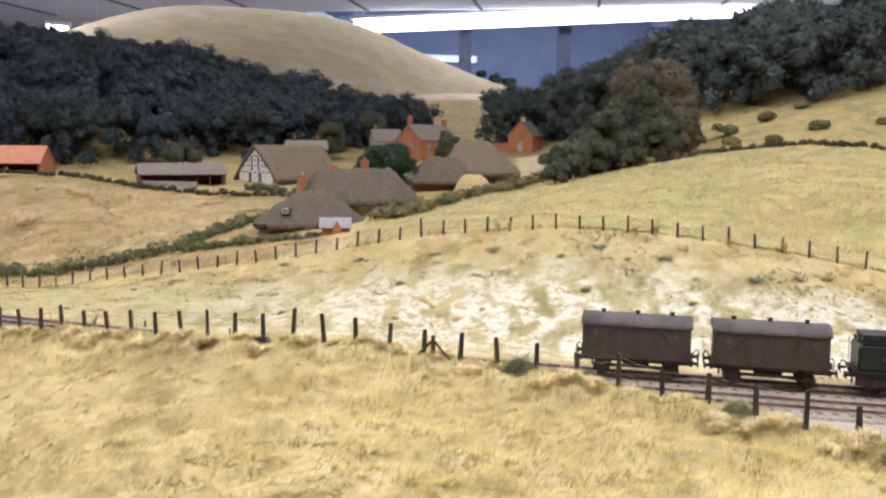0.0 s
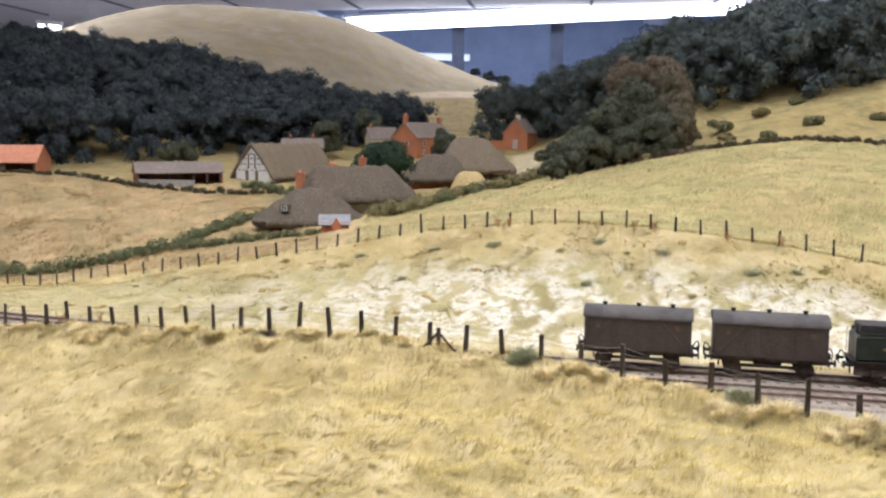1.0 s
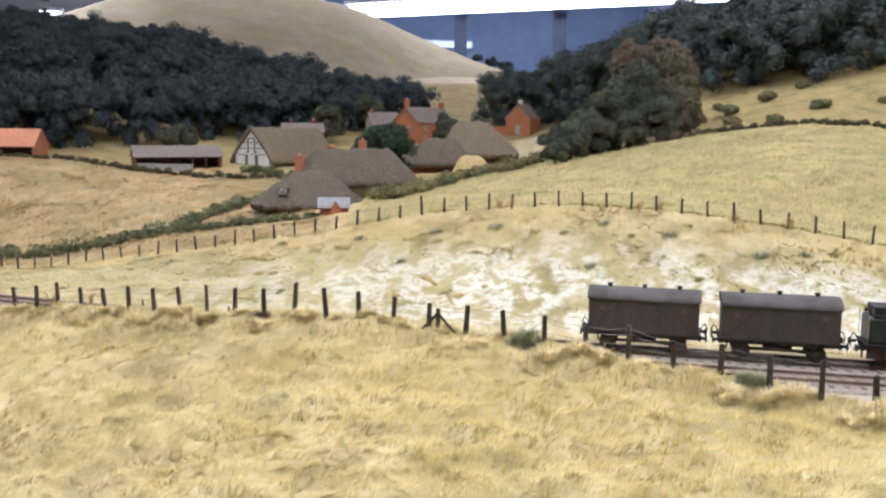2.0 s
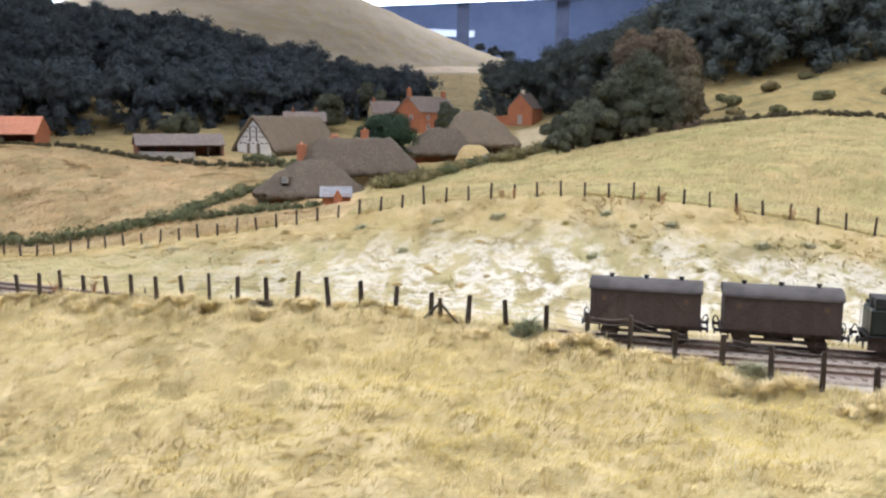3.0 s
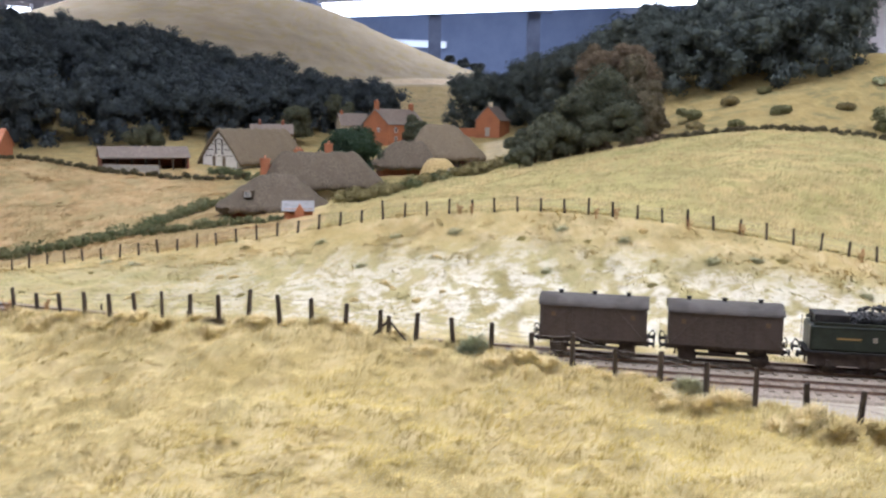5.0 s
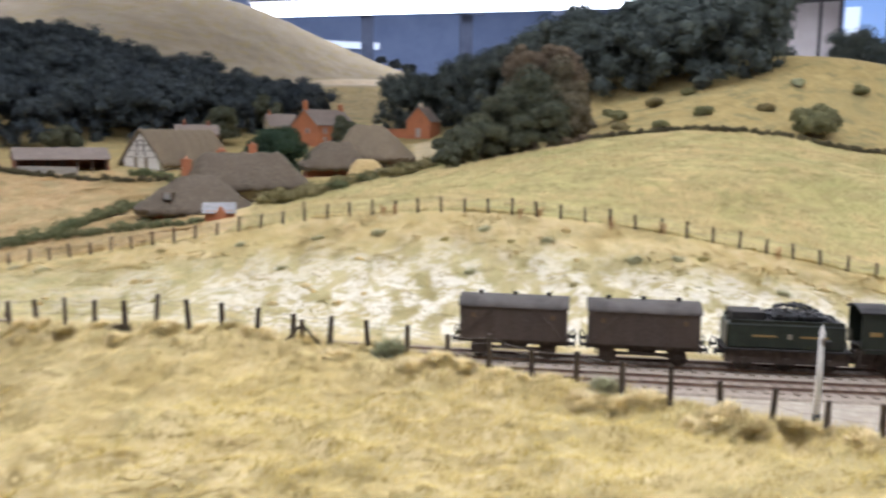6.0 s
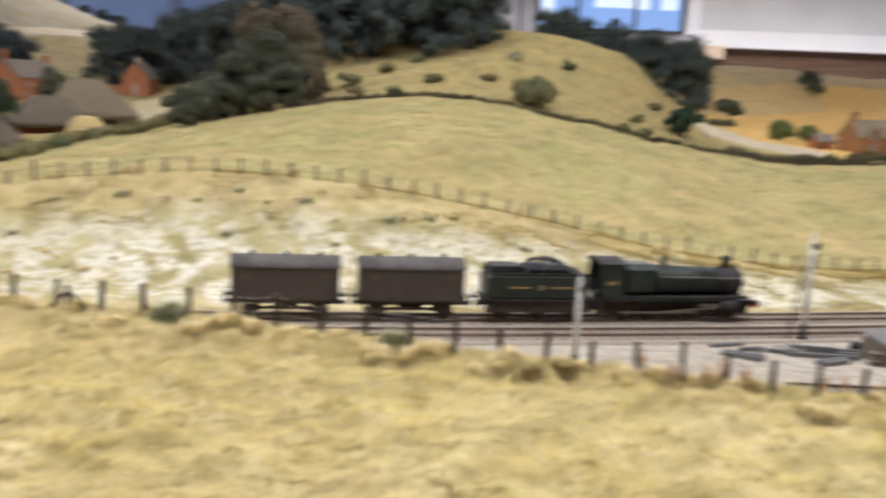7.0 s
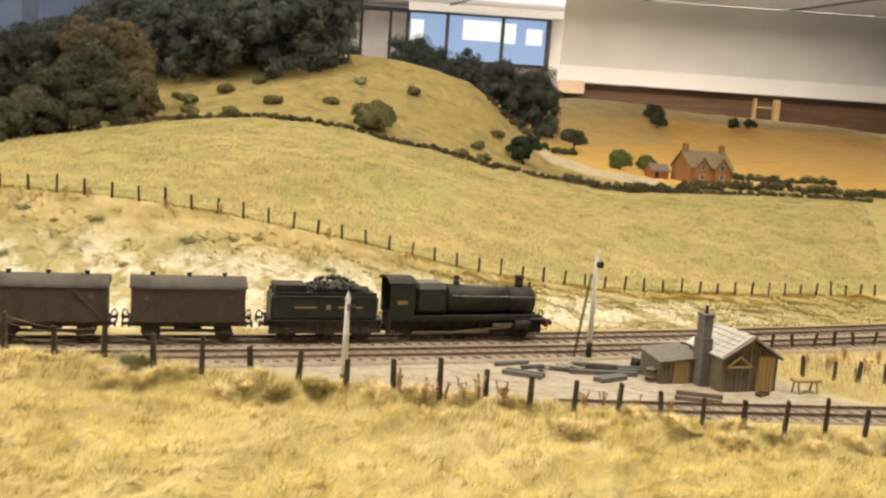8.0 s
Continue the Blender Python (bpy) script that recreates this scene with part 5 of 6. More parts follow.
part("bench_top", boxes(((0, 0, 0.0095), (0.022, 0.008, 0.0016))), M_DOORWOOD, horse)
for u in (-0.008, 0.008):
    for v in (-1, 1):
        part("leg", rods(((u, v * 0.004, 0), (u, v * 0.002, 0.009), 0.0008, None, 6)), M_DOORWOOD, horse)
pan = thing("scrap_iron", pose(0.585, 0.398, BED), "rusty iron scrap heap before the hut", "scrap")
part("heap", boxes(((0, 0, 0.0012), (0.012, 0.005, 0.002), 10), ((0.002, 0, 0.0026), (0.006, 0.004, 0.0015), -20)), M_RAIL, pan)
line = [(0.668, 0.425, 0), (0.684, 0.408, 0), (0.697, 0.396, 0), (0.712, 0.383, 0), (0.735, 0.372, 0), (0.757, 0.360, 0)]
fence("post_and_wire_fence", [(x, y, hz(x, y)) for x, y, _ in line], 0.017, 0.0036, "short dark post and wire fence beside the hut", 9)
line = [(0.700 + 0.024 * i, 0.503 - 0.0045 * i, 0) for i in range(10)]
fence("post_and_wire_fence", [(x, y, hz(x, y)) for x, y, _ in line], 0.014, 0.0032, "dark leaning post fence beside the running line", 10, lean=10)
strut = thing("straining_post", pose(-0.006, 0.581, hz(-0.006, 0.581), 0, 0, -25), "dark straining post with two raking struts", "post")
part("post", rods(((0, 0, -0.004), (0, 0, 0.014), 0.0019, 0.0014, 8)), M_POST, strut)
for k in (-1, 1):
    part("strut", rods(((k * 0.013, 0, -0.002), (k * 0.001, 0, 0.010), 0.0009, None, 6)), M_POST, strut)
for xx in (0.125, 0.222, 0.318, -0.20, -0.29):
    yy = float(track_line(xx)) + 0.036
    peg = thing("marker_peg", pose(xx, yy, hz(xx, yy)), "short dark wooden peg beside the track", "peg", "lineside pegs")
    part("peg", rods(((0, 0, -0.003), (0, 0, 0.0062), 0.0009, 0.0007, 6)), M_POST, peg)

# ---- the train ----
M_LOCO = varied("dark_green_paint", (0.023, 0.030, 0.023), (0.036, 0.044, 0.034), (0.027, 0.031, 0.026), 120, 0.42, bump=0.05)
M_SOOT = varied("sooty_black", (0.022, 0.021, 0.022), (0.045, 0.042, 0.041), None, 160, 0.55, bump=0.1)
M_STEELROD = varied("worn_steel", (0.30, 0.27, 0.23), (0.45, 0.41, 0.36), None, 200, 0.4, 0.8, bump=0)
M_GRIME = varied("grimy_frames", (0.045, 0.035, 0.030), (0.090, 0.068, 0.056), None, 200, 0.7)
M_GOLD = varied("gold_lettering", (0.30, 0.19, 0.06), (0.38, 0.26, 0.10), None, 100, 0.5, bump=0)
M_COAL = varied("coal", (0.012, 0.012, 0.014), (0.09, 0.09, 0.095), None, 300, 0.4, bump=0.9)
M_WAGON = varied("dark_brown_wagon", (0.074, 0.057, 0.048), (0.118, 0.092, 0.078), (0.092, 0.072, 0.062), 220, 0.75, stretch=(1, 1, 5))
M_WROOF = varied("grey_wagon_roof", (0.088, 0.079, 0.073), (0.128, 0.116, 0.108), (0.072, 0.065, 0.06), 80, 0.8)
M_FADED = varied("faded_panel", (0.13, 0.085, 0.05), (0.19, 0.13, 0.08), None, 200, 0.8, bump=0)
M_BUFFER = varied("buffer_beam_red", (0.32, 0.045, 0.03), (0.42, 0.08, 0.05), None, 150, 0.6)


def wheel(parent, x, side, r, spokes, gauge=0.0088):
    y = side * gauge
    w = part("wheel", rods(((x, y - 0.0009, r), (x, y + 0.0009, r), r, None, 28)), M_GRIME, parent, "", False)
    bm = bmesh.new()
    for i in range(spokes):
        a = math.pi * 2 * i / spokes
        rod(bm, (x, y + side * 0.0011, r), (x + math.cos(a) * r * 0.9, y + side * 0.0011, r + math.sin(a) * r * 0.9), 0.0004, None, 4)
    rod(bm, (x, y + side * 0.0008, r), (x, y + side * 0.0016, r), r * 0.2, None, 12)
    part("spokes", bm, M_SOOT, w)
    return w


def vehicle(name, start, length, label, category):
    """Stands a vehicle on the far line with its front `start` metres behind the train's head."""
    xs, ys, _ = along(track_line, -0.8, HEAD, 0.0005)
    n = len(xs) - 1

    def at(d):
        i = max(0, int(round(n - d / 0.0005)))
        return Vector((xs[i], ys[i], RAIL))

    a, b = at(start), at(start + length)
    mid = (a + b) / 2
    return thing(name, pose(mid.x, mid.y, RAIL, 0, 0, math.degrees(math.atan2(a.y - b.y, a.x - b.x))), label, category)


def buffers(parent, x, s, z=0.0138):
    for v in (-0.0115, 0.0115):
        b = part("buffer", rods(((x, v, z), (x + s * 0.0040, v, z), 0.0012, None, 10), ((x + s * 0.0040, v, z), (x + s * 0.0052, v, z), 0.0027, None, 14)), M_SOOT, parent)
    part("coupling", rods(((x, 0, z), (x + s * 0.004, 0, z - 0.004), 0.0006, None, 6)), M_STEELROD, parent)


def hose(parent, x, s):
    bm = bmesh.new()
    pts = [(x, 0.004, 0.014), (x + s * 0.002, 0.004, 0.020), (x + s * 0.004, 0.004, 0.0215), (x + s * 0.0055, 0.004, 0.018), (x + s * 0.005, 0.004, 0.011)]
    for a, b in zip(pts, pts[1:]):
        rod(bm, a, b, 0.0004, None, 6)
    part("brake_hose", bm, M_BLACK, parent)


HEAD = 0.535
LOCO, TENDER, VAN = 0.142, 0.094, 0.085


def locomotive():
    e = vehicle("steam_locomotive", 0.004, LOCO, "dark green steam locomotive with long tapered boiler", "locomotive")
    f = LOCO / 2
    part("frames", boxes(((0.0, -0.0065, 0.0115), (LOCO - 0.004, 0.0012, 0.015)), ((0.0, 0.0065, 0.0115), (LOCO - 0.004, 0.0012, 0.015)), ((0, 0, 0.0125), (LOCO - 0.006, 0.012, 0.006))), M_GRIME, e)
    part("running_plate", boxes(((-0.010, 0, 0.0195), (LOCO - 0.030, 0.031, 0.0012)), ((f - 0.012, 0, 0.0165), (0.024, 0.031, 0.0012)), ((f - 0.026, 0, 0.018), (0.006, 0.031, 0.0012), 0, 0, 28)), M_SOOT, e)
    part("valance", boxes(((-0.012, -0.0152, 0.0180), (LOCO - 0.034, 0.0006, 0.0024)), ((-0.012, 0.0152, 0.0180), (LOCO - 0.034, 0.0006, 0.0024))), M_LOCO, e)
    part("buffer_beam", boxes(((f - 0.0006, 0, 0.0135), (0.0014, 0.031, 0.0062))), M_BUFFER, e, "dull red buffer beam")
    boiler = bmesh.new()
    rod(boiler, (-0.018, 0, 0.0315), (0.038, 0, 0.0310), 0.0128, 0.0113, 28)
    part("boiler", boiler, M_LOCO, e, "dark green tapered boiler", True)
    part("smokebox", rods(((0.038, 0, 0.0310), (0.0595, 0, 0.0310), 0.0116, None, 28)), M_SOOT, e, "black smokebox", True)
    door = part("smokebox_door", rods(((0.0595, 0, 0.0310), (0.0610, 0, 0.0310), 0.0095, 0.0075, 24)), M_SOOT, e, "", True)
    part("door_handle", rods(((0.0612, 0, 0.0275), (0.0612, 0, 0.0345), 0.0003, None, 5)), M_STEELROD, door)
    bm = bmesh.new()
    box(bm, (-0.033, 0, 0.0330), (0.031, 0.0255, 0.0262), bevel=0.0045)
    part("firebox", bm, M_LOCO, e, "square-shouldered firebox")
    for x in (-0.0175, -0.002, 0.013, 0.026, 0.0378):
        r = 0.0128 + (x + 0.018) / 0.056 * -0.0015 + 0.00015
        part("boiler_band", rods(((x - 0.0004, 0, 0.0313), (x + 0.0004, 0, 0.0313), r, None, 28)), M_SOOT, e)
    part("chimney", rods(((0.0485, 0, 0.0415), (0.0485, 0, 0.0505), 0.0036, 0.0033, 18), ((0.0485, 0, 0.0500), (0.0485, 0, 0.0522), 0.0043, 0.0040, 18), ((0.0485, 0, 0.0412), (0.0485, 0, 0.0430), 0.0046, 0.0030, 18)), M_SOOT, e, "tall black chimney", True)
    part("safety_valve", rods(((-0.0085, 0, 0.0425), (-0.0085, 0, 0.0490), 0.0030, 0.0020, 16), ((-0.0085, 0, 0.0490), (-0.0085, 0, 0.0512), 0.0024, 0.0024, 16)), M_SOOT, e, "safety valve bonnet", True)
    part("lamp_iron", rods(((0.0585, 0, 0.042), (0.0585, 0, 0.0465), 0.0010, 0.0012, 8)), M_SOOT, e)
    cab = part("cab", boxes(((-0.0585, -0.0140, 0.0330), (0.020, 0.0008, 0.0270)), ((-0.0585, 0.0140, 0.0330), (0.020, 0.0008, 0.0270)), ((-0.0487, 0, 0.0340), (0.0008, 0.0282, 0.029))), M_LOCO, e, "dark green open cab")
    bm = bmesh.new()
    prof = [(-0.0152, 0.0468), (-0.010, 0.0494), (-0.004, 0.0507), (0.004, 0.0507), (0.010, 0.0494), (0.0152, 0.0468)]
    pts = [(x, y, z) for x in (-0.0705, -0.0478) for y, z in prof] + [(x, y, z - 0.0009) for x in (-0.0705, -0.0478) for y, z in prof]
    fc = [(i, i + 1, i + 7, i + 6) for i in range(5)] + [(i + 12, i + 18, i + 19, i + 13) for i in range(5)] + [(0, 6, 18, 12), (5, 17, 23, 11)]
    fc += [(i, i + 12, i + 13, i + 1) for i in range(5)] + [(i + 6, i + 7, i + 19, i + 18) for i in range(5)]
    part("roof", poly(bm, pts, fc), M_SOOT, cab, "arched cab roof")
    for v in (-0.0146, 0.0146):
        part("handrail", rods(((-0.016, v * 0.9, 0.0365), (0.058, v * 0.86, 0.0355), 0.0003, None, 5)), M_STEELROD, e)
        part("brass_plate", boxes(((-0.0585, v * 0.985, 0.031), (0.0085, 0.0004, 0.0032))), M_GOLD, cab, "dull brass plate")
    for v in (-1, 1):
        xs = (-0.047, -0.0255, -0.004, 0.0175)
        for x in xs:
            wheel(e, x, v, 0.0088, 14)
        wheel(e, 0.050, v, 0.0062, 10)
        part("coupling_rod", boxes(((-0.0148, v * 0.0118, 0.0062), (0.067, 0.0007, 0.0018))), M_STEELROD, e, "worn steel rod")
        part("connecting_rod", boxes(((0.013, v * 0.0128, 0.0085), (0.050, 0.0007, 0.0016), 0, 0, -4)), M_STEELROD, e, "worn steel rod")
        part("slide_bar", boxes(((0.030, v * 0.0135, 0.0125), (0.018, 0.0012, 0.0026))), M_STEELROD, e)
        bm = rods(((0.0405, v * 0.0135, 0.0125), (0.0545, v * 0.0135, 0.0125), 0.0046, None, 18))
        part("cylinder", bm, M_SOOT, e, "", True)
        part("steam_chest", boxes(((0.0475, v * 0.0125, 0.0185), (0.013, 0.006, 0.004))), M_SOOT, e)
        part("step", boxes(((-0.066, v * 0.0145, 0.008), (0.005, 0.003, 0.0006)), ((-0.0685, v * 0.0145, 0.0125), (0.0006, 0.003, 0.0115))), M_GRIME, e)
    buffers(e, f - 0.001, 1)
    hose(e, f - 0.001, 1)


def tender():
    t = vehicle("locomotive_tender", 0.004 + LOCO + 0.001, TENDER, "dark green coal tender with gold lining", "tender")
    f = TENDER / 2
    part("tank", box(bmesh.new(), (-0.001, 0, 0.0265), (0.084, 0.0282, 0.0190), bevel=0.0015), M_LOCO, t, "dark green tank side")
    part("running_plate", boxes(((0, 0, 0.0165), (TENDER - 0.003, 0.0310, 0.0012))), M_SOOT, t)
    part("frame", boxes(((0, -0.0132, 0.0112), (TENDER - 0.006, 0.0012, 0.0095)), ((0, 0.0132, 0.0112), (TENDER - 0.006, 0.0012, 0.0095))), M_GRIME, t)
    part("coping", boxes(((-0.001, -0.0146, 0.0372), (0.080, 0.0008, 0.0028), 0, 14), ((-0.001, 0.0146, 0.0372), (0.080, 0.0008, 0.0028), 0, -14)), M_LOCO, t)
    part("tank_dome", boxes(((-0.028, 0, 0.0405), (0.024, 0.022, 0.006))), M_SOOT, t, "black rear fender box")
    part("filler", rods(((-0.037, 0, 0.036), (-0.037, 0, 0.0425), 0.004, None, 14)), M_SOOT, t)
    rng = np.random.default_rng(8)
    bm = bmesh.new()
    for _ in range(170):
        u, v = rng.uniform(-0.016, 0.038), rng.uniform(-0.0125, 0.0125)
        z = 0.0372 + 0.0120 * max(0.0, 1 - ((u - 0.006) / 0.026) ** 2) * max(0.25, 1 - (v / 0.016) ** 2)
        s = rng.uniform(0.0013, 0.0026)
        box(bm, (u, v, z), (s, s * 0.9, s * 0.8), rng.uniform(0, 90), rng.uniform(0, 90), rng.uniform(0, 90))
    box(bm, (0.011, 0, 0.0355), (0.055, 0.026, 0.004))
    box(bm, (0.008, 0, 0.0400), (0.040, 0.019, 0.0080), bevel=0.003)
    part("coal", bm, M_COAL, t, "heaped black coal")
    for v in (-1, 1):
        for x in (-0.030, 0.0, 0.030):
            wheel(t, x, v, 0.0080, 12)
            part("axlebox", boxes(((x, v * 0.0146, 0.0085), (0.0038, 0.0018, 0.0045))), M_GRIME, t)
        part("lettering", boxes(((-0.0165, v * 0.01422, 0.0268), (0.0170, 0.0003, 0.0013))), M_GOLD, t, "gold bar of lettering")
        part("lettering", boxes(((0.0185, v * 0.01422, 0.0268), (0.0195, 0.0003, 0.0013))), M_GOLD, t, "gold bar of lettering")
        part("crest", boxes(((0.0012, v * 0.01422, 0.0268), (0.0032, 0.0003, 0.0036))), M_STEELROD, t, "pale crest")
        part("handrail", rods(((f - 0.0035, v * 0.0145, 0.0185), (f - 0.0035, v * 0.0145, 0.0355), 0.0003, None, 5)), M_STEELROD, t)
        part("handrail", rods(((-f + 0.003, v * 0.0145, 0.0185), (-f + 0.003, v * 0.0145, 0.0375), 0.0003, None, 5)), M_STEELROD, t)
    buffers(t, -f + 0.001, -1)
    hose(t, -f + 0.001, -1)


def van(start, label):
    w = vehicle("goods_van", start, VAN, label, "wagon")
    tagged(w, group="vans of the train")
    f = VAN / 2
    part("body", boxes(((0, 0, 0.0285), (VAN - 0.004, 0.0310, 0.0260))), M_WAGON, w)
    n = 22
    for v in (-1, 1):
        for i in range(n):
            x = -f + 0.004 + (VAN - 0.008) * (i + 0.5) / n
            part("plank", boxes(((x, v * 0.0157, 0.0285), ((VAN - 0.008) / n - 0.0003, 0.0006, 0.0255))), M_WAGONPLANK, w)
        for x in (-f + 0.0035, -0.016, 0.0, 0.016, f - 0.0035):
            part("stanchion", boxes(((x, v * 0.0164, 0.0285), (0.0012, 0.0010, 0.0260))), M_WAGON, w)
        for a, b in ((-0.016, -f + 0.004), (0.016, f - 0.004)):
            L = abs(b - a)
            part("brace", boxes((((a + b) / 2, v * 0.0163, 0.0285), (math.hypot(L, 0.024), 0.0007, 0.0012), 0, 0, math.copysign(math.degrees(math.atan2(0.024, L)), b - a))), M_WAGON, w)
        part("roundel", boxes(((-f + 0.0125, v * 0.0167, 0.034), (0.0036, 0.0003, 0.0036))), M_FADED, w, "faded pale panel")
        part("roundel", boxes(((f - 0.0125, v * 0.0167, 0.034), (0.0036, 0.0003, 0.0036))), M_FADED, w, "faded pale panel")
    prof = [(0.0168 * math.sin(a), 0.0405 + 0.0072 * (math.cos(a) - 0.0)) for a in np.linspace(-math.pi / 2, math.pi / 2, 13)]
    bm = bmesh.new()
    pts = [(x, y, z) for x in (-f + 0.0008, f - 0.0008) for y, z in prof]
    k = len(prof)
    poly(bm, pts, [(i, i + 1, i + 1 + k, i + k) for i in range(k - 1)] + [tuple(range(k - 1, -1, -1)), tuple(range(k, 2 * k)), (0, k, 2 * k - 1, k - 1)])
    roof = part("roof", bm, M_WROOF, w, "grey arched roof", False)
    for x in (-0.026, 0.0, 0.026):
        part("roof_vent", rods(((x, 0, 0.0465), (x, 0, 0.0496), 0.0013, 0.0016, 10), ((x, 0, 0.0494), (x, 0, 0.0502), 0.0021, None, 10)), M_SOOT, roof)
    part("underframe", boxes(((0, -0.012, 0.0138), (VAN - 0.002, 0.0014, 0.0036)), ((0, 0.012, 0.0138), (VAN - 0.002, 0.0014, 0.0036)), ((-f + 0.001, 0, 0.0138), (0.0016, 0.029, 0.0042)), ((f - 0.001, 0, 0.0138), (0.0016, 0.029, 0.0042)), ((0, 0, 0.010), (0.02, 0.010, 0.005))), M_GRIME, w)
    for v in (-1, 1):
        for x in (-0.026, 0.026):
            wheel(w, x, v, 0.0066, 0)
            part("axleguard", boxes(((x, v * 0.0122, 0.0092), (0.0085, 0.0010, 0.0070)), ((x, v * 0.0130, 0.0072), (0.0034, 0.0018, 0.0036))), M_GRIME, w)
        part("brake_gear", boxes(((0, v * 0.009, 0.0080), (0.046, 0.0014, 0.0022)), ((-0.022, v * 0.009, 0.0085), (0.0022, 0.0020, 0.0075)), ((0.022, v * 0.009, 0.0085), (0.0022, 0.0020, 0.0075))), M_GRIME, w)
        part("brake_lever", boxes(((0.012, v * 0.0145, 0.0085), (0.042, 0.0006, 0.0010), 0, 0, 6)), M_GRIME, w)
    for s in (-1, 1):
        buffers(w, s * (f - 0.001), s)
        hose(w, s * (f - 0.001), s)


M_WAGONPLANK = varied("brown_van_planks", (0.074, 0.057, 0.048), (0.120, 0.093, 0.078), (0.092, 0.072, 0.062), 260, 0.75, stretch=(1, 1, 4), per="each")
locomotive()
tender()
van(0.004 + LOCO + 0.001 + TENDER + 0.013, "dark brown planked goods van with grey arched roof")
van(0.004 + LOCO + 0.001 + TENDER + 0.013 + VAN + 0.012, "dark brown planked goods van with grey arched roof")

# ---- trees, bushes and hedges ----
for i, (x, y, h, rx, rz) in enumerate(((0.376, 1.79, 0.225, 0.044, 0.078), (0.444, 1.80, 0.212, 0.052, 0.086))):
    tree(x, y, h, rx, rz, M_LEAF_BROWN, "tree with brown autumn crown over the wood edge", 21 + i, 46, 300, 0.0036, group="brown trees at the wood edge")
for i, (x, y, h, rx, rz) in enumerate(((0.384, 1.725, 0.178, 0.058, 0.092), (0.326, 1.715, 0.142, 0.058, 0.073), (0.272, 1.725, 0.100, 0.054, 0.052), (0.222, 1.735, 0.070, 0.038, 0.038), (0.43, 1.715, 0.115, 0.045, 0.058))):
    tree(x, y, h, rx, rz, M_LEAF_MID, "spreading dark green tree at the field edge", 24 + i * 5, 42 if i < 3 else 26, 300, 0.0036, group="green trees at the field edge")
for i, (x, y, h, rx, rz, m) in enumerate(((0.188, 1.500, 0.046, 0.026, 0.025, M_LEAF_MID), (0.222, 1.555, 0.070, 0.038, 0.037, M_LEAF_MID), (0.262, 1.610, 0.084, 0.040, 0.044, M_LEAF_MID), (0.300, 1.685, 0.072, 0.042, 0.038, M_LEAF_MID), (0.352, 1.675, 0.090, 0.042, 0.046, M_LEAF_MID), (0.405, 1.672, 0.098, 0.040, 0.050, M_LEAF_MID), (0.452, 1.690, 0.120, 0.036, 0.062, M_LEAF_TAWNY), (0.430, 1.745, 0.170, 0.042, 0.078, M_LEAF_TAWNY), (0.470, 1.720, 0.050, 0.030, 0.026, M_LEAF_TAWNY))):
    tree(x, y, h, rx, rz, m, "drooping leafy tree with boughs down to the grass", 170 + i, 30, 260, 0.0036, group="green trees at the field edge")
tree(-0.112, 1.70, 0.116, 0.062, 0.062, M_LEAF_GREEN, "bright green garden tree behind the cottage", 25, 34, 260, 0.0036)
tree(0.010, 2.32, 0.106, 0.030, 0.050, M_LEAF_MID, "narrow dark green tree by the brick house", 26, 18, 220, 0.0042)
tree(-0.322, 2.50, 0.108, 0.054, 0.054, M_LEAF_MID, "olive green round tree before the dark wood", 27, 24, 220, 0.0042)
tree(-0.225, 2.80, 0.13, 0.055, 0.06, M_LEAF_MID, "dark green tree before the wood", 28, 21, 220, 0.0042)
tree(-0.655, 2.24, 0.078, 0.055, 0.040, M_LEAF_MID, "olive green round tree behind the cattle shed", 30, 21, 220, 0.0042)
tree(1.705, 1.945, 0.062, 0.046, 0.020, M_LEAF_MID, "small dark flat-topped tree by the lane", 31, 40, 220, 0.0038)
tree(1.225, 1.545, 0.066, 0.044, 0.034, M_LEAF_GREEN, "round green tree on the hedge line", 32, 18, 220, 0.0038)
for i, (x, y) in enumerate(((1.645, 1.690), (1.745, 1.700))):
    bush(x, y, 0.040 - 0.004 * i, 0.058 - 0.005 * i, M_LEAF_BRIGHT, "clipped round green garden bush by the cottage", 33 + i, 200, 0.0036, 36, "round garden bushes")
for i, (x, y, r, h) in enumerate(((2.47, 2.39, 0.042, 0.085), (2.55, 2.49, 0.045, 0.085), (3.02, 2.50, 0.03, 0.05), (3.14, 2.52, 0.035, 0.05), (3.43, 2.05, 0.03, 0.05))):
    bush(x, y, r, h, M_LEAF_MID, "far dark green hedgerow thicket", 40 + i, 120, 0.005, 16, "far hedgerow thickets")

for i, (x, y, r, h) in enumerate(((0.20, 4.84, 0.05, 0.06), (0.27, 4.82, 0.05, 0.06), (0.34, 4.80, 0.05, 0.06))):
    bush(x, y, r, h, M_LEAF, "dark thicket at the far end of the down", 240 + i, 110, 0.006, 14, "far hedgerow thickets")
for i, (x, y, r, h, m) in enumerate(((-0.075, 1.375, 0.034, 0.030, M_LEAF_PALE), (-0.035, 1.415, 0.028, 0.024, M_LEAF_PALE), (0.005, 1.455, 0.024, 0.018, M_LEAF_HEDGE), (0.055, 1.495, 0.028, 0.018, M_LEAF_HEDGE), (0.120, 1.545, 0.026, 0.020, M_LEAF_PALE), (0.175, 1.60, 0.022, 0.016, M_LEAF_HEDGE))):
    bush(x, y, r, h, m, "straggling olive bramble bush above the farm", 260 + i, 120, 0.0034, 14, "brambles above the farm")
bush(0.85, 1.535, 0.060, 0.056, M_LEAF_OLIVE, "large rounded olive bush on the hedge", 50, 220, 0.0038, 34)
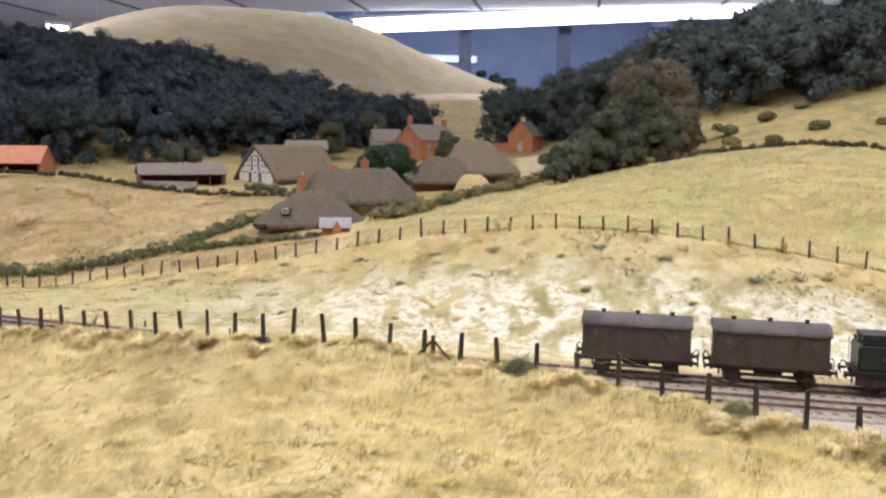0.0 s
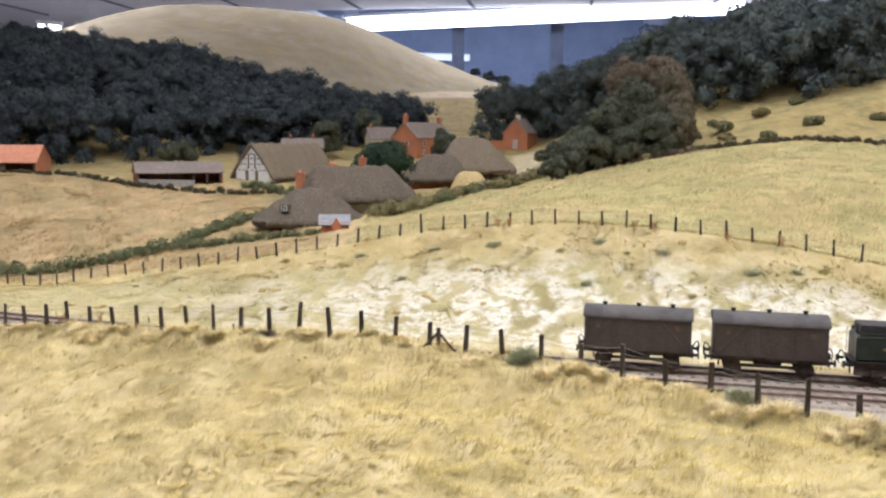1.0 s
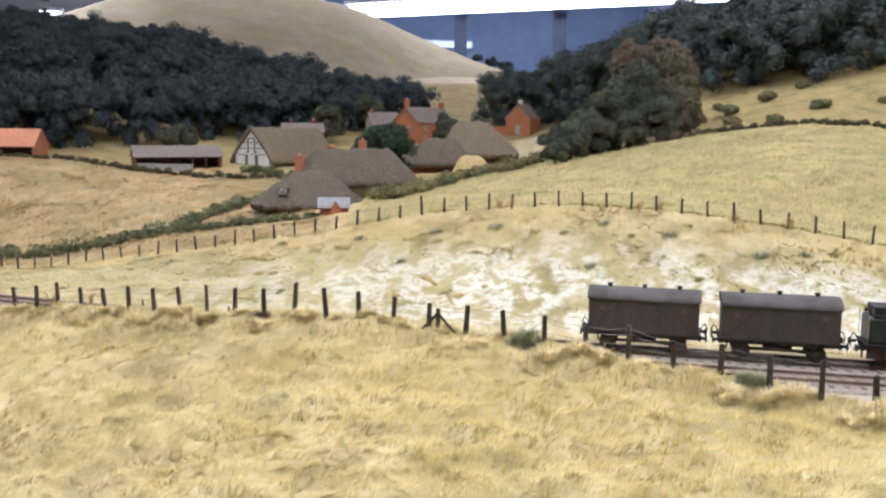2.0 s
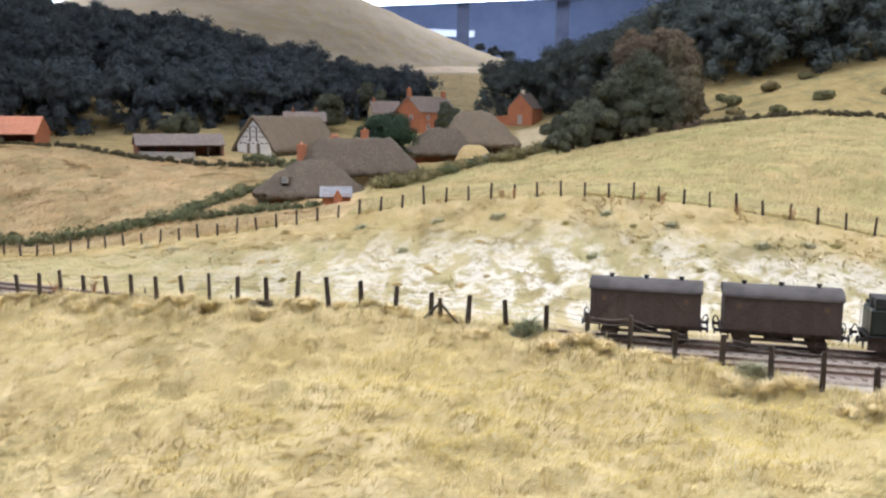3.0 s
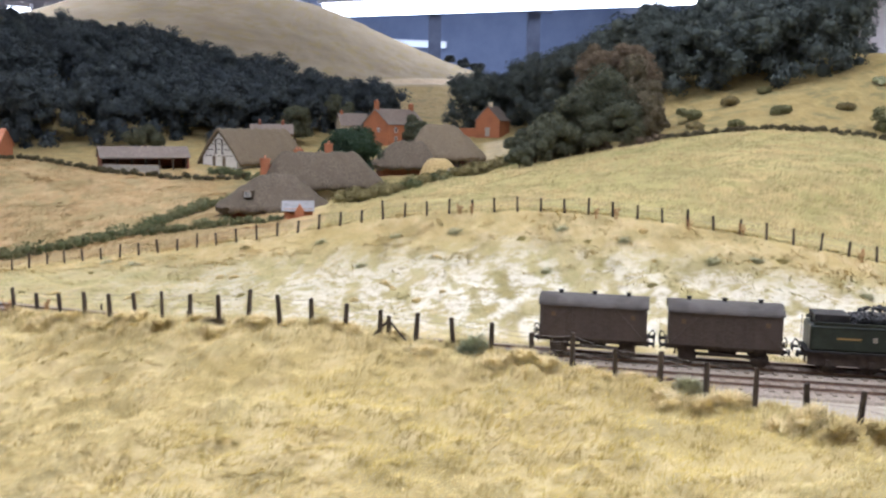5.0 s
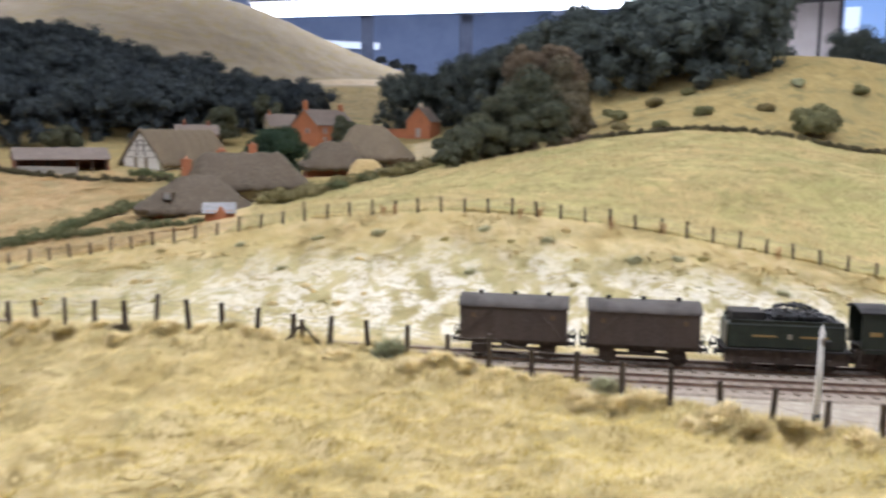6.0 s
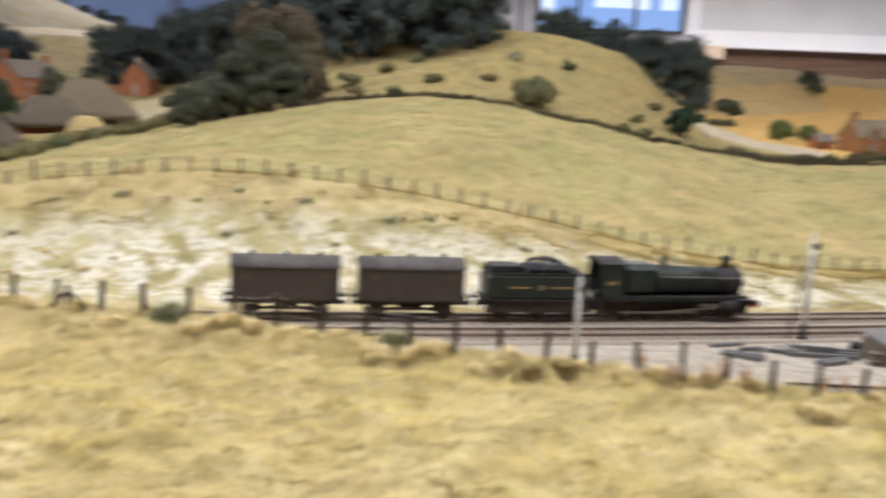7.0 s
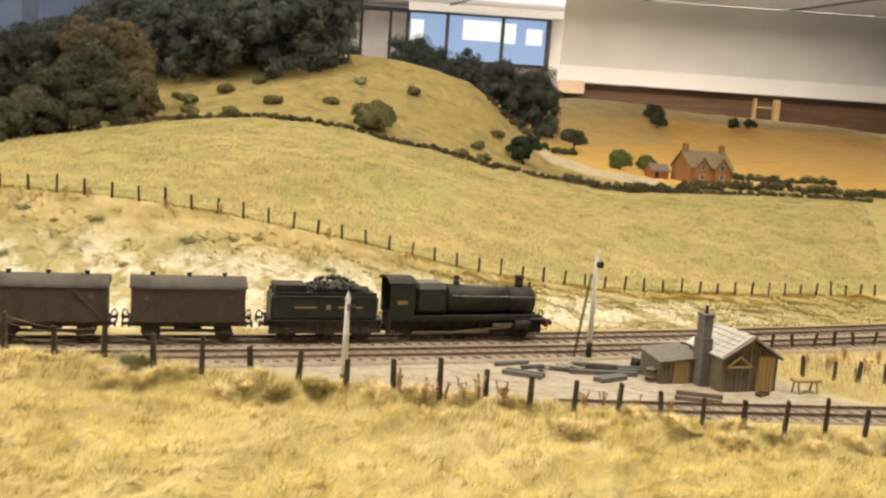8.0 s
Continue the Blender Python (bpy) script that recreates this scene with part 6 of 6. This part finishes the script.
for i, (x, y, r, h, m) in enumerate(((0.561, 1.790, 0.034, 0.030, M_LEAF_OLIVE), (0.660, 1.834, 0.028, 0.020, M_LEAF_SCRUB), (0.742, 1.876, 0.026, 0.018, M_LEAF_OLIVE), (0.707, 1.690, 0.030, 0.022, M_LEAF_OLIVE), (0.828, 1.675, 0.026, 0.014, M_LEAF_SCRUB), (0.946, 1.784, 0.024, 0.015, M_LEAF_SAGE), (1.047, 1.735, 0.030, 0.019, M_LEAF_OLIVE),
                                   (1.102, 1.540, 0.026, 0.018, M_LEAF_OLIVE), (1.220, 1.640, 0.024, 0.016, M_LEAF_SCRUB), (0.985, 1.425, 0.022, 0.018, M_LEAF_SCRUB), (1.040, 1.425, 0.024, 0.018, M_LEAF_OLIVE), (0.610, 1.650, 0.022, 0.012, M_LEAF_OLIVE), (0.540, 1.690, 0.026, 0.014, M_LEAF_SCRUB))):
    bush(x, y, r, h, m, "low scrub bush on the dry hillside", 60 + i, 80, 0.0046, 11, "hillside scrub")


def tussock(x, y, r, material, label, seed):
    """A spreading tuft of thin blades."""
    rng = np.random.default_rng(seed)
    n = 260
    a = rng.uniform(0, 6.2832, n)
    q = np.sqrt(rng.uniform(0, 1, n)) * r * 0.62 * (1 + 0.35 * np.sin(3 * a + seed))
    px, py = q * np.cos(a) * 1.3, q * np.sin(a)
    pz = height(x + px, y + py) - hz(x, y) - 0.0008
    lean, turn = rng.uniform(0.05, 0.75, n), a + rng.normal(0, 0.7, n)
    L = r * rng.uniform(0.3, 0.75, n) * (1.15 - q / r)
    d = np.stack([np.cos(turn) * lean, np.sin(turn) * lean, np.sqrt(1 - lean**2)], -1) * L[:, None]
    s = np.stack([-np.sin(turn), np.cos(turn), np.zeros(n)], -1) * 0.0005
    p = np.stack([px, py, pz], -1)
    root = thing("grass_tussock", pose(x, y, hz(x, y)), label, "grass", "tussocks on the slope")
    ob = mesh_object("tuft", np.stack([p - s, p + s, p + d], 1).reshape(-1, 3), np.arange(3 * n).reshape(-1, 3), material)
    ob.parent = root


tuft_rng = random.Random(31)


def on_slope(x, q):
    """Plan point a share q of the way up the cutting side."""
    t = float(track_line(x)) + 0.03
    return t + q * (float(top_fence(np.array([x]))[0][0]) - t)


for i in range(40):
    x, q = tuft_rng.uniform(-0.42, 0.80), tuft_rng.uniform(0.15, 0.95)
    tussock(x, on_slope(x, q), tuft_rng.uniform(0.004, 0.008), M_BLADE_PALE if i % 4 else M_BLADE_SLOPE, "small soft grass tussock on the chalk slope", 400 + i)


def mound(x, y, r, h, material, label, seed, name="grass_tussock", kind="grass", group="tussocks by the fence", n=1500):
    """A dense rounded cushion of arching grass."""
    rng = np.random.default_rng(seed)
    a, q = rng.uniform(0, 6.2832, n), np.sqrt(rng.uniform(0, 1, n))
    px, py = r * q * np.cos(a), 0.7 * r * q * np.sin(a)
    g = height(x + px, y + py) - hz(x, y)
    dome = h * np.sqrt(np.clip(1 - 0.92 * q**2, 0, 1)) * (0.8 + 0.35 * np.sin(2.7 * a + seed) * q)
    turn, L = a + rng.normal(0, 0.8, n), rng.uniform(0.4, 1.1, n) * (0.0050 + 0.35 * h)
    p = np.stack([px, py, g + dome * rng.uniform(0.0, 0.75, n) - 0.001], -1)
    d = np.stack([np.cos(turn) * 0.7, np.sin(turn) * 0.7, 0.75 - 0.7 * q + rng.normal(0, 0.25, n)], -1) * L[:, None]
    s = np.stack([-np.sin(turn), np.cos(turn), rng.normal(0, 0.4, n)], -1) * 0.00022
    root = thing(name, pose(x, y, hz(x, y)), label, kind, group)
    ob = mesh_object("tuft", np.stack([p - s, p + s, p + d], 1).reshape(-1, 3), np.arange(3 * n).reshape(-1, 3), material)
    ob.parent = root
    c = ICO_V * np.array([0.7 * r, 0.5 * r, (0.42 if n > 1000 else 0.2) * h])
    core = mesh_object("heart", c, ICO_F, material, True)
    core.parent = root


for i, (x, q, r) in enumerate(((0.055, 0.84, 0.008), (0.165, 0.86, 0.006), (-0.010, 0.83, 0.006), (-0.315, 0.75, 0.009), (-0.36, 0.88, 0.007), (0.225, 0.82, 0.006), (-0.095, 0.86, 0.005), (0.30, 0.72, 0.007), (0.42, 0.60, 0.006), (0.345, 0.80, 0.006), (0.14, 0.55, 0.005), (-0.045, 0.60, 0.005), (0.60, 0.78, 0.007))):
    mound(x, on_slope(x, q), r, r * 0.9, M_LEAF_SLOPE, "small grey-green shrub on the chalk slope", 300 + i, "shrub", "shrub", "shrubs on the slope", 420)

mound_rng = random.Random(12)
x = -0.42
while x < 0.72:
    fy = float(fence_line(np.array([x]))[0][0])
    r = mound_rng.uniform(0.006, 0.012)
    kind = mound_rng.random()
    m, words = (M_BLADE_PALE, "pale straw-coloured grass tussock by the fence") if kind < 0.72 else (M_BLADE_DARK, "olive and straw grass tussock by the fence") if kind < 0.95 else (M_BLADE_BROWN, "withered brown grass tussock by the fence")
    mound(x, fy + mound_rng.uniform(-0.024, 0.002), r, r * mound_rng.uniform(0.45, 0.8), m, words, mound_rng.randrange(9999))
    x += mound_rng.uniform(0.008, 0.026)
for i, (x, y, r, m) in enumerate(((0.17, 0.494, 0.008, M_LEAF_SLOPE), (-0.135, 0.636, 0.008, M_LEAF_BROWN), (0.048, 0.552, 0.009, M_LEAF_SAGE))):
    mound(x, y, r, r * 1.1, m, "small thistle clump by the fence", 100 + i, "thistle", "plant", "weeds by the fence")


def dock(x, y, seed, k=0.85):
    """A few thin rusty stalks with small seed heads."""
    rng = random.Random(seed)
    d = thing("dock_plant", pose(x, y, hz(x, y)), "rusty brown dock stalks beside the fence", "plant", "dock stalks")
    f = Foliage(seed)
    for _ in range(5):
        a, b, h = rng.uniform(-0.004, 0.004) * k, rng.uniform(-0.004, 0.004) * k, rng.uniform(0.008, 0.015) * k
        part("stalk", rods(((a * 0.4, b * 0.4, -0.002), (a, b, h), 0.00028, 0.00016, 4)), M_LEAF_RUST, d)
        for q in (0.45, 0.6, 0.75, 0.9, 1.0):
            f.lobe((a * q, b * q, h * q), 0.0007 * k, 7, 0.0008)
    f.leaves("seed_head", M_LEAF_RUST, d)


for i, (x, y) in enumerate(((0.225, 0.936), (0.205, 0.94), (0.075, 0.985), (0.062, 0.99), (0.295, 0.906), (0.345, 0.893), (0.415, 0.38), (0.432, 0.372), (0.452, 0.362), (0.405, 0.388), (0.45, 0.85), (0.70, 0.425), (0.715, 0.43), (0.36, 0.405), (-0.33, 0.745), (-0.29, 0.725))):
    dock(x, y, 110 + i)

for i in range(6):
    x = 0.298 + 0.0105 * i
    dock(x, float(fence_line(np.array([x]))[0][0]) - 0.004 - 0.004 * (i % 2), 160 + i, 1.05)
hedge("hedge", list(zip(HEDGE_X[:6], HEDGE_Y[:6])), 0.013, 0.011, M_LEAF_BROWNGREEN, "ragged dark hedge along the stone field boundary", 130, 0.005, 34, 0.0032, 0.15)
hedge("hedge", [(1.25, 1.43), (1.45, 1.40), (1.70, 1.36), (1.95, 1.20), (2.2, 1.05)], 0.05, 0.022, M_LEAF_BROWNGREEN, "straggling dark hedge below the brick cottage", 131, 0.008, 40, 0.0040, 0.0)
hedge("hedge", [(1.86, 1.52), (1.98, 1.47), (2.12, 1.40)], 0.02, 0.022, M_LEAF_MID, "dark garden hedge round the brick cottage", 132, 0.014, 50, 0.0045, 0.1)
hedge("hedge", [(1.30, 1.80), (1.45, 1.72), (1.58, 1.78)], 0.02, 0.02, M_LEAF_MID, "dark hedge at the hill foot", 133, 0.016, 50, 0.0045, 0.1)
hedge("hedge", [(-0.75, 1.23), (-0.56, 1.24), (-0.43, 1.29), (-0.385, 1.37), (-0.335, 1.52), (-0.30, 1.56)], 0.014, 0.022, M_LEAF_HEDGE, "bushy green hedge between the fields", 134, 0.011, 60, 0.0034)
hedge("hedge", [(-0.385, 1.30), (-0.31, 1.285), (-0.21, 1.275), (-0.17, 1.27)], 0.008, 0.017, M_LEAF_HEDGE, "low green garden hedge before the cottage", 135, 0.010, 60, 0.0028)
hedge("hedge", [(-1.25, 2.02), (-0.92, 2.03), (-0.74, 1.93), (-0.56, 1.86), (-0.42, 1.85), (-0.33, 1.84)], 0.010, 0.014, M_LEAF_BROWNGREEN, "dark field hedge before the sheds", 136, 0.014, 50, 0.0036, 0.0)
hedge("hedge", [(-0.42, 1.93), (-0.36, 1.88), (-0.29, 1.80)], 0.03, 0.02, M_LEAF_HEDGE, "garden shrubs before the barn", 137, 0.011, 60, 0.0036)
hedge("hedge", [(-0.10, 1.36), (-0.06, 1.40), (0.0, 1.47), (0.07, 1.52), (0.15, 1.58), (0.21, 1.63)], 0.03, 0.024, M_LEAF_PALE, "tangled olive bramble hedge above the farm", 138, 0.0095, 60, 0.0036, 0.3)
hedge("hedge", [(0.20, 1.80), (0.28, 1.72), (0.38, 1.66), (0.47, 1.63)], 0.02, 0.018, M_LEAF_BROWN, "brown undergrowth below the trees", 139, 0.012, 50, 0.0036, 0.1)
hedge("hedge", [(-0.05, 3.02), (0.05, 3.0), (0.16, 3.05)], 0.04, 0.014, M_LEAF_HEDGE, "low scrub behind the brick house", 141, 0.02, 40, 0.005, 0.3)


# ---- grass ----
def blades(name, n, x0, x1, y0, y1, keep, length, width, comb, lay, material, label, seed, gold=None):
    """A carpet of single tapered grass blades, combed one way and ruffled."""
    rng = np.random.default_rng(seed)
    x, y = rng.uniform(x0, x1, n), rng.uniform(y0, y1, n)
    k = keep(x, y, rng.uniform(size=n))
    x, y = x[k], y[k]
    z = height(x, y)
    n = len(x)
    a = radians(comb) + 0.9 * lumps(x, y, 30, seed) + rng.normal(0, 0.55, n)
    flat = np.clip(lay + 0.2 * lumps(x, y, 48, seed + 1) + rng.normal(0, 0.12, n), lay - (0.25 if seed in (2, 6) else 0.09), 0.98)
    L = length * rng.uniform(0.5, 1.3, n)
    gx, gy = (height(x + 0.004, y) - height(x - 0.004, y)) / 0.008, (height(x, y + 0.004) - height(x, y - 0.004)) / 0.008
    rise = np.cos(a) * gx + np.sin(a) * gy
    d = np.stack([np.cos(a), np.sin(a), rise], -1) * (flat / np.sqrt(1 + rise**2))[:, None]
    d = d + np.stack([-gx, -gy, np.ones(n)], -1) * (np.sqrt(1 - flat**2) / np.sqrt(1 + gx**2 + gy**2))[:, None]
    side = np.stack([-np.sin(a), np.cos(a), np.zeros(n)], -1) * (width * rng.uniform(0.6, 1.3, n))[:, None]
    p = np.stack([x, y, z - 0.0006], -1)
    v = np.stack([p - side, p + side, p + d * L[:, None]], 1).reshape(-1, 3)
    ob = mesh_object(name, v, np.arange(3 * n).reshape(-1, 3), material)
    tint = np.repeat(gold(x, y) if gold else np.zeros(n), 3)
    ob.data.attributes.new("gold", "FLOAT", "POINT").data.foreach_set("value", tint.astype(np.float32))
    return tagged(ob, label, "grass", kind="stuff")


def near_side(x, y, u):
    f = fence_line(x)[0]
    return (y < f + 0.012) & (np.abs(x) < 0.08 + 0.75 * y + np.where(x > 0, 0.35, 0.0))


def ripe(x, y):
    return smooth((cloud(x, 1.4 * y, 9, 5) - 0.40 + 0.35 * np.clip(x, -0.5, 0.3)) / 0.2)


blades("meadow_grass", 520000, -0.55, 0.75, 0.24, 0.86, near_side, 0.0058, 0.00032, 25, 0.92, M_BLADE, "combed straw-coloured meadow grass on the near bank", 1, ripe)


def verge(x, y, u):
    f = fence_line(x)[0]
    q = (f - y) / 0.045
    tuft = lumps(x, y, 55, 5) + 0.5 * lumps(x, y, 140, 9)
    return (q > -0.3) & (q < 0.75) & (u < 0.12 + 0.6 * smooth(1.6 * tuft)) & (np.abs(x) < 0.9)


blades("verge_grass", 520000, -0.50, 0.80, 0.20, 0.86, verge, 0.0085, 0.00032, 60, 0.84, M_BLADE_DARK, "long rough grass tufts along the near fence", 2)


def slope(x, y, u):
    t, g = track_line(x) + 0.03, top_fence(x)[0]
    q = (y - t) / (g - t)
    return (q > 0) & (q < 1.1) & (u > 0.84 * chalk_bare(x, y))


def ripe_top(x, y):
    t, g = track_line(x) + 0.03, top_fence(x)[0]
    return np.maximum(smooth(((y - t) / (g - t) - 0.66 + 0.5 * (cloud(x, y, 24, 3) - 0.5)) / 0.2), 0.7 * smooth((cloud(x, y, 20, 4) - 0.53) / 0.1))


blades("slope_grass", 560000, -0.75, 1.15, 0.55, 1.28, slope, 0.0046, 0.00040, 200, 0.84, M_BLADE_SLOPE, "pale turf on the chalk cutting side", 3, ripe_top)


def slope_clumps(x, y, u):
    t, g = track_line(x) + 0.03, top_fence(x)[0]
    q = (y - t) / (g - t)
    return (q > 0.05) & (q < 1.08) & (u < (0.12 + 0.8 * smooth((q - 0.3) / 0.5)) * smooth((cloud(x, 1.3 * y, 44, 6) - 0.53) / 0.09))


blades("slope_tufts", 420000, -0.75, 1.15, 0.55, 1.28, slope_clumps, 0.0066, 0.00036, 215, 0.66, M_BLADE_DARK, "straggling olive and tan tufts on the cutting side", 10, ripe_top)


def meadow(x, y, u):
    g = top_fence(x)[0]
    return (y > g) & (y < np.where(x > 0.42, np.interp(x, HEDGE_X, HEDGE_Y), 1.75)) & (x > -0.12) & (np.abs(x) < 0.35 + 1.3 * y)


blades("field_grass", 400000, -0.15, 2.2, 0.6, 1.75, meadow, 0.0056, 0.0005, 30, 0.85, M_BLADE_FIELD, "grazed yellow-green grass of the hill field", 4)


def field_clumps(x, y, u):
    return meadow(x, y, u) & (u < smooth((cloud(x, 1.8 * y, 16, 6) - 0.53) / 0.10))


blades("field_tufts", 330000, -0.15, 2.2, 0.6, 1.75, field_clumps, 0.0085, 0.0005, 40, 0.72, M_BLADE_DARK, "rough tan tufts left standing in the hill field", 8)


def near_clumps(x, y, u):
    return near_side(x, y, u) & (u < 0.6 * smooth((cloud(x, 1.5 * y, 42, 5) - 0.54) / 0.1))


blades("bank_tufts", 330000, -0.55, 0.75, 0.24, 0.86, near_clumps, 0.0068, 0.00030, 35, 0.80, M_BLADE, "ruffled golden tufts among the meadow grass", 9, ripe)


def hay_field(x, y, u):
    g = top_fence(x)[0]
    return (y > g + 0.015) & (x < -0.16 - 0.25 * (y - 1.2)) & (y < 1.95) & (np.abs(x) < 0.1 + 0.56 * y) & (u < 0.35 + smooth((cloud(x, y, 12, 4) - 0.35) / 0.3))


blades("hay_grass", 210000, -1.15, -0.1, 1.0, 1.95, hay_field, 0.0070, 0.0006, 20, 0.84, M_BLADE_HAY, "tan and olive mown grass of the hay field", 7)


def yard_edge(x, y, u):
    return (x > 0.645) & (y < track_line(x) - 0.075) & (y > siding_line(x) + 0.028)


blades("rough_grass", 22000, 0.63, 1.05, 0.20, 0.52, yard_edge, 0.0085, 0.00036, 70, 0.6, M_BLADE_DARK, "rough straw-coloured grass beside the hut", 6)
for i, (x, y) in enumerate(((0.69, 0.44), (0.73, 0.41), (0.76, 0.45), (0.78, 0.43), (0.70, 0.40), (0.75, 0.40))):
    dock(x, y, 140 + i)
